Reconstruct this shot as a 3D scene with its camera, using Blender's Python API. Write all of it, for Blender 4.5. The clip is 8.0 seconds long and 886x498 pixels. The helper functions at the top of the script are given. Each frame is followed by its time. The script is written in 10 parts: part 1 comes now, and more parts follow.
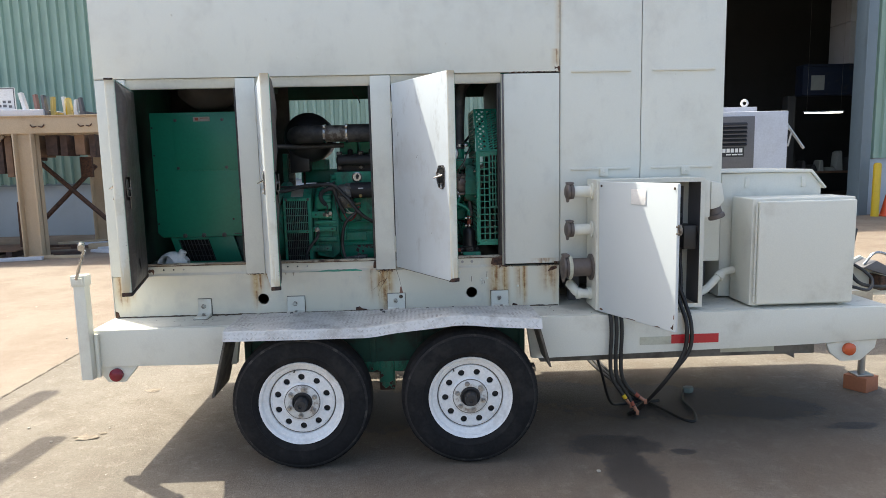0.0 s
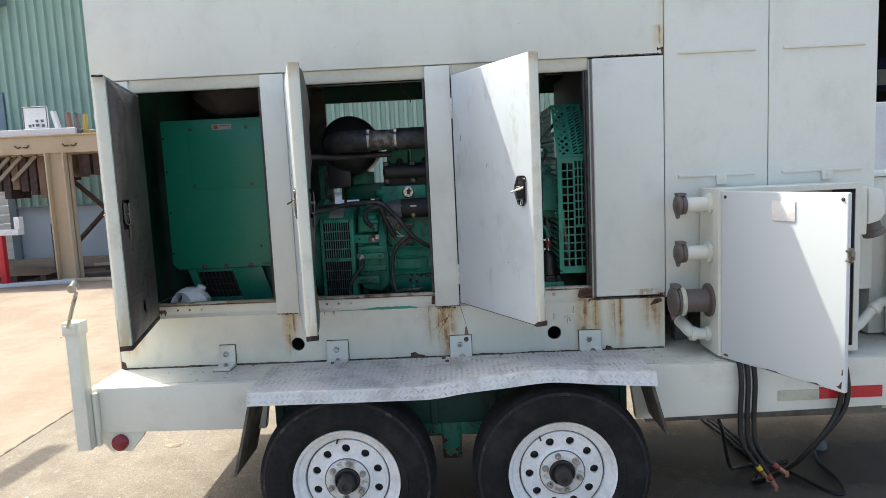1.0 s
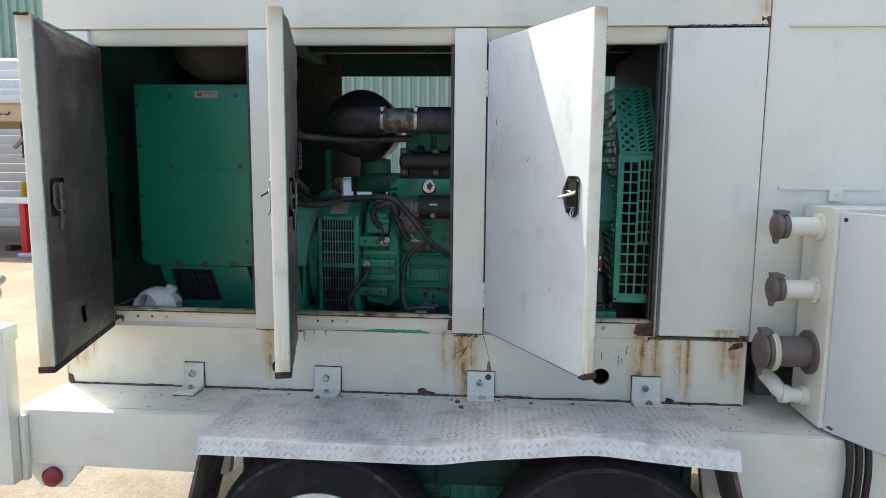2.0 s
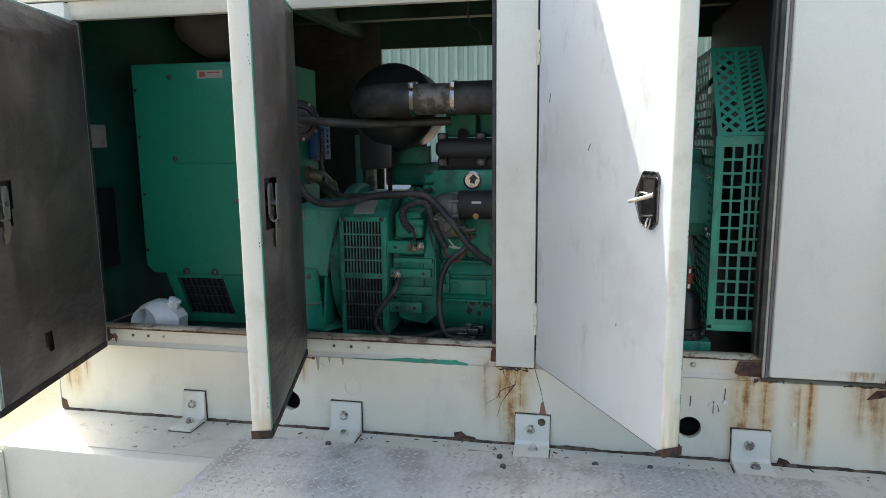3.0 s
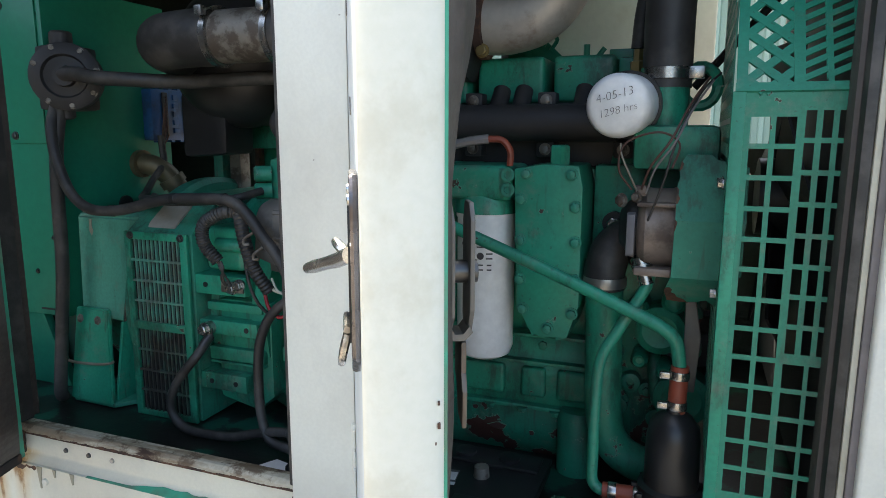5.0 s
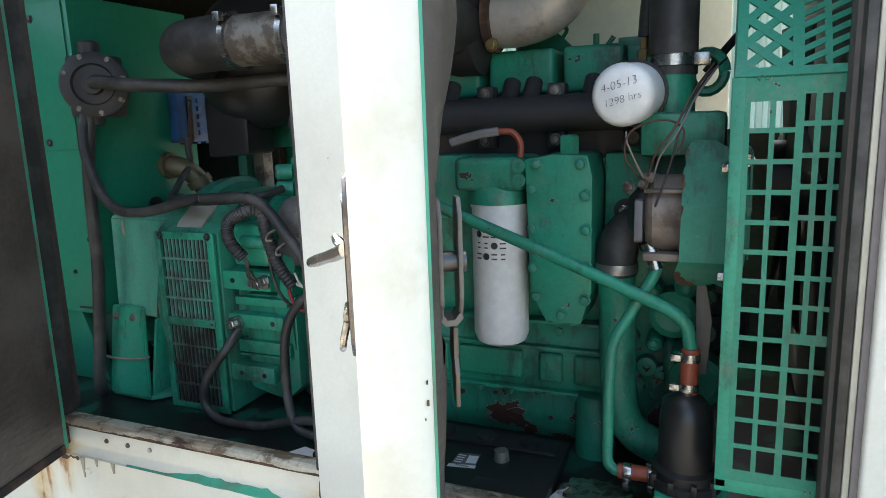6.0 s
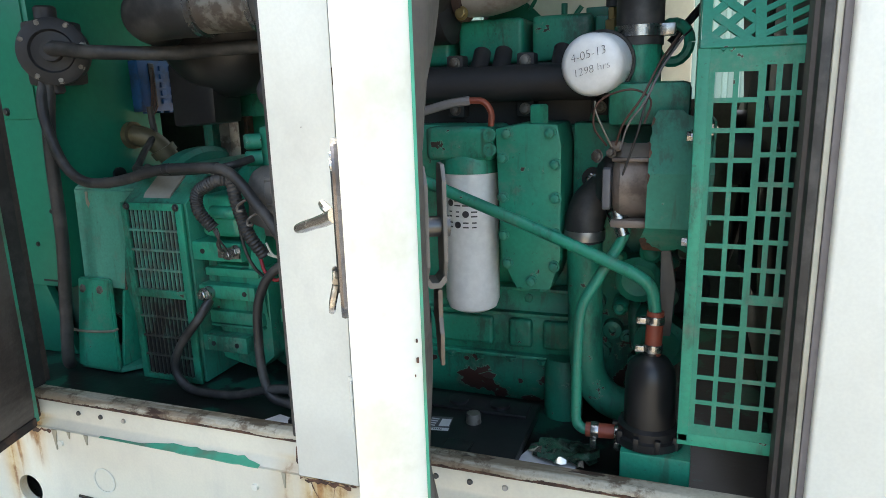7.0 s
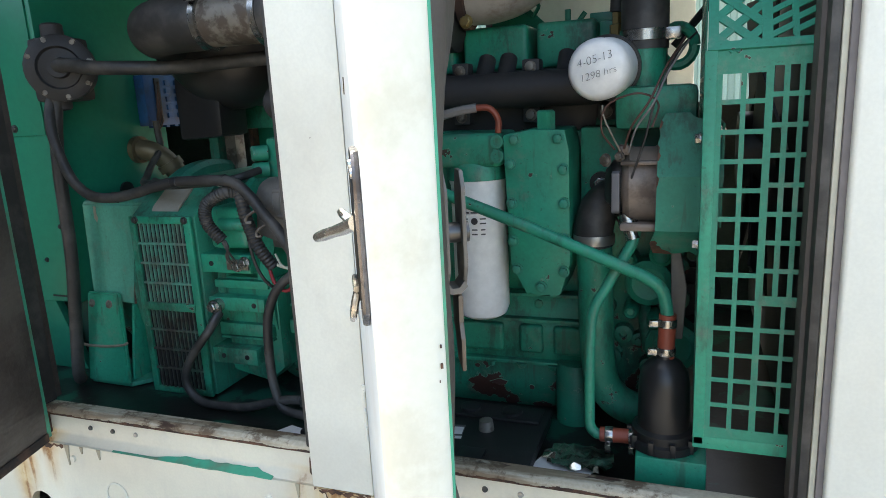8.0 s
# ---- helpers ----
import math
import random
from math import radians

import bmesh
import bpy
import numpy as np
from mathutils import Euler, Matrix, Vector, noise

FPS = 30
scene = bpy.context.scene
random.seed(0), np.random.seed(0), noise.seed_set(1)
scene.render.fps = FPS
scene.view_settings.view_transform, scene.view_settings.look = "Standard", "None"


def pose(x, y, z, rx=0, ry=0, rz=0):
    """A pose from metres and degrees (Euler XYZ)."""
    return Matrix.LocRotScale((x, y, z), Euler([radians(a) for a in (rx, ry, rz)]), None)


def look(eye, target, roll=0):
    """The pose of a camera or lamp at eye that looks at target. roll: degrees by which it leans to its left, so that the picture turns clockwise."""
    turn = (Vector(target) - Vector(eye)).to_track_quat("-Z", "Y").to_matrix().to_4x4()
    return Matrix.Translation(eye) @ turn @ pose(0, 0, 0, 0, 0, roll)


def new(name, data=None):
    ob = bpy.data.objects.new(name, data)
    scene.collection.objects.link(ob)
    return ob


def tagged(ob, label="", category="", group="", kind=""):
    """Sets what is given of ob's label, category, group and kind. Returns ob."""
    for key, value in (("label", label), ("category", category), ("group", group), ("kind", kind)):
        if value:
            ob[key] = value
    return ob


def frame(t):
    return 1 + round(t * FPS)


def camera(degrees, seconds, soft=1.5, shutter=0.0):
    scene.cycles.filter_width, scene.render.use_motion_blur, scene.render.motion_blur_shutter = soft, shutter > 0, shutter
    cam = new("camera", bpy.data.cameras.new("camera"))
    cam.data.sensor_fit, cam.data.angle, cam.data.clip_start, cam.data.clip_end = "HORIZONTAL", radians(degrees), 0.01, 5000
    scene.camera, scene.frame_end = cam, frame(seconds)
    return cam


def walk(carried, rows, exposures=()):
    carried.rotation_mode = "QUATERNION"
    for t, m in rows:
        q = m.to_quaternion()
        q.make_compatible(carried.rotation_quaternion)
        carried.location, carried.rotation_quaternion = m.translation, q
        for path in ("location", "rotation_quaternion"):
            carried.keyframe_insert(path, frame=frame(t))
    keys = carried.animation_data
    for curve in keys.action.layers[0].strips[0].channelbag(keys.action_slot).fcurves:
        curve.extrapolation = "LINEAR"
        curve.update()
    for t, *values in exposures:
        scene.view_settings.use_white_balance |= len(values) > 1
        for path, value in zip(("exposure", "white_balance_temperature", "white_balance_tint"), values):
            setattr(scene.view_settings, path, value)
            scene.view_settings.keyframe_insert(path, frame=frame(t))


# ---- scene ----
cam = camera(67.0, 8.0, soft=0.8)
PATH = [
    (0, (0.083, -3.729, 1.539), (0.15, -1.748, 1.275), -1.3),
    (0.5, (0.0, -3.353, 1.534), (-0.023, -1.366, 1.305), -2.0),
    (1, (-0.057, -2.988, 1.543), (-0.1, -1.001, 1.312), -2.7),
    (1.5, (-0.035, -2.638, 1.545), (-0.119, -0.655, 1.3), -1.4),
    (1.7, (-0.029, -2.522, 1.538), (-0.148, -0.54, 1.298), -0.2),
    (2.8, (0.015, -1.936, 1.597), (-0.274, 0.015, 1.263), -0.8),
    (3, (0.057, -1.84, 1.576), (-0.339, 0.094, 1.257), -0.6),
    (3.5, (0.171, -1.555, 1.538), (-0.383, 0.337, 1.199), -0.6),
    (4, (0.266, -1.187, 1.521), (-0.241, 0.718, 1.185), 0.1),
    (4.5, (0.336, -0.878, 1.508), (-0.181, 1.027, 1.189), 0.5),
    (4.8, (0.345, -0.834, 1.530), (-0.232, 1.048, 1.184), 0.4),
    (5, (0.376, -0.801, 1.535), (-0.320, 1.042, 1.190), 0.1),
    (5.2, (0.405, -0.783, 1.540), (-0.420, 1.007, 1.205), -0.6),
    (6.5, (0.410, -0.840, 1.541), (-0.308, 0.981, 1.133), -2.4),
    (7, (0.404, -0.841, 1.541), (-0.270, 0.986, 1.081), -1.8),
    (7.5, (0.402, -0.842, 1.541), (-0.273, 0.979, 1.059), -2.0),
    (8, (0.394, -0.846, 1.540), (-0.289, 0.983, 1.105), -3.0),
]
walk(cam, [(t, look(eye, target, roll)) for t, eye, target, roll in PATH],
     exposures=[(0.0, 1.93, 6750, 5), (1.7, 2.06, 6800, 4), (3.0, 2.31, 7000, 4), (4.0, 2.55, 6950, 4), (4.5, 2.77, 6950, 4), (5.0, 2.83, 7000, 3), (6.5, 3.30, 7200, 2), (8.0, 3.16, 7200, 2)])

# ---- world and light ----
world = bpy.data.worlds.new("sky")
scene.world = world
world.use_nodes = True
SUN = Vector((-0.454, 0.36, 0.814)).normalized()
wn = world.node_tree.nodes
sky = wn.new("ShaderNodeTexSky")
sky.sky_type = 'NISHITA'
sky.sun_disc = False
sky.sun_elevation = math.asin(SUN.z)
sky.sun_rotation = math.atan2(SUN.x, SUN.y)
sky.air_density, sky.dust_density, sky.ozone_density = 0.70, 4.0, 0.8
wn["Background"].inputs["Strength"].default_value = 0.112
world.node_tree.links.new(sky.outputs[0], wn["Background"].inputs[0])
sun_data = bpy.data.lights.new("sun", 'SUN')
sun_data.energy, sun_data.angle, sun_data.color = 2.2, radians(0.5), (1.0, 0.95, 0.87)
sun = new("sun", sun_data)
sun.matrix_world = look(SUN * 30, (0, 0, 0))


# ---- materials ----
class Nodes:
    """A small helper that chains shader nodes."""

    def __init__(self, name):
        self.mat = bpy.data.materials.new(name)
        self.mat.use_nodes = True
        self.t = self.mat.node_tree
        self.bsdf = self.t.nodes["Principled BSDF"]
        self.co = self.t.nodes.new("ShaderNodeTexCoord").outputs["Object"]

    def put(self, socket, value):
        if hasattr(value, "is_output"):
            self.t.links.new(value, socket)
        elif isinstance(value, (tuple, list)):
            socket.default_value = (*value, 1.0) if len(value) == 3 and len(socket.default_value) == 4 else value
        else:
            socket.default_value = value

    def math(self, op, a, b=0.0, clamp=False):
        n = self.t.nodes.new("ShaderNodeMath")
        n.operation, n.use_clamp = op, clamp
        self.put(n.inputs[0], a)
        self.put(n.inputs[1], b)
        return n.outputs[0]

    def scaled(self, s):
        n = self.t.nodes.new("ShaderNodeMapping")
        self.put(n.inputs[0], self.co)
        n.inputs["Scale"].default_value = s
        return n.outputs[0]

    def noise(self, scale, detail=4.0, rough=0.55, stretch=None):
        n = self.t.nodes.new("ShaderNodeTexNoise")
        self.put(n.inputs["Vector"], self.scaled(stretch) if stretch else self.co)
        n.inputs["Scale"].default_value, n.inputs["Detail"].default_value, n.inputs["Roughness"].default_value = scale, detail, rough
        return n.outputs["Fac"]

    def ramp(self, fac, lo, hi, a=0.0, b=1.0):
        n = self.t.nodes.new("ShaderNodeMapRange")
        n.interpolation_type = 'SMOOTHSTEP'
        self.put(n.inputs[0], fac)
        for i, v in zip((1, 2, 3, 4), (lo, hi, a, b)):
            n.inputs[i].default_value = v
        return n.outputs[0]

    def mix(self, fac, a, b):
        n = self.t.nodes.new("ShaderNodeMix")
        n.data_type = 'RGBA'
        self.put(n.inputs[0], fac)
        self.put(n.inputs[6], a)
        self.put(n.inputs[7], b)
        return n.outputs[2]

    def xyz(self):
        n = self.t.nodes.new("ShaderNodeSeparateXYZ")
        self.put(n.inputs[0], self.co)
        return n.outputs

    def random(self):
        return self.t.nodes.new("ShaderNodeObjectInfo").outputs["Random"]

    def bump(self, height, strength=0.3, dist=0.002):
        n = self.t.nodes.new("ShaderNodeBump")
        n.inputs["Strength"].default_value, n.inputs["Distance"].default_value = strength, dist
        self.put(n.inputs["Height"], height)
        self.put(self.bsdf.inputs["Normal"], n.outputs[0])

    def done(self, color=None, rough=None, metal=None, **more):
        for key, v in (("Base Color", color), ("Roughness", rough), ("Metallic", metal), *more.items()):
            if v is not None:
                self.put(self.bsdf.inputs[key], v)
        return self.mat


def worn(name, color, rough=0.5, dirt=(0.10, 0.085, 0.07), amount=0.5, scale=3.0, metal=0.0, grain=60.0, bump=0.15, vary=0.06, lo=0.50, hi=0.78):
    """Paint or rubber with two scales of variation: blotches and fine grain, and dirt in patches."""
    n = Nodes(name)
    big, fine = n.noise(scale, 6, 0.62), n.noise(grain, 3, 0.6)
    mask = n.math('MULTIPLY', n.ramp(big, lo, hi), amount, True)
    c = n.mix(n.ramp(fine, 0.3, 0.75), tuple(v * (1 - vary) for v in color), tuple(min(1, v * (1 + vary)) for v in color))
    n.bump(fine, bump, 0.001)
    return n.done(n.mix(mask, c, dirt), n.math('ADD', n.math('MULTIPLY', big, 0.2), rough - 0.1), metal)


def streaked(name, color, streaks, dirt_amount=0.35, rough=0.38):
    """Enclosure paint with rust runs: (x, half width, top z, bottom z, strength), in the thing's own metres."""
    n = Nodes(name)
    x, y, z = n.xyz()
    z = n.math('ADD', z, 0.70)
    wob = n.math('MULTIPLY', n.math('SUBTRACT', n.noise(9.0, 4, 0.6, (1, 1, 0.5)), 0.5), 0.022)
    ragged = n.math('MULTIPLY', n.math('SUBTRACT', n.noise(34.0, 4, 0.6, (1, 1, 0.1)), 0.5), 0.16)
    xx = n.math('ADD', x, wob)
    zz = n.math('ADD', z, ragged)
    total = halo = None
    for sx, w, top, low, k in streaks:
        d = n.math('ABSOLUTE', n.math('SUBTRACT', xx, sx))
        down = n.math('MULTIPLY', n.ramp(zz, low, low + 0.65 * (top - low), 0.0, 1.0), n.ramp(z, top + 0.010, top))
        m = n.math('MULTIPLY', n.math('MULTIPLY', n.ramp(d, w, w * 0.15), down), k)
        h = n.math('MULTIPLY', n.math('MULTIPLY', n.ramp(d, min(w * 4.0, w + 0.03), 0.0), down), k)
        total = m if total is None else n.math('MAXIMUM', total, m)
        halo = h if halo is None else n.math('MAXIMUM', halo, h)
    lines = n.noise(75.0, 4, 0.6, (1.0, 1.0, 0.05))
    blot = n.noise(26.0, 6, 0.7)
    grain = n.math('ADD', n.math('MULTIPLY', lines, 0.65), n.math('MULTIPLY', blot, 0.35))
    rust = n.math('MULTIPLY', total, n.ramp(grain, 0.40, 0.62), True)
    halo = n.math('MULTIPLY', halo, n.ramp(grain, 0.26, 0.46), True)
    big, fine = n.noise(2.2, 6, 0.62), n.noise(220.0, 2, 0.5)
    mid = n.noise(9.0, 6, 0.68, (1.0, 1.0, 0.55))
    speck = n.ramp(n.noise(85.0, 2, 0.4), 0.80, 0.83)
    scuff = n.ramp(n.noise(24.0, 3, 0.5, (1.0, 1.0, 0.25)), 0.73, 0.77)
    c = n.mix(n.ramp(fine, 0.3, 0.7), tuple(v * 0.96 for v in color), color)
    c = n.mix(n.math('MULTIPLY', n.ramp(big, 0.48, 0.72), dirt_amount), c, (0.47, 0.45, 0.39))
    c = n.mix(n.math('MULTIPLY', n.ramp(mid, 0.52, 0.72), dirt_amount * 0.55), c, (0.44, 0.44, 0.41))
    c = n.mix(n.math('MULTIPLY', speck, 0.55), c, (0.16, 0.13, 0.10))
    c = n.mix(n.math('MULTIPLY', scuff, 0.15), c, (0.36, 0.35, 0.32))
    c = n.mix(n.math('MULTIPLY', halo, 0.90), c, n.mix(n.ramp(blot, 0.40, 0.60), (0.58, 0.44, 0.22), (0.48, 0.30, 0.11)))
    c = n.mix(n.math('MULTIPLY', n.ramp(rust, 0.03, 0.75), 0.85), c, n.mix(n.ramp(blot, 0.40, 0.60), (0.42, 0.21, 0.065), (0.22, 0.095, 0.035)))
    n.bump(n.math('ADD', fine, n.math('MULTIPLY', rust, 3.0)), 0.08, 0.001)
    return n.done(c, n.math('ADD', n.math('MULTIPLY', rust, 0.4), rough))


def chipped(name, color, under, amount, scale=26.0, rough=0.42, grime=0.64):
    """Green machine paint that has flaked off in spots, with oily dust and dark grime on it."""
    n = Nodes(name)
    big, mid, fine = n.noise(4.0, 5, 0.6), n.noise(scale, 5, 0.62), n.noise(180.0, 2, 0.5)
    chip = n.ramp(n.math('ADD', n.math('MULTIPLY', mid, 0.75), n.math('MULTIPLY', big, 0.25)), 0.645 - amount, 0.655 - amount)
    c = n.mix(n.ramp(fine, 0.3, 0.7), tuple(v * 0.94 for v in color), tuple(v * 1.06 for v in color))
    c = n.mix(n.math('MULTIPLY', n.ramp(big, 0.42, 0.64), grime * 0.8), c, tuple(v * 0.42 + 0.010 for v in color))
    oil = n.ramp(n.noise(9.0, 7, 0.74, (1.0, 1.0, 0.45)), 0.49, 0.64)
    c = n.mix(n.math('MULTIPLY', oil, grime * 1.15, True), c, (0.018, 0.040, 0.028))
    dust = n.ramp(n.noise(17.0, 7, 0.72), 0.52, 0.68)
    c = n.mix(n.math('MULTIPLY', dust, 0.38), c, (0.17, 0.20, 0.155))
    run = n.ramp(n.noise(42.0, 4, 0.6, (1.0, 1.0, 0.12)), 0.58, 0.68)
    c = n.mix(n.math('MULTIPLY', run, grime * 0.7), c, (0.045, 0.040, 0.028))
    speck = n.ramp(n.noise(120.0, 3, 0.6), 0.66, 0.70)
    c = n.mix(n.math('MULTIPLY', speck, 0.35), c, (0.028, 0.028, 0.022))
    n.bump(n.math('SUBTRACT', n.math('ADD', fine, n.math('MULTIPLY', mid, 1.5)), n.math('MULTIPLY', chip, 4.0)), 0.22, 0.0012)
    rim = n.math('SUBTRACT', n.ramp(n.math('ADD', n.math('MULTIPLY', mid, 0.75), n.math('MULTIPLY', big, 0.25)), 0.633 - amount, 0.645 - amount), chip)
    c = n.mix(n.math('MULTIPLY', rim, 0.5, True), c, (0.20, 0.33, 0.25))
    return n.done(n.mix(chip, c, under), n.math('ADD', n.math('MULTIPLY', big, 0.4), rough - 0.16))


GREY_WHITE = (0.735, 0.742, 0.665)
MAT_WHITE = streaked("grey_white_paint", GREY_WHITE, [(2.497, 0.008, 2.46, 1.96, 0.4), (2.42, 0.08, 0.972, 0.945, 0.5), (2.485, 0.010, 2.12, 1.99, 0.6)])
WARM_WHITE = (0.745, 0.715, 0.590)
MAT_BASE = streaked("rusty_base_paint", WARM_WHITE, [(0.790, 0.010, 0.945, 0.70, 1.0), (0.815, 0.007, 0.945, 0.78, 0.9), (0.874, 0.008, 0.94, 0.80, 0.6), (0.866, 0.026, 0.945, 0.875, 0.9), (0.040, 0.012, 0.945, 0.74, 0.7), (0.072, 0.009, 0.945, 0.70, 0.9), (0.112, 0.006, 0.94, 0.76, 0.7),
                                                     (1.440, 0.016, 0.95, 0.70, 0.45), (1.488, 0.014, 0.96, 0.68, 1.0), (1.512, 0.016, 0.96, 0.60, 1.0), (1.537, 0.012, 0.96, 0.70, 1.0), (1.515, 0.06, 0.96, 0.84, 1.0),
                                                     (2.136, 0.030, 0.98, 0.58, 0.9), (2.190, 0.010, 0.97, 0.58, 1.0), (2.44, 0.05, 0.95, 0.74, 0.6), (2.272, 0.012, 0.96, 0.66, 0.6), (2.302, 0.007, 0.96, 0.64, 1.0), (2.15, 0.06, 0.975, 0.90, 1.0), (2.475, 0.008, 0.955, 0.66, 0.6)], 0.45, 0.42)
MAT_SEAM = worn("dirty_seam_sealer", (0.125, 0.092, 0.060), 0.75, (0.030, 0.022, 0.017), 0.95, 24.0, lo=0.42, hi=0.56, bump=0.4, vary=0.2)


def sill_material():
    n = Nodes("rusty_sill")
    along, blot, fine = n.noise(30.0, 6, 0.65, (0.12, 1.0, 1.0)), n.noise(16.0, 7, 0.7), n.noise(160.0, 3, 0.6)
    c = n.mix(n.ramp(fine, 0.3, 0.7), (0.42, 0.38, 0.29), (0.50, 0.46, 0.36))
    c = n.mix(n.math('MULTIPLY', n.ramp(along, 0.44, 0.58), 0.75), c, (0.19, 0.125, 0.070))
    c = n.mix(n.math('MULTIPLY', n.ramp(blot, 0.50, 0.60), 0.85), c, (0.105, 0.066, 0.038))
    c = n.mix(n.ramp(n.noise(38.0, 5, 0.6, (0.3, 1.0, 1.0)), 0.60, 0.66), c, (0.055, 0.03, 0.02))
    n.bump(n.math('ADD', blot, fine), 0.4, 0.002)
    return n.done(c, 0.65)


MAT_SILL = sill_material()
MAT_GRIT = worn("pale_grit", (0.40, 0.37, 0.31), 0.8, (0.2, 0.17, 0.13), 0.6, 24.0)


def deck_material():
    n = Nodes("deck_paint")
    big, mid, fine = n.noise(3.0, 6, 0.65), n.noise(14.0, 7, 0.7), n.noise(170.0, 3, 0.5)
    c = n.mix(n.ramp(fine, 0.3, 0.7), (0.60, 0.59, 0.51), (0.635, 0.62, 0.545))
    c = n.mix(n.math('MULTIPLY', n.ramp(big, 0.46, 0.68), 0.5), c, (0.40, 0.38, 0.33))
    c = n.mix(n.math('MULTIPLY', n.ramp(mid, 0.54, 0.68), 0.6), c, (0.33, 0.31, 0.27))
    c = n.mix(n.math('MULTIPLY', n.ramp(n.noise(26.0, 4, 0.6, (0.22, 1.0, 1.0)), 0.70, 0.74), 0.7), c, (0.12, 0.10, 0.08))
    c = n.mix(n.math('MULTIPLY', n.ramp(n.noise(55.0, 2, 0.5), 0.74, 0.77), 0.7), c, (0.10, 0.08, 0.06))
    n.bump(n.math('ADD', fine, mid), 0.08, 0.001)
    return n.done(c, 0.5)


MAT_DECK = deck_material()
MAT_RAIL = worn("rail_paint", (0.705, 0.700, 0.615), 0.42, (0.38, 0.34, 0.27), 0.45, 3.5, vary=0.025, bump=0.03, grain=150)
MAT_CREAM = worn("cream_door_edge", (0.70, 0.695, 0.605), 0.4, (0.40, 0.33, 0.20), 0.35, 6.0, vary=0.03, bump=0.04)


def fold_material():
    """Rolled door edge: cream paint with ochre run-off stains near its lower end and a few dark nicks."""
    n = Nodes("stained_door_fold")
    x, y, z = n.xyz()
    fine, run, blot = n.noise(170.0, 3, 0.6), n.noise(24.0, 5, 0.65, (1.0, 1.0, 0.10)), n.noise(11.0, 6, 0.7)
    c = n.mix(n.ramp(fine, 0.3, 0.7), (0.685, 0.685, 0.590), (0.715, 0.710, 0.620))
    c = n.mix(n.math('MULTIPLY', n.ramp(blot, 0.50, 0.66), 0.30), c, (0.46, 0.42, 0.30))
    low = n.math('MULTIPLY', n.ramp(n.math('ADD', z, n.math('MULTIPLY', blot, 0.25)), 0.66, 0.32), n.ramp(run, 0.42, 0.60))
    c = n.mix(n.math('MULTIPLY', low, 0.75), c, (0.50, 0.36, 0.15))
    c = n.mix(n.math('MULTIPLY', n.ramp(n.math('ADD', z, n.math('MULTIPLY', blot, 0.10)), 1.23, 1.30), 0.7), c, (0.42, 0.31, 0.17))
    c = n.mix(n.math('MULTIPLY', n.ramp(n.noise(70.0, 3, 0.5), 0.78, 0.81), 0.6), c, (0.16, 0.10, 0.06))
    n.bump(fine, 0.05, 0.001)
    return n.done(c, 0.42)


MAT_FOLD = fold_material()


def lining_material():
    n = Nodes("black_door_lining")
    big, mid, fine = n.noise(3.2, 6, 0.66), n.noise(15.0, 6, 0.7, (1.0, 1.0, 0.5)), n.noise(110.0, 3, 0.6)
    c = n.mix(n.ramp(fine, 0.3, 0.7), (0.050, 0.039, 0.034), (0.066, 0.053, 0.046))
    c = n.mix(n.math('MULTIPLY', n.ramp(big, 0.44, 0.66), 0.8), c, (0.118, 0.098, 0.084))
    c = n.mix(n.math('MULTIPLY', n.ramp(mid, 0.54, 0.74), 0.35), c, (0.135, 0.120, 0.108))
    c = n.mix(n.math('MULTIPLY', n.ramp(n.noise(24.0, 5, 0.7, (1.0, 1.0, 0.3)), 0.66, 0.76), 0.45), c, (0.20, 0.185, 0.165))
    crease = n.noise(7.0, 4, 0.6, (0.5, 0.5, 1.6))
    n.bump(n.math('ADD', n.math('ADD', n.math('MULTIPLY', mid, 0.8), n.math('MULTIPLY', fine, 0.25)), n.math('MULTIPLY', crease, 8.0)), 0.4, 0.004)
    return n.done(c, n.math('ADD', n.math('MULTIPLY', big, 0.3), 0.30))


MAT_INSUL = lining_material()
MAT_GREEN = chipped("green_machine_paint", (0.020, 0.285, 0.172), (0.05, 0.028, 0.02), 0.0)
MAT_GREEN_OLD = chipped("flaking_green_paint", (0.017, 0.225, 0.138), (0.060, 0.024, 0.018), 0.085, 15.0)
MAT_GREEN_BOX = worn("green_sheet_paint", (0.012, 0.190, 0.115), 0.36, (0.02, 0.06, 0.045), 0.4, 2.0)
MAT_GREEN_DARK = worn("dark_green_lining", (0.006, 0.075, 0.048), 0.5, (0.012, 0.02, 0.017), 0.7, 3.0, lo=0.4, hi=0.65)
MAT_GREEN_EDGE = worn("green_edge_paint", (0.045, 0.33, 0.21), 0.45, (0.13, 0.16, 0.11), 0.75, 12.0, lo=0.44, hi=0.64)
MAT_RIMWORN = worn("worn_grey_green_rim", (0.24, 0.32, 0.25), 0.55, (0.10, 0.085, 0.06), 0.8, 18.0, lo=0.50, hi=0.66)
MAT_IRON = worn("dark_cast_iron", (0.030, 0.029, 0.030), 0.6, (0.055, 0.05, 0.045), 0.6, 9.0, bump=0.5)
MAT_RUBBER = worn("black_rubber_hose", (0.027, 0.026, 0.025), 0.55, (0.095, 0.088, 0.080), 0.65, 14.0, lo=0.42, hi=0.66)
MAT_CABLE = worn("black_cable_sheath", (0.012, 0.012, 0.012), 0.5, (0.030, 0.028, 0.026), 0.5, 12.0)
MAT_TYRE = worn("tyre_rubber", (0.012, 0.012, 0.013), 0.85, (0.034, 0.032, 0.030), 0.6, 9.0, bump=0.4, vary=0.2, lo=0.46, hi=0.70)
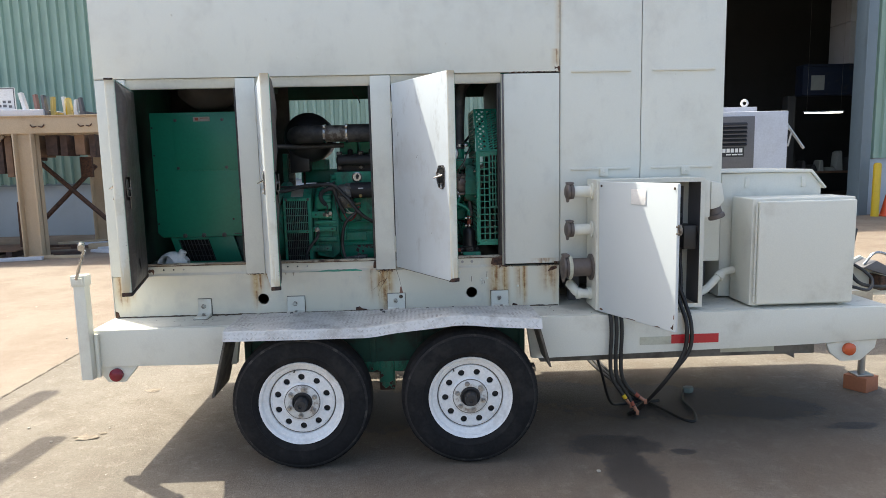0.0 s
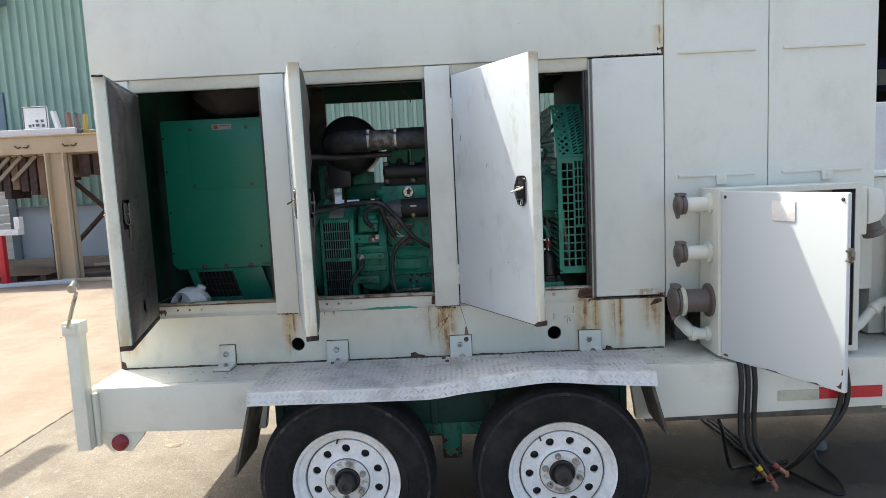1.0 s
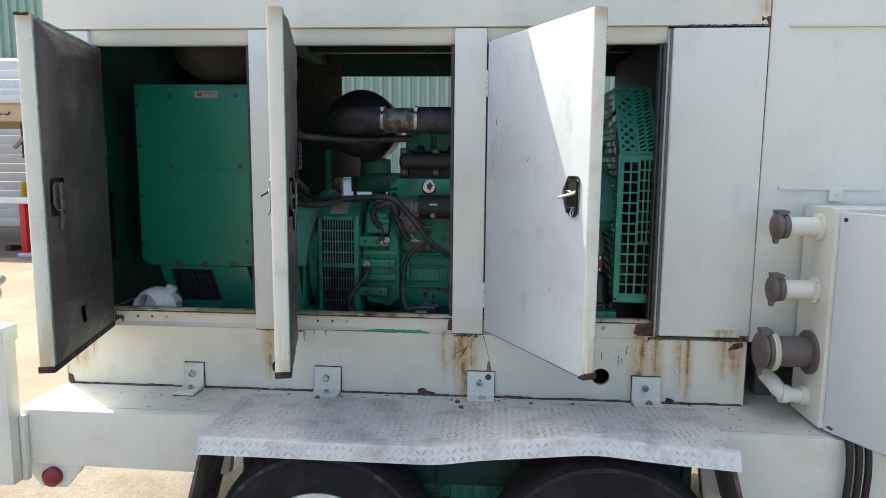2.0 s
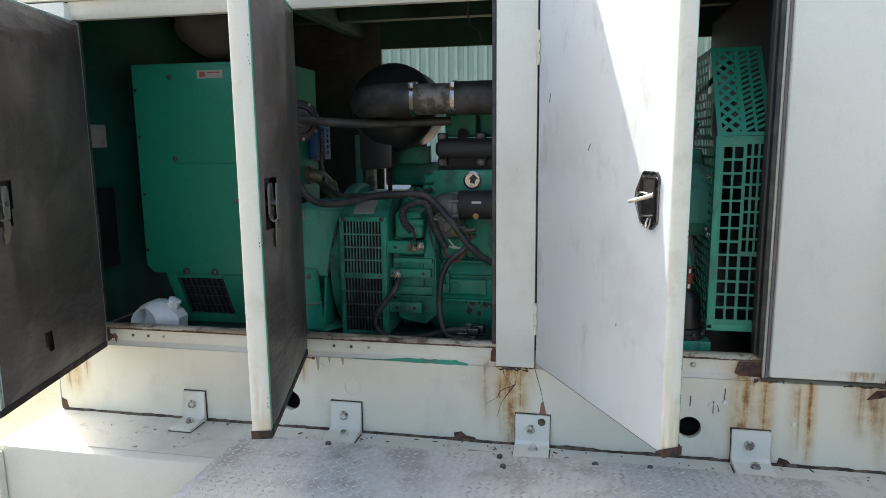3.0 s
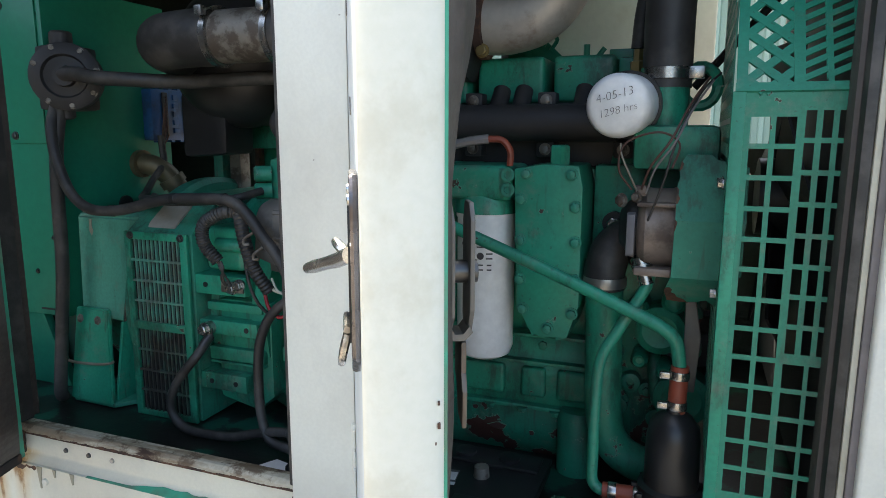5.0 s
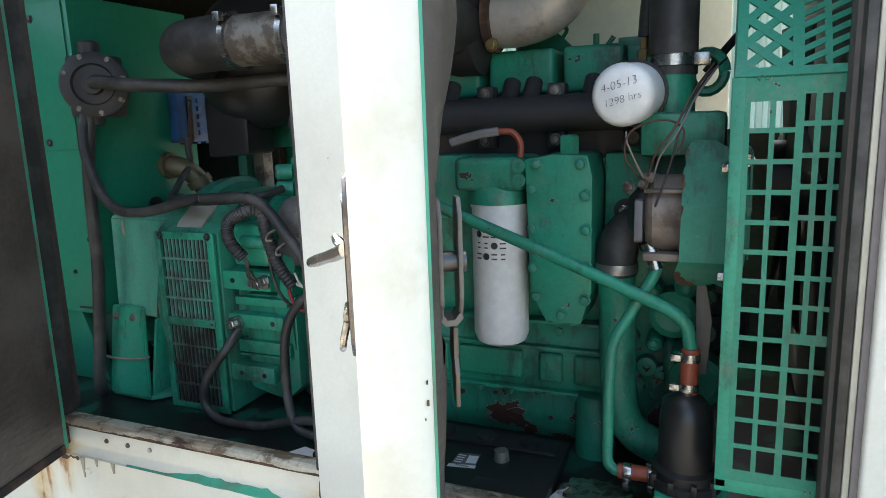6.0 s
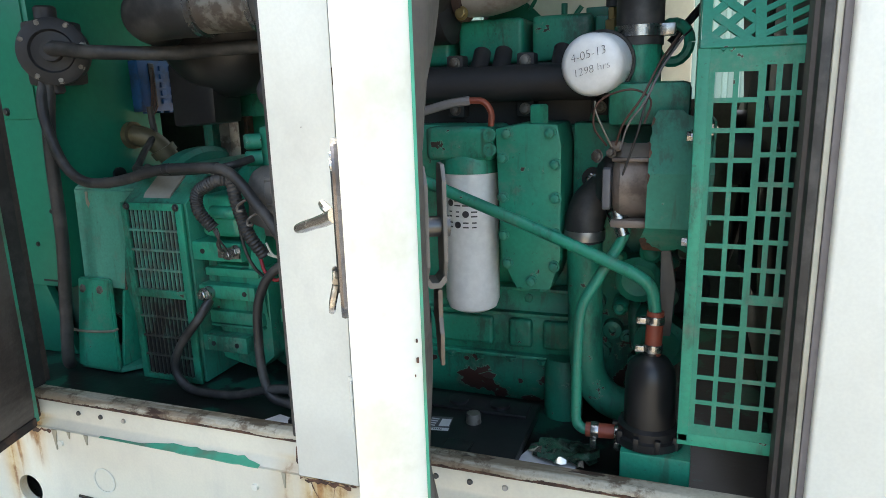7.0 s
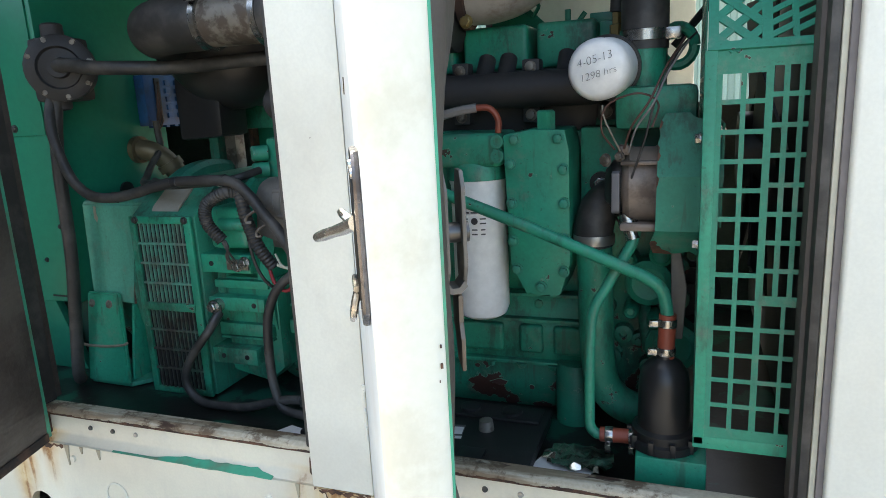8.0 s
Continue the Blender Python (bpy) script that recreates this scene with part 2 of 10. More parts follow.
MAT_TYRE.node_tree.nodes["Principled BSDF"].inputs["Specular IOR Level"].default_value = 0.25
MAT_STEEL = worn("bare_steel", (0.42, 0.41, 0.39), 0.36, (0.20, 0.16, 0.12), 0.5, 14.0, 0.85)
MAT_CHROME = worn("plated_steel", (0.42, 0.41, 0.39), 0.26, (0.16, 0.13, 0.11), 0.7, 26.0, 0.95)
MAT_DARKMETAL = worn("dark_latch_steel", (0.10, 0.10, 0.10), 0.35, (0.05, 0.045, 0.04), 0.5, 20.0, 0.7)
MAT_RIM = worn("white_rim_enamel", (0.80, 0.80, 0.79), 0.35, (0.30, 0.26, 0.22), 0.35, 9.0)
MAT_PLATE = worn("aluminium_tread_plate", (0.64, 0.625, 0.595), 0.46, (0.33, 0.305, 0.27), 0.7, 9.0, 0.25, lo=0.46, hi=0.68)
MAT_TREAD = worn("polished_tread_tops", (0.63, 0.615, 0.585), 0.38, (0.38, 0.35, 0.31), 0.8, 12.0, 0.40, lo=0.46, hi=0.66)
MAT_GALV = worn("dull_galvanised_steel", (0.235, 0.215, 0.185), 0.55, (0.085, 0.065, 0.050), 0.85, 34.0, 0.45, lo=0.44, hi=0.60)
MAT_RUST = worn("rusted_steel", (0.120, 0.058, 0.034), 0.8, (0.036, 0.022, 0.018), 0.85, 34.0, lo=0.42, hi=0.60, bump=0.5, vary=0.2)
MAT_BROWNPIPE = worn("scorched_exhaust_steel", (0.48, 0.45, 0.40), 0.45, (0.16, 0.08, 0.04), 0.8, 16.0, 0.35)
MAT_CORD = worn("old_tie_cord", (0.22, 0.20, 0.15), 0.8, (0.1, 0.09, 0.07), 0.6, 40.0)
MAT_CAPGREY = worn("grey_cap_plastic", (0.20, 0.185, 0.18), 0.45, (0.12, 0.11, 0.10), 0.5, 12.0)
MAT_CAPBROWN = worn("brownish_cast_cap", (0.135, 0.112, 0.100), 0.5, (0.075, 0.060, 0.052), 0.6, 16.0, 0.2)
MAT_WHITE_PLASTIC = worn("white_plastic", (0.80, 0.80, 0.78), 0.35, (0.5, 0.47, 0.4), 0.35, 10.0)
MAT_LABEL = worn("pale_label", (0.75, 0.74, 0.72), 0.5, (0.45, 0.40, 0.35), 0.4, 20.0)
MAT_BLACK = worn("black_plastic", (0.016, 0.016, 0.017), 0.4, (0.05, 0.05, 0.05), 0.4, 10.0)
MAT_BLUE = worn("blue_connector_plastic", (0.013, 0.075, 0.215), 0.45, (0.02, 0.03, 0.05), 0.7, 18.0, lo=0.45, hi=0.65)
MAT_ELBOW = worn("grimy_olive_brass", (0.150, 0.125, 0.075), 0.5, (0.06, 0.05, 0.04), 0.7, 16.0, 0.4)
MAT_REDHOSE = worn("red_silicone_hose", (0.26, 0.055, 0.03), 0.5, (0.12, 0.05, 0.035), 0.6, 25.0)
MAT_REDWIRE = worn("red_wire", (0.24, 0.012, 0.018), 0.5, (0.08, 0.02, 0.02), 0.6, 30.0)
MAT_BRASS = worn("old_brass", (0.30, 0.23, 0.10), 0.4, (0.12, 0.09, 0.05), 0.5, 20.0, 0.7)
MAT_INK = worn("marker_ink", (0.07, 0.065, 0.07), 0.6)
MAT_COPPER = worn("copper_lug", (0.38, 0.19, 0.13), 0.4, (0.25, 0.1, 0.06), 0.4, 20.0, 0.6)
MAT_REDLENS = worn("red_lens", (0.22, 0.012, 0.025), 0.2)
MAT_AMBER = worn("amber_lens", (0.55, 0.10, 0.03), 0.2)
MAT_REDTAPE = worn("red_reflective_tape", (0.50, 0.02, 0.03), 0.3, (0.35, 0.03, 0.03), 0.5, 30)
MAT_TAPE = worn("faded_reflective_tape", (0.50, 0.50, 0.40), 0.4, (0.35, 0.33, 0.26), 0.6, 20)
MAT_YELLOW = worn("safety_yellow", (0.62, 0.42, 0.02), 0.45, (0.3, 0.2, 0.05), 0.4, 4)
MAT_CONE = worn("orange_cone", (0.75, 0.10, 0.03), 0.45)
MAT_BEIGE = worn("beige_rack_paint", (0.50, 0.385, 0.255), 0.5, (0.30, 0.20, 0.11), 0.5, 2.0)
MAT_TIMBER = worn("weathered_timber", (0.20, 0.12, 0.075), 0.75, (0.07, 0.045, 0.03), 0.6, 5.0)
MAT_BRICKBLOCK = worn("orange_brick_block", (0.42, 0.16, 0.08), 0.8, (0.25, 0.1, 0.06), 0.6, 12)
MAT_WELDER = worn("pale_grey_enamel", (0.55, 0.56, 0.60), 0.4, (0.40, 0.39, 0.38), 0.4, 3)
MAT_SLATE = worn("dark_grey_panel", (0.13, 0.125, 0.13), 0.5, (0.09, 0.085, 0.085), 0.5, 6)
MAT_WALLGREEN = worn("green_corrugated_paint", (0.275, 0.395, 0.325), 0.5, (0.20, 0.295, 0.245), 0.7, 0.7)
MAT_WALLGREY = worn("blue_grey_block_wall", (0.42, 0.475, 0.52), 0.7, (0.32, 0.345, 0.365), 0.7, 0.8)
MAT_STEELBLUE = worn("blue_grey_jamb_steel", (0.170, 0.220, 0.248), 0.5, (0.125, 0.145, 0.155), 0.5, 2)
# the next three colours are darkened to carry the gloom inside the bay
MAT_LABELDIM = worn("gloom_dimmed_paper", (0.40, 0.42, 0.39), 0.7, (0.25, 0.26, 0.24), 0.7, 6.0)
MAT_SHOP = worn("gloom_dark_workshop", (0.05, 0.05, 0.05), 0.8, (0.03, 0.03, 0.03), 0.6, 0.6)
MAT_BEAMBLUE = worn("gloom_dark_blue_beam", (0.012, 0.022, 0.05), 0.6)


def ground_material():
    n = Nodes("yard_concrete")
    x, y, z = n.xyz()
    big, mid, fine = n.noise(0.45, 5, 0.6), n.noise(3.0, 7, 0.70), n.noise(60.0, 6, 0.80)
    grit = n.noise(190.0, 2, 0.6)
    c = n.mix(n.ramp(big, 0.3, 0.7), (0.154, 0.132, 0.102), (0.191, 0.167, 0.134))
    c = n.mix(n.math('MULTIPLY', n.ramp(mid, 0.44, 0.62), 0.75), c, (0.135, 0.110, 0.082))
    c = n.mix(n.math('MULTIPLY', n.ramp(n.noise(13.0, 6, 0.7), 0.52, 0.66), 0.55), c, (0.255, 0.228, 0.187))
    c = n.mix(n.math('MULTIPLY', n.ramp(fine, 0.50, 0.62), 0.6), c, (0.095, 0.078, 0.060))
    c = n.mix(n.math('MULTIPLY', n.ramp(fine, 0.44, 0.34), 0.50), c, (0.32, 0.285, 0.23))
    c = n.mix(n.math('MULTIPLY', n.ramp(grit, 0.60, 0.68), 0.45), c, (0.46, 0.42, 0.35))
    c = n.mix(n.math('MULTIPLY', n.ramp(grit, 0.40, 0.32), 0.6), c, (0.06, 0.05, 0.04))
    # pale spatter and worn patches
    c = n.mix(n.math('MULTIPLY', n.ramp(n.noise(21.0, 5, 0.75), 0.66, 0.70), 0.7), c, (0.52, 0.48, 0.41))
    # reddish earth dust further into the yard
    far = n.math('MAXIMUM', n.ramp(x, -2.79, -2.83), n.ramp(y, 3.6, 4.6))
    c = n.mix(n.math('MULTIPLY', far, 0.55), c, n.mix(n.ramp(n.noise(1.1, 6, 0.66), 0.40, 0.60), (0.225, 0.155, 0.106), (0.293, 0.227, 0.169)))
    # brown tint where the trailer stands: warm, darker shade put into the ground colour
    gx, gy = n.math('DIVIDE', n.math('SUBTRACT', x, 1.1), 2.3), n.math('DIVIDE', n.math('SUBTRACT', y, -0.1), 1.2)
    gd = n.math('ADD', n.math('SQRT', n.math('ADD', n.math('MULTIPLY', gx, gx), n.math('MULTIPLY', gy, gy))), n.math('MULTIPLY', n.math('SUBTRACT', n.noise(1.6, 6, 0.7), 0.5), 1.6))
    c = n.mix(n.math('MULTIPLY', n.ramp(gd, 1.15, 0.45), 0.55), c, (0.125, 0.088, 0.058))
    # oil stains; those under the trailer also put its deeper shade into the colour
    warp = n.math('MULTIPLY', n.math('SUBTRACT', n.noise(8.0, 7, 0.75), 0.5), 0.9)
    oil_and_shade = None
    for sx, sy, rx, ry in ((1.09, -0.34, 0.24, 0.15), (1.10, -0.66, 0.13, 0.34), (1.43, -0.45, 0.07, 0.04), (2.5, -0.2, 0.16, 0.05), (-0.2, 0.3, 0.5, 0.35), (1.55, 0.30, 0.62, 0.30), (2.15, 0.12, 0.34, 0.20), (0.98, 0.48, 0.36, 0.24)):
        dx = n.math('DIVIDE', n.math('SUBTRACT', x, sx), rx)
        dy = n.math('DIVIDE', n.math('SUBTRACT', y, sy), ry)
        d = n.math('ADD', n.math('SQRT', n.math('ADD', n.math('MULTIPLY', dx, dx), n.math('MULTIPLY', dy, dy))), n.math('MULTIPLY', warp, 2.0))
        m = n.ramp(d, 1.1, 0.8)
        oil_and_shade = m if oil_and_shade is None else n.math('MAXIMUM', oil_and_shade, m)
    c = n.mix(n.math('MULTIPLY', oil_and_shade, 0.85), c, (0.035, 0.03, 0.028))
    n.bump(n.math('ADD', n.math('ADD', fine, mid), n.math('MULTIPLY', grit, 0.5)), 0.8, 0.007)
    return n.done(c, n.math('SUBTRACT', 0.85, n.math('MULTIPLY', oil_and_shade, 0.3)))


MAT_GROUND = ground_material()

# ---- geometry helpers ----
ORIGIN = {}


def thing(name, base, label, category, group="", kind=""):
    ob = new(name)
    ob.location = base
    ob.empty_display_size = 0.1
    ORIGIN[ob.name] = Vector(base)
    return tagged(ob, label, category, group, kind)


def finish(name, bm, material, smooth=True):
    me = bpy.data.meshes.new(name)
    bmesh.ops.recalc_face_normals(bm, faces=bm.faces[:])
    bm.to_mesh(me)
    bm.free()
    me.materials.append(material)
    if smooth:
        me.polygons.foreach_set("use_smooth", [True] * len(me.polygons))
        me.set_sharp_from_angle(angle=radians(38))
    return me


def part(name, bm, material, parent, label="", kind=""):
    """Links a bmesh, given in world metres, as one mesh under a thing or a part."""
    o = ORIGIN[parent.name]
    bmesh.ops.translate(bm, verts=bm.verts[:], vec=-o)
    ob = new(name, finish(name, bm, material))
    ob.parent = parent
    ORIGIN[ob.name] = o
    return tagged(ob, label, kind=kind)


def lone(name, bm, material, base, label, category, kind="", group=""):
    """A top-level thing of one mesh, with its origin at its base."""
    bmesh.ops.translate(bm, verts=bm.verts[:], vec=-Vector(base))
    ob = new(name, finish(name, bm, material))
    ob.location = base
    ORIGIN[ob.name] = Vector(base)
    return tagged(ob, label, category, group, kind)


def box(bm, x0, x1, y0, y1, z0, z1, bev=0.0, seg=2):
    vs = [bm.verts.new((x, y, z)) for x in (x0, x1) for y in (y0, y1) for z in (z0, z1)]
    fs = [bm.faces.new([vs[i] for i in q]) for q in ((0, 1, 3, 2), (4, 6, 7, 5), (0, 4, 5, 1), (2, 3, 7, 6), (0, 2, 6, 4), (1, 5, 7, 3))]
    if bev:
        bmesh.ops.bevel(bm, geom=list({e for f in fs for e in f.edges}), offset=bev, segments=seg, affect='EDGES', profile=0.6)
    return bm


def prism(bm, poly, axis, a, b, bev=0.0):
    """A closed outline drawn out along an axis; the outline's two numbers are the other two axes in order."""
    def at(p, v):
        q = list(p)
        q.insert("xyz".index(axis), v)
        return q
    lo, hi = [bm.verts.new(at(p, a)) for p in poly], [bm.verts.new(at(p, b)) for p in poly]
    n = len(poly)
    fs = [bm.faces.new(lo), bm.faces.new(hi[::-1])]
    fs += [bm.faces.new((lo[i], lo[(i + 1) % n], hi[(i + 1) % n], hi[i])) for i in range(n)]
    if bev:
        bmesh.ops.bevel(bm, geom=list({e for f in fs for e in f.edges}), offset=bev, segments=2, affect='EDGES', profile=0.6)
    return bm


def lathe(bm, profile, base, axis, seg=24, caps=True):
    """(radius, way along the axis) pairs turned round an axis through base."""
    axis = Vector(axis).normalized()
    u = axis.orthogonal().normalized()
    w = axis.cross(u)
    rings = []
    for r, h in profile:
        c = Vector(base) + axis * h
        if r < 1e-5:
            rings.append([bm.verts.new(c)])
        else:
            rings.append([bm.verts.new(c + (u * math.cos(a) + w * math.sin(a)) * r) for a in (2 * math.pi * i / seg for i in range(seg))])
    for p, q in zip(rings, rings[1:]):
        for i in range(seg):
            j = (i + 1) % seg
            ring = [p[i % len(p)], p[j % len(p)], q[j % len(q)], q[i % len(q)]]
            ring = list(dict.fromkeys(ring))
            if len(ring) > 2:
                bm.faces.new(ring)
    for ring in (rings[0], rings[-1]):
        if caps and len(ring) > 2:
            bm.faces.new(ring)
    return bm


def rod(bm, a, b, r, r2=None, seg=16, bev=0.0):
    a, b = Vector(a), Vector(b)
    d = (b - a).length
    r2 = r if r2 is None else r2
    prof = [(r, 0), (r2, d)] if not bev else [(r - bev, 0), (r, bev), (r2, d - bev), (r2 - bev, d)]
    return lathe(bm, prof, a, b - a, seg)


def curve_points(pts, steps=6):
    """Catmull-Rom points through pts."""
    p = [Vector(q) for q in pts]
    p = [p[0] * 2 - p[1], *p, p[-1] * 2 - p[-2]]
    out = []
    for i in range(1, len(p) - 2):
        a, b, c, d = p[i - 1:i + 3]
        for k in range(steps):
            t = k / steps
            out.append(0.5 * (2 * b + (c - a) * t + (2 * a - 5 * b + 4 * c - d) * t * t + (3 * b - a - 3 * c + d) * t ** 3))
    return out + [p[-2]]


def sweep(bm, pts, r, seg=12, steps=6, ends=True):
    """A round tube through pts."""
    path = curve_points(pts, steps) if steps > 1 else [Vector(q) for q in pts]
    rings, u = [], None
    for i, c in enumerate(path):
        d = (path[min(i + 1, len(path) - 1)] - path[max(i - 1, 0)]).normalized()
        u = d.orthogonal().normalized() if u is None else (u - d * u.dot(d)).normalized()
        w = d.cross(u)
        rings.append([bm.verts.new(c + (u * math.cos(a) + w * math.sin(a)) * r) for a in (2 * math.pi * k / seg for k in range(seg))])
    for p, q in zip(rings, rings[1:]):
        for k in range(seg):
            bm.faces.new((p[k], p[(k + 1) % seg], q[(k + 1) % seg], q[k]))
    if ends:
        bm.faces.new(rings[0][::-1])
        bm.faces.new(rings[-1])
    return bm


def B():
    return bmesh.new()


def hexbolt(bm, c, axis, r=0.009, h=0.008, washer=True):
    axis = Vector(axis).normalized()
    if washer:
        lathe(bm, [(r * 1.35, 0), (r * 1.35, h * 0.25)], c, axis, 14)
    lathe(bm, [(r, h * 0.25), (r, h * 0.9), (r * 0.82, h)], c, axis, 6)
    return bm


def sheet_with_holes(bm, x0, x1, z0, z1, y0, y1, holes, seg=32):
    """An upright sheet with round holes (x, z, r) right through it."""
    def face(pts, y):
        bm.faces.new([bm.verts.new((x, y, z)) for x, z in pts])

    def square(hx, hz, s, a):
        m = max(abs(math.cos(a)), abs(math.sin(a)))
        return hx + s * math.cos(a) / m, hz + s * math.sin(a) / m
    for y in (y0, y1):
        edge = x0
        for hx, hz, r in sorted(holes):
            s = 1.3 * r
            face([(edge, z0), (hx - s, z0), (hx - s, z1), (edge, z1)], y)
            face([(hx - s, z0), (hx + s, z0), (hx + s, hz - s), (hx - s, hz - s)], y)
            face([(hx - s, hz + s), (hx + s, hz + s), (hx + s, z1), (hx - s, z1)], y)
            for k in range(seg):
                a0, a1 = 2 * math.pi * k / seg, 2 * math.pi * (k + 1) / seg
                face([(hx + r * math.cos(a0), hz + r * math.sin(a0)), (hx + r * math.cos(a1), hz + r * math.sin(a1)), square(hx, hz, s, a1), square(hx, hz, s, a0)], y)
            edge = hx + s
        face([(edge, z0), (x1, z0), (x1, z1), (edge, z1)], y)
    for hx, hz, r in holes:
        ring = [[bm.verts.new((hx + r * math.cos(2 * math.pi * k / seg), y, hz + r * math.sin(2 * math.pi * k / seg))) for k in range(seg)] for y in (y0, y1)]
        for k in range(seg):
            m = (k + 1) % seg
            bm.faces.new((ring[0][k], ring[0][m], ring[1][m], ring[1][k]))
    corner = [(x0, z0), (x1, z0), (x1, z1), (x0, z1)]
    for (ax, az), (bx, bz) in zip(corner, corner[1:] + corner[:1]):
        bm.faces.new([bm.verts.new(q) for q in ((ax, y0, az), (bx, y0, bz), (bx, y1, bz), (ax, y1, az))])
    return bm


# ---- setting: yard, building ----
MAT_JOINT = worn("dusty_slab_joint", (0.105, 0.085, 0.065), 0.85, (0.21, 0.175, 0.135), 0.9, 7.0, lo=0.44, hi=0.60, vary=0.2)


def yard():
    bm = B()
    n = 40
    for i in range(n + 1):
        for j in range(n + 1):
            k, m = (i / n * 2 - 1), (j / n * 2 - 1)
            bm.verts.new((300 * k * abs(k) ** 1.6, 300 * m * abs(m) ** 1.6, 0))
    bm.verts.ensure_lookup_table()
    for i in range(n):
        for j in range(n):
            a = i * (n + 1) + j
            bm.faces.new([bm.verts[q] for q in (a, a + n + 1, a + n + 2, a + 1)])
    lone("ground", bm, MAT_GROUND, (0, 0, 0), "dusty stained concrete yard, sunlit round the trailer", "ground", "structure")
    # tarred joint at the edge of the concrete slab
    for k in range(9):
        bm = B()
        a, b = -4.0 + k * 1.4, -4.0 + (k + 1) * 1.4 - 0.02
        sway = [0.012 * noise.noise((q * 1.7, 0, 0)) for q in (a, b)]
        prism(bm, [(-2.809 + sway[0], a), (-2.794 + sway[0], a), (-2.794 + sway[1], b), (-2.809 + sway[1], b)], 'z', 0.0, 0.004)
        lone("slab_joint", bm, MAT_JOINT, (-2.8, a, 0), "dark worn joint at the edge of the concrete slab", "joint", "structure")


WALL_Y = 12.0


def sheet(x0, x1, z0, z1, parent, pitch=0.2, depth=0.060):
    """One corrugated wall sheet."""
    bm = B()
    xs = []
    x = x0
    while x < x1 - 1e-6:
        xs += [(x, 0.0), (x + pitch * 0.42, 0.0), (x + pitch * 0.55, -depth), (x + pitch * 0.87, -depth)]
        x += pitch
    xs.append((x1, 0.0))
    low, top = [[bm.verts.new((px, WALL_Y + py, z)) for px, py in xs] for z in (z0, z1)]
    lowb, topb = [[bm.verts.new((px, WALL_Y + py + 0.012, z)) for px, py in xs] for z in (z0, z1)]
    for i in range(len(xs) - 1):
        bm.faces.new((low[i], low[i + 1], top[i + 1], top[i]))
        bm.faces.new((lowb[i], topb[i], topb[i + 1], lowb[i + 1]))
        bm.faces.new((low[i], lowb[i], lowb[i + 1], low[i + 1]))
    return part("corrugated_sheet", bm, MAT_WALLGREEN, parent)


def building():
    bm = B()
    box(bm, -10.05, 3.4, WALL_Y + 0.02, WALL_Y + 0.25, 0, 1.18, 0.01)
    w = lone("wall_north", bm, MAT_WALLGREY, (-3.3, WALL_Y + 0.1, 0), "blue-grey lower wall under green corrugated steel sheets", "wall", "structure")
    x = -30.0
    while x < 3.3:
        b = min(x + 1.0, 3.4)
        sheet(x, b, 3.72 if x < -10.1 else 1.18, 7.5, w)
        x += 1.0
    bm = B()
    box(bm, -10.05, 3.4, WALL_Y - 0.05, WALL_Y + 0.02, 1.15, 1.20, 0.004)
    part("drip_flashing", bm, MAT_STEELBLUE, w)
    bm = B()
    box(bm, -9.97, -9.62, WALL_Y - 0.30, WALL_Y + 0.0, 5.55, 5.75, 0.02)
    part("wall_lamp", bm, MAT_STEELBLUE, w, "small green-grey lamp box on the wall")
    # pale roller door to the west
    bm = B()
    for k in range(18):
        box(bm, -14.5, -10.12, WALL_Y + 0.06, WALL_Y + 0.1, k * 0.205, k * 0.205 + 0.198, 0.008)
    lone("roller_door", bm, MAT_WHITE_PLASTIC, (-12.3, WALL_Y + 0.08, 0), "pale closed roller door of the workshop", "roller door", "structure")
    bm = B()
    box(bm, -10.12, -9.95, WALL_Y - 0.06, WALL_Y + 0.2, 0, 3.72, 0.01)
    lone("door_jamb", bm, MAT_STEELBLUE, (-10.03, WALL_Y, 0), "blue-grey steel jamb of the roller door", "jamb", "structure")
    # the east bay with its tall opening
    bm = B()
    box(bm, 10.78, 26, WALL_Y + 0.02, WALL_Y + 0.25, 0, 1.35, 0.01)
    e = lone("wall_east_bay", bm, MAT_WALLGREY, (18, WALL_Y + 0.1, 0), "blue-grey lower wall under green corrugated sheets by the bay door", "wall", "structure")
    x = 10.78
    while x < 25.9:
        sheet(x, x + 1.0, 1.35, 7.5, e)
        x += 1.0
    bm = B()
    box(bm, 10.49, 10.78, WALL_Y - 0.12, WALL_Y + 0.25, 0, 7.5, 0.01)
    box(bm, 10.49, 10.52, WALL_Y - 0.2, WALL_Y - 0.12, 0, 7.5, 0.004)
    lone("bay_jamb", bm, MAT_STEELBLUE, (10.6, WALL_Y, 0), "blue-grey steel column at the workshop bay opening", "column", "structure")
    bm = B()
    box(bm, 3.4, 10.49, WALL_Y, WALL_Y + 0.25, 6.3, 7.5, 0.01)
    lone("bay_lintel", bm, MAT_WALLGREEN, (7, WALL_Y, 6.3), "green steel beam over the workshop bay", "lintel", "structure")
    # dim workshop behind the opening; its gloom is put into the dark colours
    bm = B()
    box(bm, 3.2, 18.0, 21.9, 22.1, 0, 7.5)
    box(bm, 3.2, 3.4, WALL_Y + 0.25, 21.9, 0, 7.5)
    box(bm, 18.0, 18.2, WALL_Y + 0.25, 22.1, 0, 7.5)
    lone("workshop_wall", bm, MAT_SHOP, (10, 22, 0), "back and side walls of the workshop, coloured dark for its gloom", "wall", "structure")
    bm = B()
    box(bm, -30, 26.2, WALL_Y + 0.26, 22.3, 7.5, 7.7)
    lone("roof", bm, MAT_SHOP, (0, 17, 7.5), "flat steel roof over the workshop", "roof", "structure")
    bm = B()
    box(bm, -30, -29.8, WALL_Y + 0.3, 22, 0, 7.5)
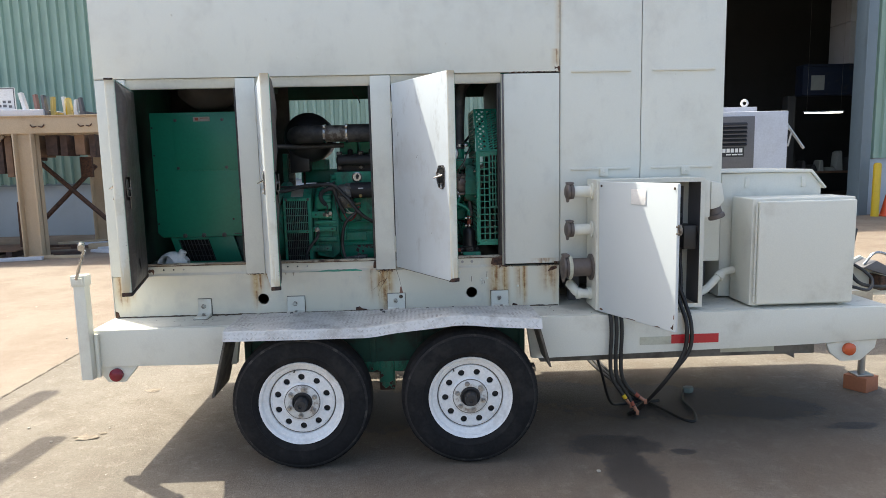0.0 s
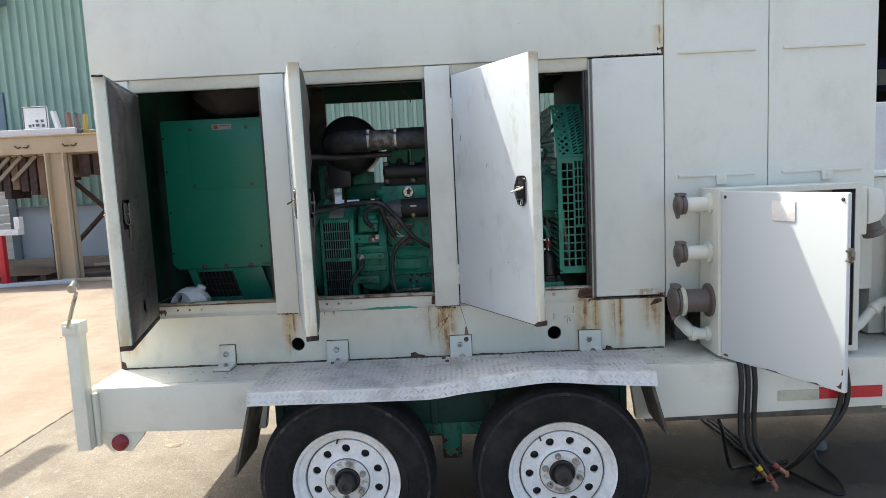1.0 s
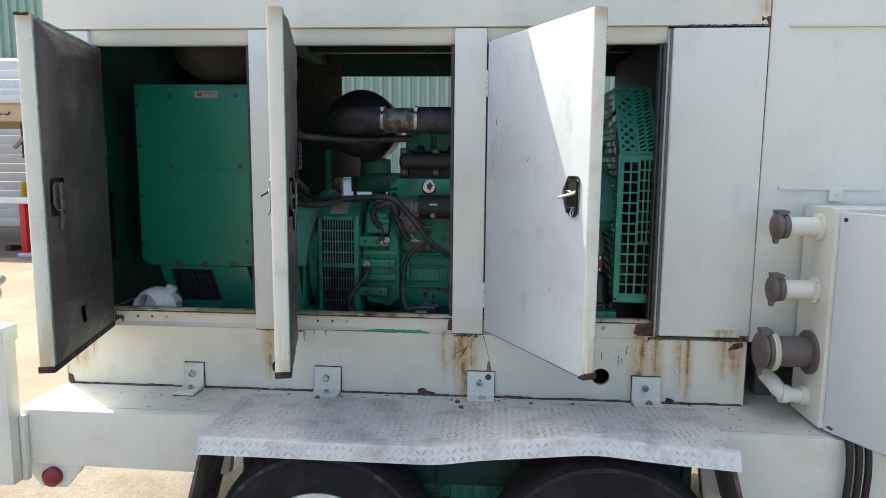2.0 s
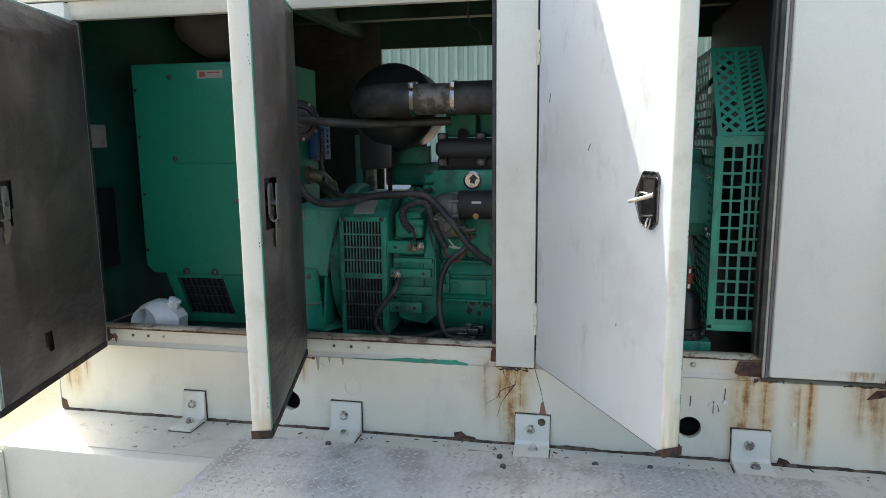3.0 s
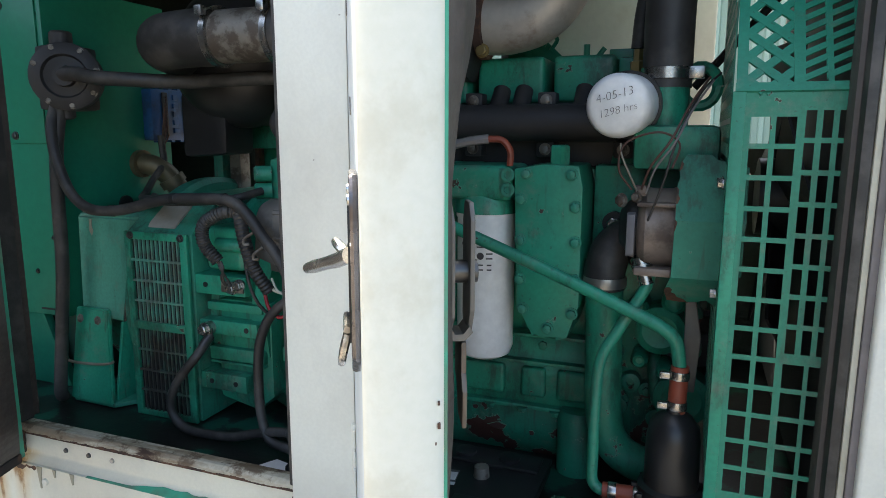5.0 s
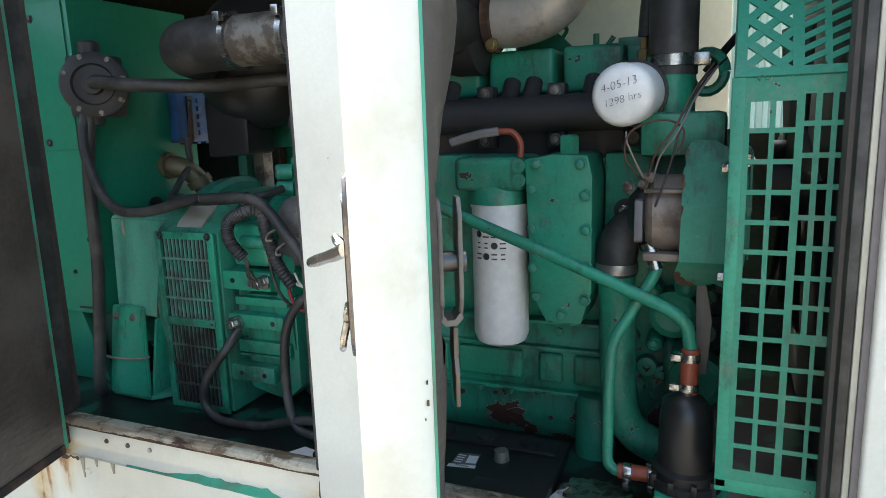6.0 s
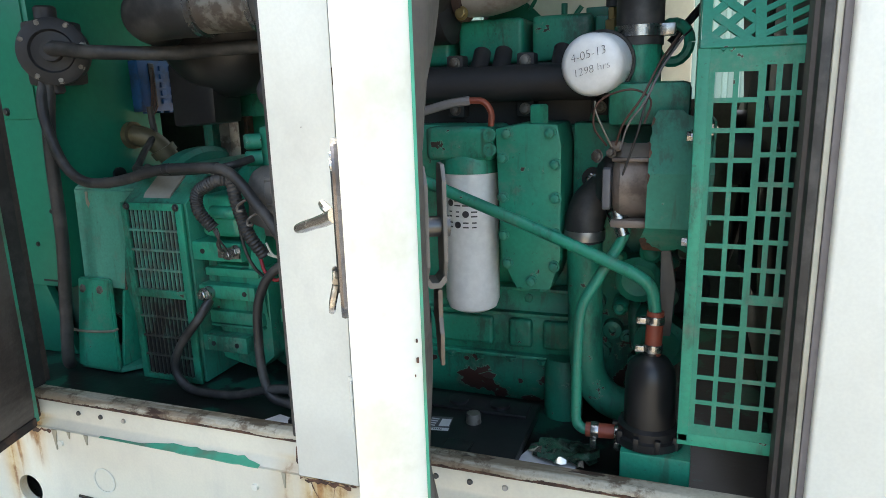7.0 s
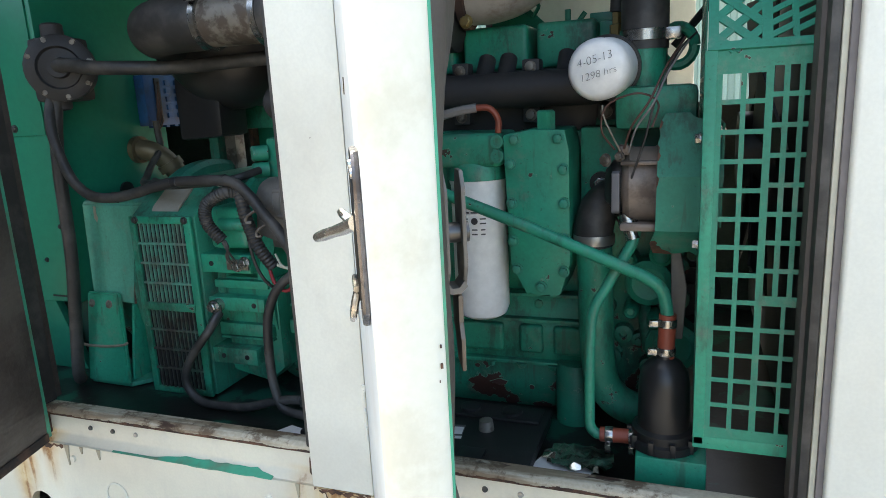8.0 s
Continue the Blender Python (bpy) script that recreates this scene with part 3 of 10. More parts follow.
    box(bm, 26, 26.2, WALL_Y + 0.3, 22, 0, 7.5)
    lone("workshop_end_wall", bm, MAT_WALLGREY, (-29.9, 17, 0), "plain end walls closing the workshop", "wall", "structure")
    # things inside the bay
    t = thing("mezzanine", (11.8, 16.5, 0), "blue steel mezzanine beam, darkened in colour for the dim workshop", "mezzanine")
    bm = B()
    box(bm, 11.6, 17.5, 16.3, 16.7, 3.2, 4.1, 0.02)
    box(bm, 11.6, 17.5, 16.24, 16.30, 3.2, 3.26, 0.004)
    box(bm, 11.6, 17.5, 16.24, 16.30, 4.04, 4.1, 0.004)
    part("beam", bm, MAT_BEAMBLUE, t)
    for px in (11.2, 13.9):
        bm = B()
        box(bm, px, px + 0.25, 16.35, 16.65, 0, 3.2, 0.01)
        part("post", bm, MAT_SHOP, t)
    bm = B()
    box(bm, 11.85, 12.25, 16.27, 16.295, 3.35, 3.78)
    lone("paper_notice", bm, MAT_LABELDIM, (12.05, 16.28, 3.35), "white paper notice on the blue workshop beam", "notice")
    for k, (px, pw, ph) in enumerate(((12.9, 1.1, 1.2), (12.9, 1.0, 0.9))):
        bm = B()
        z = 4.11 if k == 0 else 5.32
        box(bm, px, px + pw, 16.2, 17.2, z, z + ph, 0.02)
        lone("carton", bm, MAT_WELDER, (px + pw / 2, 16.7, z), "grey storage carton stacked on the mezzanine", "box", group="mezzanine cartons")
    t = thing("strip_light", (11.4, 15.5, 2.6), "long white fluorescent strip light hanging in the workshop", "lamp")
    bm = B()
    box(bm, 11.22, 12.38, 15.46, 15.54, 2.66, 2.69, 0.004)
    part("housing", bm, MAT_WELDER, t)
    bm = B()
    rod(bm, (11.25, 15.5, 2.638), (12.35, 15.5, 2.638), 0.017)
    glow = Nodes("strip_tube")
    part("tube", bm, glow.done((0.9, 0.9, 0.9), 0.4, **{"Emission Color": (1, 0.98, 0.92), "Emission Strength": 2.0}), t)
    for px in (11.3, 12.3):
        bm = B()
        rod(bm, (px, 15.5, 2.70), (px, 15.5, 7.5), 0.003, seg=6)
        part("hanger", bm, MAT_STEEL, t)
    # workbench with clutter in the shade
    t = thing("workbench", (12.2, 17.5, 0), "cluttered dark workbench at the back of the workshop", "workbench")
    bm = B()
    box(bm, 9.6, 15.0, 17.1, 17.9, 0.85, 0.92, 0.01)
    part("top", bm, MAT_TIMBER, t)
    for px in (9.7, 14.8):
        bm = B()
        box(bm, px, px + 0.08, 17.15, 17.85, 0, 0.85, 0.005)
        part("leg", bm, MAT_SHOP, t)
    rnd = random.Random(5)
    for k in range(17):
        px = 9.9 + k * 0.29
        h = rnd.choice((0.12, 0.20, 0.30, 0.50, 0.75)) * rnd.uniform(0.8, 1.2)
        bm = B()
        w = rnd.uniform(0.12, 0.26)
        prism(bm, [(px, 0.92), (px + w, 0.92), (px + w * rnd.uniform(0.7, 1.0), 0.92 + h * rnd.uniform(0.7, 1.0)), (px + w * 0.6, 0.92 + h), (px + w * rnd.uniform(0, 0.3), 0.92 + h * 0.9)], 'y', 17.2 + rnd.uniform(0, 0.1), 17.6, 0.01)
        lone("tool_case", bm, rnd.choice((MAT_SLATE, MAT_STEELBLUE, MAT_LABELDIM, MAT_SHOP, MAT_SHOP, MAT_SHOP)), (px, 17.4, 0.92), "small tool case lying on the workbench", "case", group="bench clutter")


def bollard(x, y, h=1.25):
    bm = B()
    lathe(bm, [(0.085, 0), (0.085, h - 0.05), (0.06, h - 0.01), (0.0, h)], (x, y, 0), (0, 0, 1), 20)
    lone("bollard", bm, MAT_YELLOW, (x, y, 0), "scuffed yellow steel bollard beside the workshop wall", "bollard", group="yellow bollards")


def cone(x, y):
    t = thing("traffic_cone", (x, y, 0), "orange traffic cone beside the bay column", "cone")
    bm = B()
    lathe(bm, [(0.15, 0.03), (0.13, 0.04), (0.035, 0.5), (0.0, 0.5)], (x, y, 0), (0, 0, 1), 20)
    part("body", bm, MAT_CONE, t)
    bm = B()
    box(bm, x - 0.19, x + 0.19, y - 0.19, y + 0.19, 0, 0.03, 0.01)
    part("foot", bm, MAT_CONE, t)


MAT_STRAPGREY = worn("grey_brown_steel", (0.26, 0.215, 0.165), 0.6, (0.13, 0.10, 0.075), 0.7, 6.0)
MAT_PRIMERSTEEL = worn("reddish_primed_steel", (0.27, 0.15, 0.125), 0.6, (0.14, 0.09, 0.08), 0.7, 9.0)
MAT_YELLOWPALE = worn("faded_yellow_paint", (0.58, 0.44, 0.14), 0.5, (0.36, 0.27, 0.12), 0.6, 7.0)
MAT_TIMBERDARK = worn("dark_old_timber", (0.075, 0.045, 0.035), 0.8, (0.03, 0.02, 0.018), 0.7, 9.0, lo=0.42, hi=0.62)


def steel_rack():
    t = thing("stock_rack", (-7.5, 9.4, 0), "beige steel stock rack with stakes, loaded with bar stock", "rack")
    for y in (8.2, 10.8):
        bm = B()
        box(bm, -12.5, -5.35, y - 0.06, y + 0.06, 2.14, 2.44, 0.012)
        box(bm, -12.5, -5.35, y - 0.10, y + 0.10, 2.425, 2.445, 0.004)
        part("beam", bm, MAT_BEIGE, t)
    for x in (-6.66, -11.5):
        for y in (8.2, 10.8):
            bm = B()
            w = 0.16
            box(bm, x - w, x + w, y - 0.01, y + 0.01, 0, 2.14)
            box(bm, x - w, x - w + 0.025, y - 0.13, y + 0.13, 0, 2.14, 0.004)
            box(bm, x + w - 0.025, x + w, y - 0.13, y + 0.13, 0, 2.14, 0.004)
            box(bm, x - w - 0.03, x + w + 0.03, y - 0.16, y + 0.16, 0, 0.02, 0.004)
            part("leg", bm, MAT_BEIGE, t)
    for a, b in (((-7.26, 9.6, 1.70), (-5.55, 9.6, 0.06)), ((-7.45, 9.66, 0.40), (-6.20, 9.66, 1.58)), ((-7.05, 8.5, 0.95), (-7.30, 8.9, 0.02))):
        bm = B()
        rod(bm, a, b, 0.045, seg=8)
        part("brace", bm, MAT_RUST, t, "rusted diagonal brace")
    for x in (-7.55, -7.35, -7.1):
        bm = B()
        rod(bm, (x - 0.45, 8.33, 1.72), (x, 8.33, 2.13), 0.04, seg=4)
        part("knee_brace", bm, MAT_STRAPGREY, t, "grimy grey-brown knee brace")
    bm = B()
    box(bm, -6.42, -6.20, 9.50, 9.58, 1.36, 1.75, 0.01)
    part("gusset", bm, MAT_RUST, t, "rusted gusset plate")
    bm = B()
    box(bm, -5.12, -4.95, 10.5, 10.7, 0, 2.14, 0.01)
    part("leg", bm, MAT_RUST, t, "rusted rear leg")
    for k in range(7):
        x = -7.2 + k * 0.8 - 2.4
        for q in (-0.09, 0.09):
            bm = B()
            sweep(bm, [(x + q * 0.2, 8.125, 2.26), (x + q * 0.9, 8.12, 2.25), (x + q * 1.3, 8.12, 2.29)], 0.011, 6, 3)
            part("lashing_hook", bm, MAT_RUST, t)
    # stock on top: cap plate and upright stakes
    bm = B()
    box(bm, -12.4, -6.35, 8.25, 10.7, 2.445, 2.56, 0.02)
    lone("steel_plate", bm, MAT_WELDER, (-9, 9.4, 2.445), "thick pale steel plate lying on the rack", "steel stock")
    rnd = random.Random(3)
    # each profile: place along the beam, height, lean, thickness, paint
    for x, h, lean, w, m in ((-6.76, 0.42, -0.07, 0.060, MAT_LABEL), (-6.59, 0.39, -0.02, 0.050, MAT_PRIMERSTEEL), (-6.48, 0.37, 0.01, 0.045, MAT_STEELBLUE), (-6.38, 0.36, -0.02, 0.050, MAT_SLATE), (-6.30, 0.34, 0.02, 0.045, MAT_YELLOWPALE),
                             (-6.23, 0.37, -0.02, 0.045, MAT_LABEL), (-6.16, 0.34, 0.02, 0.050, MAT_YELLOW), (-6.09, 0.32, -0.02, 0.065, MAT_YELLOWPALE), (-5.98, 0.30, 0.02, 0.050, MAT_LABEL), (-5.85, 0.33, -0.02, 0.050, MAT_SLATE)):
        y = 8.3 + rnd.uniform(0, 0.4)
        bm = B()
        prism(bm, [(x, 2.445), (x + w * 1.5, 2.445), (x + w * 1.5, 2.515), (x + w, 2.54), (x + w + lean, 2.445 + h), (x + lean, 2.445 + h - 0.012), (x, 2.56)], 'y', y, y + 0.09, 0.005)
        box(bm, x - 0.01, x + w * 1.6, y + 0.088, y + 0.62, 2.445, 2.445 + rnd.uniform(0.06, 0.10), 0.006)
        lone("steel_offcut", bm, m, (x, y, 2.445), "short painted steel profile standing on the rack", "steel stock", group="profiles on the rack")
    for k in range(9):
        x = -7.9 + k * 0.155
        bm = B()
        z = 1.50 + rnd.uniform(-0.1, 0.12) + (0.18 if k > 6 else 0)
        box(bm, x, x + 0.12, 8.36, 8.9, z, 2.12, 0.012)
        lone("timber_block", bm, (MAT_TIMBERDARK, MAT_TIMBER, MAT_TIMBERDARK)[(k * 5) % 3], (x, 9, z), "weathered timber block hanging stacked under the rack", "timber", group="timber under the rack")
    for k in range(4):
        x = -6.42 + k * 0.25
        bm = B()
        box(bm, x, x + (0.20, 0.12, 0.17, 0.10)[k], 8.36, 8.8, 1.72 + rnd.uniform(-0.03, 0.06), 2.12, 0.012)
        lone("timber_block", bm, (MAT_TIMBERDARK, MAT_TIMBER, MAT_TIMBERDARK)[(k * 5) % 3], (x, 9, 1.7), "weathered timber block hanging stacked under the rack", "timber", group="timber under the rack")
    # sign board
    t2 = thing("notice_board", (-7.2, 8.6, 2.56), "white sign board with rows of dark marks on the rack", "sign")
    bm = B()
    box(bm, -7.42, -6.98, 8.58, 8.60, 2.562, 2.97, 0.01)
    part("board", bm, MAT_LABEL, t2)
    bm = B()
    for x0, x1, z0, z1 in ((-7.41, -6.99, 2.945, 2.960), (-7.41, -7.395, 2.60, 2.945), (-7.005, -6.99, 2.60, 2.945)):
        box(bm, x0, x1, 8.574, 8.579, z0, z1)
    part("border", bm, MAT_SLATE, t2, "thin dark border line")
    for x, z, w in ((-7.20, 2.70, 0.05), (-7.11, 2.70, 0.05), (-7.33, 2.62, 0.05), (-7.26, 2.63, 0.03), (-7.20, 2.63, 0.06), (-7.10, 2.62, 0.05)):
        bm = B()
        box(bm, x, x + w, 8.574, 8.579, z, z + 0.045)
        part("mark", bm, MAT_SLATE, t2)
    # sawhorse
    t3 = thing("saw_horse", (-7.75, 7.7, 0), "red and white steel trestle standing by the rack", "trestle")
    bm = B()
    box(bm, -9.0, -7.1, 7.62, 7.78, 0.84, 0.93, 0.01)
    part("bar", bm, MAT_LABEL, t3, "chipped white top bar")
    bm = B()
    box(bm, -7.17, -7.08, 7.64, 7.76, 0.93, 1.13, 0.01)
    part("upstand", bm, MAT_LABEL, t3)
    for x in (-7.45, -8.8):
        bm = B()
        box(bm, x - 0.05, x + 0.05, 7.65, 7.75, 0, 0.84, 0.008)
        part("leg", bm, MAT_REDTAPE, t3, "red leg")
    # pallet boards and litter under the rack
    for k in range(26):
        bm = B()
        x, y, a = -7.6 + rnd.uniform(0, 3.8), 7.9 + rnd.uniform(-0.5, 2.6), rnd.uniform(-0.5, 0.5)
        l, w, h = rnd.uniform(0.3, 1.2), rnd.uniform(0.06, 0.25), rnd.uniform(0.02, 0.10)
        c, q = math.cos(a), math.sin(a)
        prism(bm, [(x, y), (x + l * c, y + l * q), (x + l * c - w * q, y + l * q + w * c), (x - w * q, y + w * c)], 'z', 0.0, h, 0.006)
        lone("board_offcut", bm, rnd.choice((MAT_TIMBER, MAT_TIMBERDARK, MAT_BEIGE, MAT_RUST, MAT_WELDER)), (x, y, 0), "loose timber offcut lying under the rack", "board", group="offcuts on the ground")
    # pallet
    pal = thing("timber_pallet", (-7.6, 8.7, 0), "grey weathered timber pallet on the ground", "pallet")
    for k in range(3):
        bm = B()
        box(bm, -8.2 + k * 0.5, -8.1 + k * 0.5, 8.2, 9.3, 0.0, 0.10, 0.005)
        part("bearer", bm, MAT_TIMBERDARK, pal)
    for k in range(7):
        bm = B()
        box(bm, -8.25, -7.05, 8.2 + k * 0.16, 8.31 + k * 0.16, 0.101, 0.122, 0.003)
        part("deck_board", bm, MAT_TIMBER, pal)


def unseen_arm_frame():
    """Made-up frame out of view; its two arms cast the bar shadows on the concrete."""
    t = thing("unseen_arm_frame", (-8.0, -2.0, 0), "unseen grey steel frame added to cast two bar shadows", "hoist frame")
    bm = B()
    box(bm, -8.1, -7.9, -2.1, -1.9, 0, 4.0, 0.01)
    part("post", bm, MAT_STEELBLUE, t)
    bm = B()
    box(bm, -8.4, -7.6, -2.4, -1.6, 0, 0.03, 0.005)
    part("base_plate", bm, MAT_STEELBLUE, t)
    bm = B()
    box(bm, -8.1, -4.15, -2.1, -1.9, 4.001, 4.14, 0.01)
    part("cross_beam", bm, MAT_STEELBLUE, t)
    for x, y in ((-4.83, 2.66), (-4.36, 1.84)):
        bm = B()
        prism(bm, [(x - 0.37, -1.9), (x - 0.24, -1.9), (x + 0.10, y), (x - 0.03, y)], 'z', 4.02, 4.10, 0.006)
        part("arm", bm, MAT_STEELBLUE, t)


yard()
unseen_arm_frame()
building()
bollard(10.74, 11.55)
bollard(-10.2, 11.5, 1.05)
cone(11.05, 11.6)
steel_rack()


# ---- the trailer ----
MAT_WELL = worn("blotchy_dark_green_frame", (0.010, 0.060, 0.042), 0.7, (0.018, 0.015, 0.012), 0.8, 7.0, lo=0.40, hi=0.62)


MAT_UNDER = worn("dirty_under_rail", (0.170, 0.160, 0.140), 0.6, (0.060, 0.052, 0.044), 0.8, 5.0, lo=0.42, hi=0.62)
# apron colour is darkened to stand for the shade under the fender
MAT_APRON = worn("shade_dark_apron_plate", (0.12, 0.105, 0.085), 0.6, (0.035, 0.03, 0.026), 0.85, 8.0, lo=0.42, hi=0.62)


def trailer():
    t = thing("trailer", (0.4, 0.55, 0), "two-axle flat steel trailer painted grey-white, carrying a generator", "trailer")
    bm = B()
    box(bm, -1.64, 2.62, -0.2335, 1.1035, 0.672, 0.7005, 0.002)
    part("deck", bm, MAT_DECK, t)
    for y0, y1 in ((-0.275, -0.235), (1.105, 1.145)):
        for outline in ([(-1.64, 0.505), (-0.90, 0.496), (-0.87, 0.70), (-1.64, 0.70)], [(0.66, 0.476), (0.70, 0.475), (2.2, 0.505), (2.60, 0.52), (2.72, 0.60), (2.72, 0.70), (0.63, 0.70)], [(-0.868, 0.655), (0.628, 0.655), (0.628, 0.70), (-0.868, 0.70)]):
            bm = B()
            prism(bm, outline, 'y', y0, y1, 0.006)
            part("side_rail", bm, MAT_RAIL, t)
    bm = B()
    box(bm, -1.645, -1.60, -0.234, 1.104, 0.50, 0.671, 0.006)
    box(bm, 2.66, 2.70, -0.234, 1.104, 0.53, 0.671, 0.006)
    part("end_beam", bm, MAT_RAIL, t)
    for y in (-0.20, 1.01):
        bm = B()
        box(bm, 0.72, 2.25, y, y + 0.06, 0.430, 0.56, 0.006)
        part("under_rail", bm, MAT_UNDER, t, "dirty grey-brown under-rail")
    bm = B()
    box(bm, 1.72, 2.02, -0.203, -0.2005, 0.452, 0.478, 0.001)
    part("rail_plate", bm, MAT_TAPE, t, "pale plate on the under-rail")
    for x in (-1.0, 0.75, 2.0):
        bm = B()
        box(bm, x, x + 0.06, -0.23, 1.10, 0.56, 0.67, 0.005)
        part("cross_member", bm, MAT_SLATE, t)
    # axles and springs
    for x in (-0.531, 0.315):
        bm = B()
        rod(bm, (x, -0.30, 0.346), (x, 1.17, 0.346), 0.036)
        part("axle", bm, MAT_IRON, t)
    bm = B()
    box(bm, -0.16, -0.075, -0.20, -0.12, 0.30, 0.62, 0.01)
    box(bm, -0.30, 0.10, -0.19, -0.13, 0.40, 0.47, 0.015)
    part("equaliser", bm, MAT_GREEN_OLD, t, "green painted spring equaliser")
    for x in (-0.531, 0.315):
        bm = B()
        for k in range(4):
            box(bm, x - 0.38 + k * 0.07, x + 0.38 - k * 0.07, -0.185, -0.135, 0.40 - k * 0.012, 0.41 - k * 0.012, 0.002)
        part("leaf_spring", bm, MAT_IRON, t)
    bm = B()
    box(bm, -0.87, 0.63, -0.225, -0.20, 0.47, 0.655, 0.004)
    part("wheel_well", bm, MAT_WELL, t, "blotchy dark green inner wheel well")
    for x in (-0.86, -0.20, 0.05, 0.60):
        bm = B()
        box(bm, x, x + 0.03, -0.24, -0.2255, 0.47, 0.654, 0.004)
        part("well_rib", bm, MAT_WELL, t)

    # fender of tread plate
    prof = [(-0.888, 0.735), (-0.30, 0.733), (-0.17, 0.735), (-0.05, 0.752), (0.10, 0.766), (0.22, 0.778), (0.30, 0.780), (0.45, 0.766), (0.672, 0.750)]
    prof = [(p.x, p.z) for p in curve_points([(x, 0, z) for x, z in prof], 4)]
    bm = B()
    rows = []
    for x, z in prof:
        k = 0.733 + (z - 0.733) * 0.55
        rows.append([bm.verts.new(q) for q in ((x, -0.512, z - 0.048), (x, -0.541, z - 0.046), (x, -0.525, z), (x, -0.518, z + 0.003), (x, -0.15, k * 0.25 + 0.738 * 0.75), (x, -0.15, 0.701), (x, -0.50, z - 0.008))])
    for p, q in zip(rows, rows[1:]):
        for i in range(7):
            bm.faces.new((p[i], p[(i + 1) % 7], q[(i + 1) % 7], q[i]))
    bm.faces.new(rows[0])
    bm.faces.new(rows[-1][::-1])
    fender = part("fender", bm, MAT_PLATE, t, "bent aluminium tread-plate fender over both wheels")

    def height(x):
        for (a, za), (b, zb) in zip(prof, prof[1:]):
            if a <= x <= b:
                return za + (zb - za) * (x - a) / (b - a)
        return prof[-1][1]
    # raised treads, alternately leaning
    bm = B()

    def tread(c, u, v, nrm):
        a, b = u * 0.0108, v * 0.0034
        ring = [bm.verts.new(c + q + nrm * 0.0004) for q in (a, b, -a, -b)]
        top = [bm.verts.new(c + q * 0.55 + nrm * 0.0024) for q in (a, b, -a, -b)]
        bm.faces.new(top)
        for i in range(4):
            bm.faces.new((ring[i], ring[(i + 1) % 4], top[(i + 1) % 4], top[i]))
    for i in range(72):
        x = -0.878 + i * 0.0215
        z = height(x)
        for j in range(17):
            y = -0.507 + j * 0.0215
            k = (y + 0.518) / 0.368
            zz = (z + 0.003) * (1 - k) + (((0.733 + (z - 0.733) * 0.55) * 0.25 + 0.738 * 0.75)) * k
            s = 1 if (i + j) % 2 else -1
            u = Vector((0.707, 0.707 * s, 0))
            tread(Vector((x, y, zz + 0.0003)), u, Vector((-u.y, u.x, 0)), Vector((0, 0, 1)))
        for j in range(2):
            s = 1 if (i + j) % 2 else -1
            d = 0.013 + j * 0.022
            up, out = Vector((0, 0.329, 0.944)), Vector((0, -0.944, 0.329))
            u, v = (Vector((1, 0, 0)) + up * s) * 0.707, (up - Vector((1, 0, 0)) * s) * 0.707
            tread(Vector((x, -0.5250 - 0.348 * d, z - d)), u, v, out)
    part("tread_pattern", bm, MAT_TREAD, fender, kind="stuff")
    for x, y, zz in ((-0.137, -0.165, 0.7385), (-0.122, -0.222, 0.7405), (0.112, -0.170, 0.741), (0.250, -0.165, 0.7415), (-0.62, -0.17, 0.7375)):
        bm = B()
        lathe(bm, [(0.0085, -0.002), (0.0085, 0.004), (0.006, 0.007), (0, 0.0075)], (x, y, zz), (0, 0, 1), 14)
        part("rivet_head", bm, MAT_DARKMETAL, fender, "dark rivet head in the tread plate")
    bm = B()
    prism(bm, [(-0.890, 0.69), (-0.880, 0.69), (-0.955, 0.40), (-0.968, 0.395)], 'y', -0.51, -0.24)
    part("fender_apron", bm, MAT_APRON, t, "bent rear end of the fender, its shade put into a dark colour")
    bm = B()
    prism(bm, [(0.655, 0.70), (0.668, 0.70), (0.722, 0.50), (0.712, 0.50)], 'y', -0.51, -0.24)
    part("fender_apron", bm, MAT_APRON, t, "bent front end of the fender, its shade put into a dark colour")

    # rear lamp bracket and corner jack
    bm = B()
    prism(bm, [(-1.635, 0.515), (-1.42, 0.510), (-1.43, 0.485), (-1.49, 0.415), (-1.575, 0.415), (-1.62, 0.47)], 'y', -0.262, -0.242, 0.003)
    part("lamp_bracket", bm, MAT_RAIL, t)
    bm = B()
    lathe(bm, [(0.034, 0), (0.034, 0.018), (0.026, 0.026), (0, 0.03)], (-1.53, -0.262, 0.458), (0, -1, 0), 24)
    part("tail_lamp", bm, MAT_REDLENS, t, "round red tail lamp")
    bm = B()
    prism(bm, [(2.28, 0.50), (2.56, 0.53), (2.55, 0.47), (2.47, 0.40), (2.36, 0.40), (2.30, 0.45)], 'y', -0.262, -0.242, 0.003)
    part("lamp_bracket", bm, MAT_RAIL, t)
    bm = B()
    lathe(bm, [(0.034, 0), (0.034, 0.018), (0.026, 0.026), (0, 0.03)], (2.40, -0.262, 0.468), (0, -1, 0), 24)
    part("side_marker", bm, MAT_AMBER, t, "round amber side marker")
    bm = B()
    box(bm, 1.415, 1.672, -0.2790, -0.2752, 0.533, 0.582)
    part("reflective_strip", bm, MAT_REDTAPE, t, "red reflective strip")
    bm = B()
    box(bm, 1.245, 1.414, -0.2788, -0.2752, 0.530, 0.574)
    part("reflective_strip", bm, MAT_TAPE, t, "faded pale reflective strip")
    # corner jack post
    bm = B()
    prism(bm, [(-1.676, -0.340), (-1.618, -0.340), (-1.618, -0.282), (-1.676, -0.282)], 'z', 0.455, 0.95, 0.005)
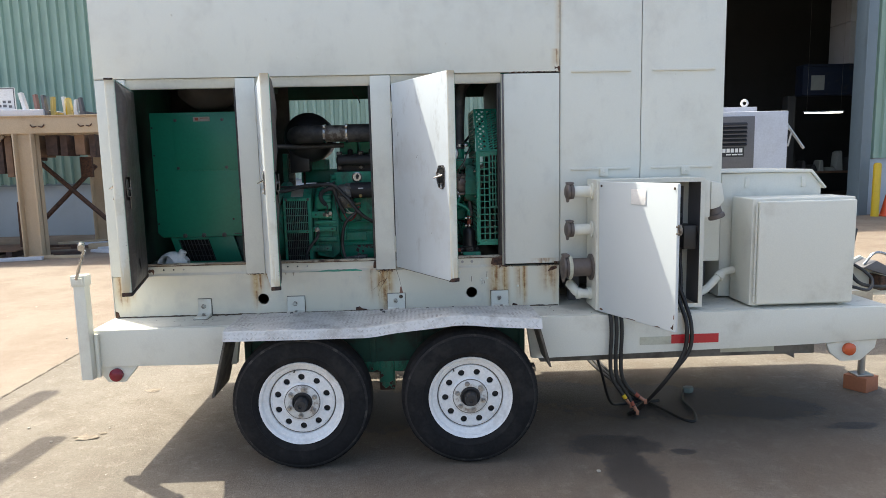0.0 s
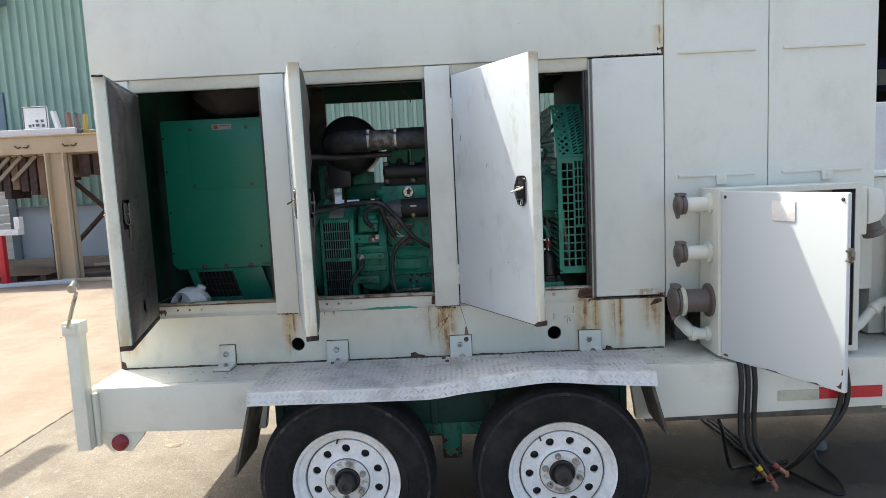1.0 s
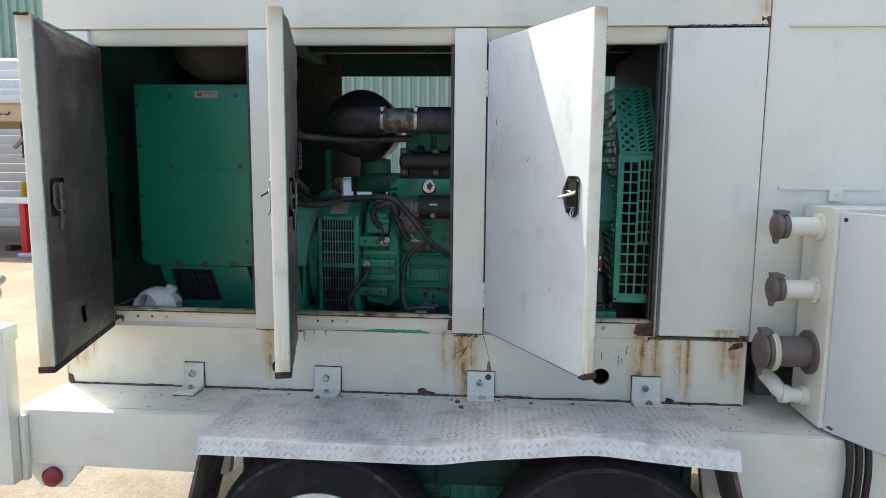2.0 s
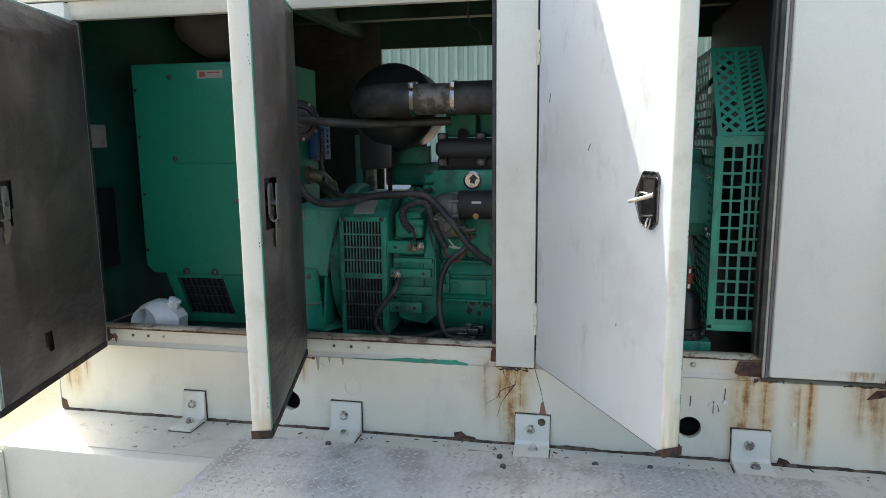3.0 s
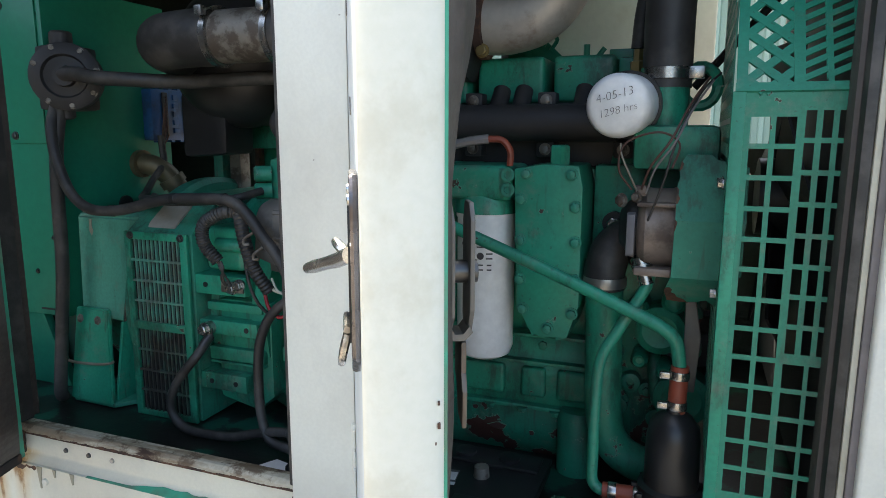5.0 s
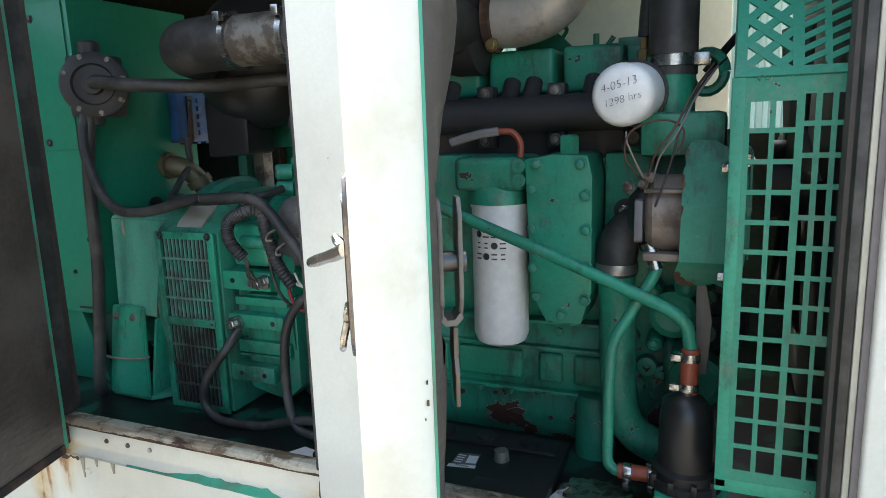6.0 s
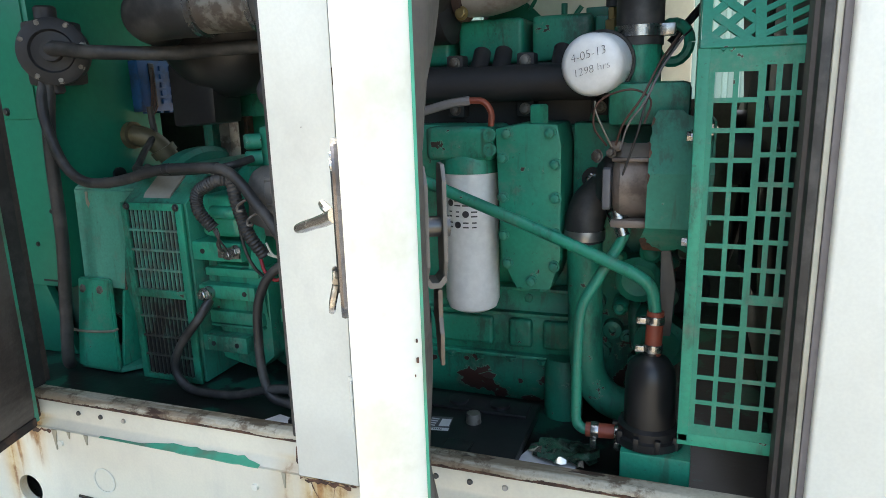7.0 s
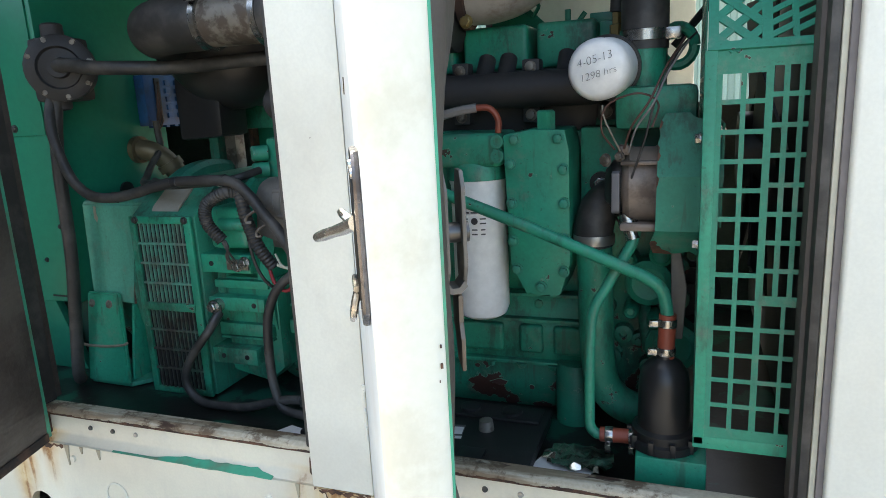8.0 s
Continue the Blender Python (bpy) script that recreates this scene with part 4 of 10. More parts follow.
    box(bm, -1.616, -1.598, -0.30, -0.277, 0.455, 0.685, 0.004)
    box(bm, -1.66, -1.63, -0.2818, -0.262, 0.52, 0.68, 0.003)
    jack = part("corner_jack", bm, MAT_RAIL, t, "square steel corner jack")
    bm = B()
    box(bm, -1.683, -1.611, -0.347, -0.275, 0.945, 1.002, 0.008)
    box(bm, -1.672, -1.622, -0.353, -0.3472, 0.955, 0.990, 0.003)
    part("jack_head", bm, MAT_RAIL, jack)
    bm = B()
    sweep(bm, [(-1.645, -0.36, 0.985), (-1.615, -0.37, 1.06), (-1.582, -0.38, 1.135)], 0.008, 8, 3)
    rod(bm, (-1.577, -0.42, 1.150), (-1.617, -0.33, 1.158), 0.016, seg=12)
    part("crank", bm, MAT_CHROME, jack, "worn crank handle")
    # front jack
    bm = B()
    rod(bm, (2.92, 0.375, 0.105), (2.92, 0.375, 0.62), 0.022)
    box(bm, 2.865, 2.975, 0.325, 0.425, 0.0965, 0.107, 0.003)
    box(bm, 2.70, 2.95, 0.345, 0.405, 0.58, 0.66, 0.01)
    part("front_jack", bm, MAT_STEEL, t)
    bm = B()
    prism(bm, [(2.70, 0.60), (2.70, 0.70), (3.9, 0.66), (3.9, 0.58)], 'y', 0.49, 0.61, 0.01)
    part("drawbar", bm, MAT_RAIL, t)
    bm = B()
    prism(bm, [(2.05, 0.43), (2.22, 0.43), (2.22, 0.36), (2.17, 0.39)], 'y', -0.06, 0.0, 0.004)
    part("gusset", bm, MAT_SLATE, t)

    # wheels
    for x, y, s, turn in ((-0.531, -0.30, 1, 0.0), (0.315, -0.30, 1, 0.35), (-0.531, 1.17, -1, 0.1), (0.315, 1.17, -1, 0.6)):
        wheel(t, x, y, s, turn)
    return t


MAT_HUBRING = worn("scuffed_rim_enamel", (0.70, 0.69, 0.66), 0.45, (0.26, 0.20, 0.15), 0.8, 26.0, lo=0.50, hi=0.66)
MAT_WHEELSEAM = worn("wheel_grime_and_shade", (0.13, 0.12, 0.11), 0.7, (0.30, 0.28, 0.26), 0.6, 20.0)
MAT_SCUFF = worn("scuffed_tyre_shoulder", (0.020, 0.019, 0.019), 0.9, (0.075, 0.068, 0.062), 0.8, 22.0, lo=0.52, hi=0.66)


def wheel(t, x, y, s, turn=0.0):
    """s: 1 faces the near side, -1 the far side."""
    c, ax = Vector((x, y - 0.11 * s, 0.3495)), Vector((0, -s, 0))
    bm = B()
    # dished disc with ten round holes, then the rim well and lip
    seg = 10
    flat = lambda r, a, h: c + ax * h + Vector((r * math.cos(a), 0, r * math.sin(a)))
    mid, hw, hr = 0.127, 0.026, 0.0165
    for k in range(seg):
        a0 = turn + 2 * math.pi * (k + 0.5) / seg
        n = 16
        ring, sq, deep = [], [], []
        for i in range(n):
            p = 2 * math.pi * i / n
            ring.append(bm.verts.new(flat(mid + hr * math.sin(p), a0 + hr / mid * math.cos(p), 0.055)))
            deep.append(bm.verts.new(flat(mid + hr * math.sin(p), a0 + hr / mid * math.cos(p), 0.045)))
            m = max(abs(math.cos(p)), abs(math.sin(p)))
            sq.append(bm.verts.new(flat(mid + hw * math.sin(p) / m, a0 + math.pi / seg * math.cos(p) / m, 0.055)))
        for i in range(n):
            j = (i + 1) % n
            bm.faces.new((ring[i], ring[j], sq[j], sq[i]))
            bm.faces.new((deep[i], deep[j], ring[j], ring[i]))
    lathe(bm, [(0.0, 0.0), (0.05, 0.0), (0.051, 0.066), (0.085, 0.066), (0.094, 0.061), (0.101, 0.0549)], c, ax, 40, False)
    lathe(bm, [(0.153, 0.0549), (0.161, 0.052), (0.1635, 0.038), (0.1665, 0.038), (0.169, 0.058), (0.178, 0.066), (0.193, 0.068), (0.1965, 0.074), (0.200, 0.084), (0.209, 0.089), (0.2115, 0.090), (0.2125, 0.084), (0.204, 0.07), (0.20, -0.08)], c, ax, 48, False)
    bmesh.ops.remove_doubles(bm, verts=bm.verts[:], dist=1e-5)
    w = part("wheel", bm, MAT_RIM, t, "white ten-hole steel wheel with black tyre")
    bm = B()
    lathe(bm, [(0.200, -0.075), (0.216, -0.09), (0.27, -0.102), (0.322, -0.092), (0.343, -0.072), (0.350, -0.03), (0.350, 0.03), (0.344, 0.072), (0.331, 0.088), (0.323, 0.0895),
               (0.320, 0.093), (0.302, 0.0985), (0.272, 0.1025), (0.245, 0.100), (0.242, 0.1025), (0.238, 0.1000), (0.222, 0.094), (0.2135, 0.086), (0.206, 0.068), (0.200, 0.05)], c, ax, 72, False)
    for k in range(64):
        a = 2 * math.pi * (k + 0.5) / 64
        for r0, r1, h0, h1 in ((0.333, 0.3435, 0.0865, 0.0725),):
            q = [flat(r0, a - 0.030, h0), flat(r0, a + 0.030, h0), flat(r1, a + 0.034, h1), flat(r1, a - 0.034, h1)]
            top = [flat(r0, a - 0.022, h0 + 0.0014), flat(r0, a + 0.022, h0 + 0.0014), flat(r1, a + 0.027, h1 + 0.0016), flat(r1, a - 0.027, h1 + 0.0016)]
            lo, hi = [bm.verts.new(p) for p in q], [bm.verts.new(p) for p in top]
            bm.faces.new(hi)
            for i in range(4):
                bm.faces.new((lo[i], lo[(i + 1) % 4], hi[(i + 1) % 4], hi[i]))
    part("tyre", bm, MAT_TYRE, w, "black worn tyre")
    bm = B()
    lathe(bm, [(0.3195, 0.0940), (0.3215, 0.0935), (0.3235, 0.0905), (0.3305, 0.0890)], c, ax, 72, False)
    part("tyre_shoulder", bm, MAT_SCUFF, w, "pale scuffs round the tyre's shoulder")
    # dark ring paints the groove's shade between disc and rim
    bm = B()
    lathe(bm, [(0.1632, 0.0395), (0.1632, 0.0475), (0.1668, 0.0475), (0.1668, 0.0395)], c, ax, 48, False)
    part("groove_shade_ring", bm, MAT_WHEELSEAM, w, "dark ring for groove shade and grime between disc and rim")
    bm = B()
    lathe(bm, [(0.0862, 0.0655), (0.0868, 0.0672), (0.0895, 0.0660), (0.0905, 0.0632)], c, ax, 40, False)
    part("hub_seam", bm, MAT_WHEELSEAM, w, "brown grime round the wheel centre")
    bm = B()
    lathe(bm, [(0.049, 0.0), (0.049, 0.074), (0.045, 0.076), (0.043, 0.066), (0.032, 0.064), (0.031, 0.124), (0.027, 0.131), (0.012, 0.131), (0.010, 0.124), (0, 0.124)], c, ax, 28)
    part("hub", bm, MAT_IRON, w, "greasy dark axle hub")
    bm = B()
    lathe(bm, [(0.0525, 0.0662), (0.0525, 0.0685), (0.083, 0.0685), (0.086, 0.0662)], c, ax, 36, False)
    part("hub_plate", bm, MAT_HUBRING, w, "scuffed pale centre of the wheel")
    for k in range(6):
        a = turn + math.pi / 3 * k + 0.4
        bm = B()
        hexbolt(bm, flat(0.069, a, 0.0685), ax, 0.0095, 0.020)
        part("lug_nut", bm, MAT_STEEL, w)
    bm = B()
    a = turn + 1.75
    rod(bm, flat(0.168, a, 0.05), flat(0.164, a, 0.085), 0.004, seg=8)
    part("valve", bm, MAT_BLACK, w)
    bm = B()
    lathe(bm, [(0.0, -0.02), (0.15, -0.02), (0.15, 0.03), (0.0, 0.03)], c, ax, 28)
    part("brake_drum", bm, MAT_IRON, w)
    return w


trailer()
bm = B()
prism(bm, [(2.82, 0.40), (2.895, 0.28), (3.02, 0.345), (2.945, 0.465)], 'z', 0, 0.096, 0.006)
lone("brick_block", bm, MAT_BRICKBLOCK, (2.92, 0.37, 0), "orange clay block under the trailer's front jack", "block")


# ---- generator enclosure ----
def door_material():
    """Handled door paint: faint upright smears, grubby patches, hardly any chips."""
    n = Nodes("door_paint")
    smear, big, fine = n.noise(7.0, 6, 0.66, (1.0, 1.0, 0.22)), n.noise(2.6, 6, 0.64), n.noise(230.0, 2, 0.5)
    c = n.mix(n.ramp(fine, 0.3, 0.7), (0.572, 0.622, 0.650), (0.592, 0.642, 0.672))
    c = n.mix(n.math('MULTIPLY', n.ramp(smear, 0.50, 0.68), 0.33), c, (0.44, 0.465, 0.475))
    c = n.mix(n.math('MULTIPLY', n.ramp(big, 0.50, 0.68), 0.35), c, (0.42, 0.42, 0.40))
    c = n.mix(n.math('MULTIPLY', n.ramp(n.noise(9.0, 6, 0.68, (1.0, 1.0, 0.5)), 0.56, 0.72), 0.55), c, (0.33, 0.34, 0.335))
    c = n.mix(n.math('MULTIPLY', n.ramp(n.noise(110.0, 2, 0.4), 0.78, 0.81), 0.4), c, (0.22, 0.19, 0.16))
    n.bump(n.math('ADD', fine, n.math('MULTIPLY', smear, 2.0)), 0.06, 0.001)
    return n.done(c, n.math('ADD', n.math('MULTIPLY', smear, 0.15), 0.28))


def door(parent, hinge, width, angle, z0, z1, latch=True, flip=1, plain=False):
    """A hinged sheet-steel door, swung out by angle; flip -1 for the far side. u runs from the hinge, v from the outer face inwards."""
    a = radians(angle)
    hx, hy = hinge

    def turn(bm):
        for q in bm.verts:
            u, v, z = q.co
            q.co = (hx + u * math.cos(a) + v * math.sin(a), hy + flip * (-u * math.sin(a) + v * math.cos(a)), z)
        return bm
    bm = B()
    box(bm, 0.004, width, 0.0, 0.040, z0, z1, 0.007, 3)
    d = part("door", turn(bm), MAT_CREAM if plain else MAT_DOOR, parent, "open grey-white sheet-steel door with black padded lining")
    if plain:
        return d
    bm = B()
    e = 0.010
    for u0, u1, w0, w1 in ((0.008, width - 0.003, z0 + 0.003, z0 + e), (0.008, width - 0.003, z1 - e, z1 - 0.003), (0.008, 0.008 + e, z0 + e, z1 - e), (width - e, width - 0.003, z0 + e, z1 - e)):
        box(bm, u0, u1, 0.0395, 0.0425, w0, w1, 0.001)
    part("rim", turn(bm), MAT_RIMWORN if hx < -1.2 else MAT_GREEN_EDGE, d, "worn green painted inner rim")
    bm = B()
    roll = [(width - 0.004 + 0.0095 * math.cos(q), 0.0200 + 0.0207 * math.sin(q)) for q in (math.pi * (k / 14 - 0.5) for k in range(15))]
    prism(bm, roll, 'z', z0 + 0.001, z1 - 0.001)
    for f in bm.faces:
        f.smooth = len(f.verts) == 4
    part("edge_fold", turn(bm), MAT_FOLD, d, "cream-white folded edge with chipped paint")
    rnd = random.Random(int(width * 1000) + int(hx * 100))
    for k in range(12):
        zc = rnd.uniform(z0 + 0.05, z1 - 0.05) if k % 3 == 0 else zc + rnd.uniform(0.004, 0.014)
        bm = B()
        v = 0.0345 + rnd.random() * 0.0025
        box(bm, width + 0.0008, width + 0.0028, v, v + rnd.uniform(0.0006, 0.0016), zc, zc + rnd.uniform(0.001, 0.0032))
        part("paint_chip", turn(bm), MAT_RUST, d, "small rusty paint chip")
    # padded lining, slack and wrinkled, cut away round the latch
    bm = B()
    nu, nz = 44, 72
    zl, ul = z0 + 0.507, width - 0.075
    grid = []
    for i in range(nu + 1):
        row = []
        for j in range(nz + 1):
            u, z = 0.020 + (width - 0.036) * i / nu, z0 + 0.012 + (z1 - z0 - 0.024) * j / nz
            rim = min(1.0, (nu - i) / 5.0, min(j, nz - j) / 5.0)
            ease = min(1.0, i / nu / 0.55)
            puff = 0.004 + ease * (0.010 + 0.008 * noise.noise((u * 4 + hx, z * 2.5, 0)) + 0.006 * noise.noise((u * 11, z * 6, 3 + hx)) + 0.004 * abs(noise.noise((u * 22 + z * 6, z * 11, 7 + hx))) + 0.007 * noise.noise((u * 3.5 + z * 2, z * 9, 11 + hx)))
            if z > zl + 0.05:
                puff += 0.012 * ease * min(1.0, (z - zl - 0.05) / 0.1)
            row.append(bm.verts.new((u, 0.0415 + puff * math.sqrt(rim), z)))
        grid.append(row)
    for i in range(nu):
        for j in range(nz):
            u, z = 0.020 + (width - 0.036) * (i + 0.5) / nu, z0 + 0.012 + (z1 - z0 - 0.024) * (j + 0.5) / nz
            wob = 0.010 * noise.noise((u * 20, z * 20, hx))
            if latch and abs(u - ul - 0.005) < 0.040 + wob and -0.062 + wob < z - zl < 0.052 - wob:
                continue
            if latch and hx < -1.2 and ((u - 0.375) * 1.3) ** 2 + (z - z0 - 0.118) ** 2 < (0.026 + 0.9 * wob) ** 2:
                continue
            bm.faces.new((grid[i][j], grid[i + 1][j], grid[i + 1][j + 1], grid[i][j + 1]))
    loose = [q for q in bm.verts if not q.link_faces]
    bmesh.ops.delete(bm, geom=loose, context='VERTS')
    part("lining", turn(bm), MAT_INSUL, d, "sagging black insulation lining, torn round the latch")
    bm = B()
    box(bm, 0.03, width - 0.022, 0.0402, 0.0412, z0 + 0.02, z1 - 0.02)
    part("lining_backing", turn(bm), MAT_BACKING, d, "dark backing behind the lining")
    # rusted bottom edge
    bm = B()
    box(bm, 0.02, width + 0.001, 0.006, 0.0445, z0 - 0.003, z0 + 0.004, 0.001)
    box(bm, 0.02, width - 0.002, 0.0405, 0.0458, z0 - 0.002, z0 + 0.015, 0.002)
    prism(bm, [(width - 0.022, z0 - 0.003), (width + 0.0064, z0 - 0.003), (width + 0.0064, z0 + 0.016), (width - 0.006, z0 + 0.009)], 'y', -0.0008, 0.043)
    part("rusty_edge", turn(bm), MAT_EDGERUST, d, "rusted lower edge")
    if hx < -1.2:
        bm = B()
        prism(bm, [(width - 0.030, z1 + 0.0010), (width + 0.0040, z1 + 0.0010), (width + 0.0066, z1 - 0.004), (width + 0.0060, z1 - 0.008), (width - 0.012, z1 - 0.003)], 'y', -0.0006, 0.036)
        part("rusty_corner", turn(bm), MAT_EDGERUST, d, "rusted upper corner")
    for u, z, du, dz in ((0.27, z0 + 0.60, 0.012, 0.016), (0.07, z0 + 0.72, 0.005, 0.022), (0.41, z0 + 0.22, 0.001, 0.006)):
        bm = B()
        prism(bm, [(u, z), (u + 0.0018, z), (u + du + 0.0014, z + dz), (u + du, z + dz)], 'y', -0.0012, -0.0002)
        part("scratch", turn(bm), MAT_SEAM, d, "thin dark scratch in the paint")
    if latch:
        zc, uc = z0 + 0.507, width - 0.075
        bm = B()
        corners = [(uc + 0.016, zc - 0.060), (uc + 0.034, zc - 0.045), (uc + 0.036, zc + 0.045), (uc + 0.027, zc + 0.056), (uc - 0.018, zc + 0.056), (uc - 0.042, zc + 0.015), (uc - 0.045, zc - 0.004), (uc - 0.021, zc - 0.053)]
        cen = (uc - 0.003, zc)
        rim = []
        for k, p in enumerate(corners):
            back, ahead = corners[k - 1], corners[(k + 1) % 8]
            for q, f in ((back, 0.24), (back, 0.08), (ahead, 0.08), (ahead, 0.24)):
                rim.append((p[0] + (q[0] - p[0]) * f, p[1] + (q[1] - p[1]) * f))
        n = len(rim)
        grown = lambda f, v: [bm.verts.new(((p[0] - cen[0]) * f + cen[0], v, (p[1] - cen[1]) * (f * 0.4 + 0.6) + cen[1])) for p in rim]
        rows = [grown(1.0, -0.0004), grown(1.01, -0.0030), grown(0.98, -0.0048), grown(0.93, -0.0050), grown(0.88, -0.0036)]
        for p, q in zip(rows, rows[1:]):
            for k in range(n):
                bm.faces.new((p[k], p[(k + 1) % n], q[(k + 1) % n], q[k]))
        bm.faces.new(rows[-1])
        part("latch", turn(bm), MAT_LATCH, d, "recessed dark plated paddle latch")
        for du, dz in ((-0.016, 0.044), (0.029, 0.042), (-0.036, 0.006), (-0.020, -0.038)):
            bm = B()
            lathe(bm, [(0.0036, 0.0), (0.0030, 0.0020), (0, 0.0024)], (uc + du, -0.0040, zc + dz), (0, -1, 0), 10)
            part("screw", turn(bm), MAT_HANDLE, d)
        bm = B()
        box(bm, uc - 0.017, uc + 0.025, -0.0046, -0.0030, zc - 0.040, zc + 0.044, 0.003)
        part("latch_pocket", turn(bm), MAT_BLACK, d, "dark latch pocket")
        # flat lever turned out, with a smaller arched finger above it
        bm = B()
        path = [(0.024, -0.006, 0.011), (0.012, -0.012, 0.006), (0.000, -0.019, 0.002), (-0.012, -0.026, -0.002), (-0.022, -0.031, -0.005)]
        rings = []
        for k, (du, v, dz) in enumerate(path):
            hz, hv = (0.0050, 0.0046, 0.0040, 0.0042, 0.0034)[k], (0.0034, 0.0034, 0.0032, 0.0034, 0.0028)[k]
            rings.append([bm.verts.new((uc + du, v + hv * math.cos(q), zc + dz + hz * math.sin(q))) for q in (2 * math.pi * i / 10 for i in range(10))])
        for p, q in zip(rings, rings[1:]):
            for i in range(10):
                bm.faces.new((p[i], p[(i + 1) % 10], q[(i + 1) % 10], q[i]))
        bm.faces.new(rings[0][::-1])
        bm.faces.new(rings[-1])
        part("handle", turn(bm), MAT_HANDLE, d, "plated handle turned out")
        bm = B()
        sweep(bm, [(uc - 0.026, -0.006, zc + 0.000), (uc - 0.024, -0.011, zc + 0.008), (uc - 0.014, -0.013, zc + 0.0125), (uc + 0.002, -0.011, zc + 0.0125), (uc + 0.010, -0.006, zc + 0.009)], 0.0030, 8, 4)
        part("latch_bar", turn(bm), MAT_HANDLE, d)
        bm = B()
        rod(bm, (uc - 0.013, -0.0075, zc - 0.033), (uc + 0.020, -0.0075, zc - 0.033), 0.0022, seg=8)
        part("latch_pin", turn(bm), MAT_HANDLE, d)
        bm = B()
        sweep(bm, [(uc + 0.010, -0.007, zc - 0.036), (uc + 0.007, -0.010, zc - 0.048), (uc + 0.012, -0.011, zc - 0.055), (uc + 0.018, -0.010, zc - 0.048), (uc + 0.018, -0.007, zc - 0.036)], 0.0023, 8, 4)
        part("latch_ring", turn(bm), MAT_HANDLE, d)
        # inside: a bent bolt bracket in the torn lining, with its hanging hook
        bm = B()
        for v0, v1, wa, wb in ((0.050, 0.053, 0.024, 0.030), (0.064, 0.067, 0.010, 0.016)):
            prism(bm, [(uc - wa, zc - 0.034), (uc - wa * 0.7, zc - 0.040), (uc + wb * 0.5, zc - 0.040), (uc + wb, zc - 0.026), (uc + wb, zc + 0.028), (uc + wb * 0.6, zc + 0.038), (uc - wa * 0.5, zc + 0.038), (uc - wa, zc + 0.026)], 'y', v0, v1, 0.001)
        prism(bm, [(0.051, zc - 0.040), (0.055, zc - 0.045), (0.062, zc - 0.045), (0.0668, zc - 0.040), (0.0648, zc - 0.036), (0.061, zc - 0.041), (0.056, zc - 0.041), (0.053, zc - 0.036)], 'x', uc - 0.008, uc + 0.012)
        part("latch_bracket", turn(bm), MAT_GREYCAST, d, "bent grey steel latch bracket")
        bm = B()
        rod(bm, (uc + 0.004, 0.042, zc - 0.004), (uc + 0.004, 0.070, zc - 0.004), 0.007, seg=14)
        part("latch_spindle", turn(bm), MAT_DARKMETAL, d)
        bm = B()
        prism(bm, [(uc - 0.012, zc - 0.046), (uc + 0.012, zc - 0.046), (uc + 0.010, zc - 0.066), (uc + 0.016, zc - 0.076), (uc + 0.014, zc - 0.100), (uc - 0.002, zc - 0.096), (uc - 0.006, zc - 0.076), (uc - 0.014, zc - 0.072)], 'y', 0.060, 0.063, 0.001)
        part("latch_strap", turn(bm), MAT_STRAP, d, "flat brown-grey latch strap")
    for zz in (z0 + 0.13, z1 - 0.14):
        bm = B()
        rod(bm, (0.0, 0.0, zz - 0.045), (0.0, 0.0, zz + 0.045), 0.006, seg=10)
        for k in range(3):
            box(bm, -0.010, 0.016, -0.004, -0.001, zz - 0.042 + k * 0.03, zz - 0.020 + k * 0.03, 0.001)
        part("hinge", turn(bm), MAT_RAIL, d)
    return d


MAT_EDGERUST = worn("dark_flaking_edge", (0.070, 0.036, 0.024), 0.8, (0.016, 0.013, 0.012), 0.95, 22.0, lo=0.40, hi=0.55, bump=0.5, vary=0.2)
MAT_BACKING = worn("dark_lining_backing", (0.046, 0.039, 0.034), 0.8, (0.06, 0.05, 0.04), 0.6, 18.0)
MAT_HANDLE = worn("polished_handle_plating", (0.60, 0.59, 0.57), 0.26, (0.14, 0.12, 0.10), 0.7, 34.0, 1.0, lo=0.52, hi=0.64)
MAT_LATCH = worn("dark_latch_plating", (0.20, 0.19, 0.195), 0.27, (0.07, 0.06, 0.06), 0.8, 30.0, 0.9, lo=0.44, hi=0.62)
MAT_JAMBDARK = worn("grimy_dark_jamb", (0.075, 0.066, 0.060), 0.6, (0.12, 0.10, 0.08), 0.6, 14.0)
MAT_JAMBGREY = worn("grey_rubber_seal", (0.17, 0.155, 0.155), 0.6, (0.10, 0.09, 0.085), 0.6, 12.0)
MAT_OLIVE = worn("olive_grey_paint", (0.46, 0.455, 0.37), 0.45, (0.26, 0.23, 0.16), 0.6, 9.0)
MAT_ALTBROWN = worn("oily_brown_casting", (0.225, 0.180, 0.150), 0.5, (0.075, 0.055, 0.046), 0.8, 18.0, 0.3, lo=0.44, hi=0.62)
MAT_GREYCAST = worn("grey_cast_metal", (0.16, 0.15, 0.135), 0.5, (0.07, 0.06, 0.05), 0.6, 14.0, 0.3)
MAT_STRAP = worn("grimy_strap_steel", (0.17, 0.14, 0.11), 0.5, (0.07, 0.055, 0.045), 0.7, 22.0, 0.3)
MAT_DOOR = door_material()


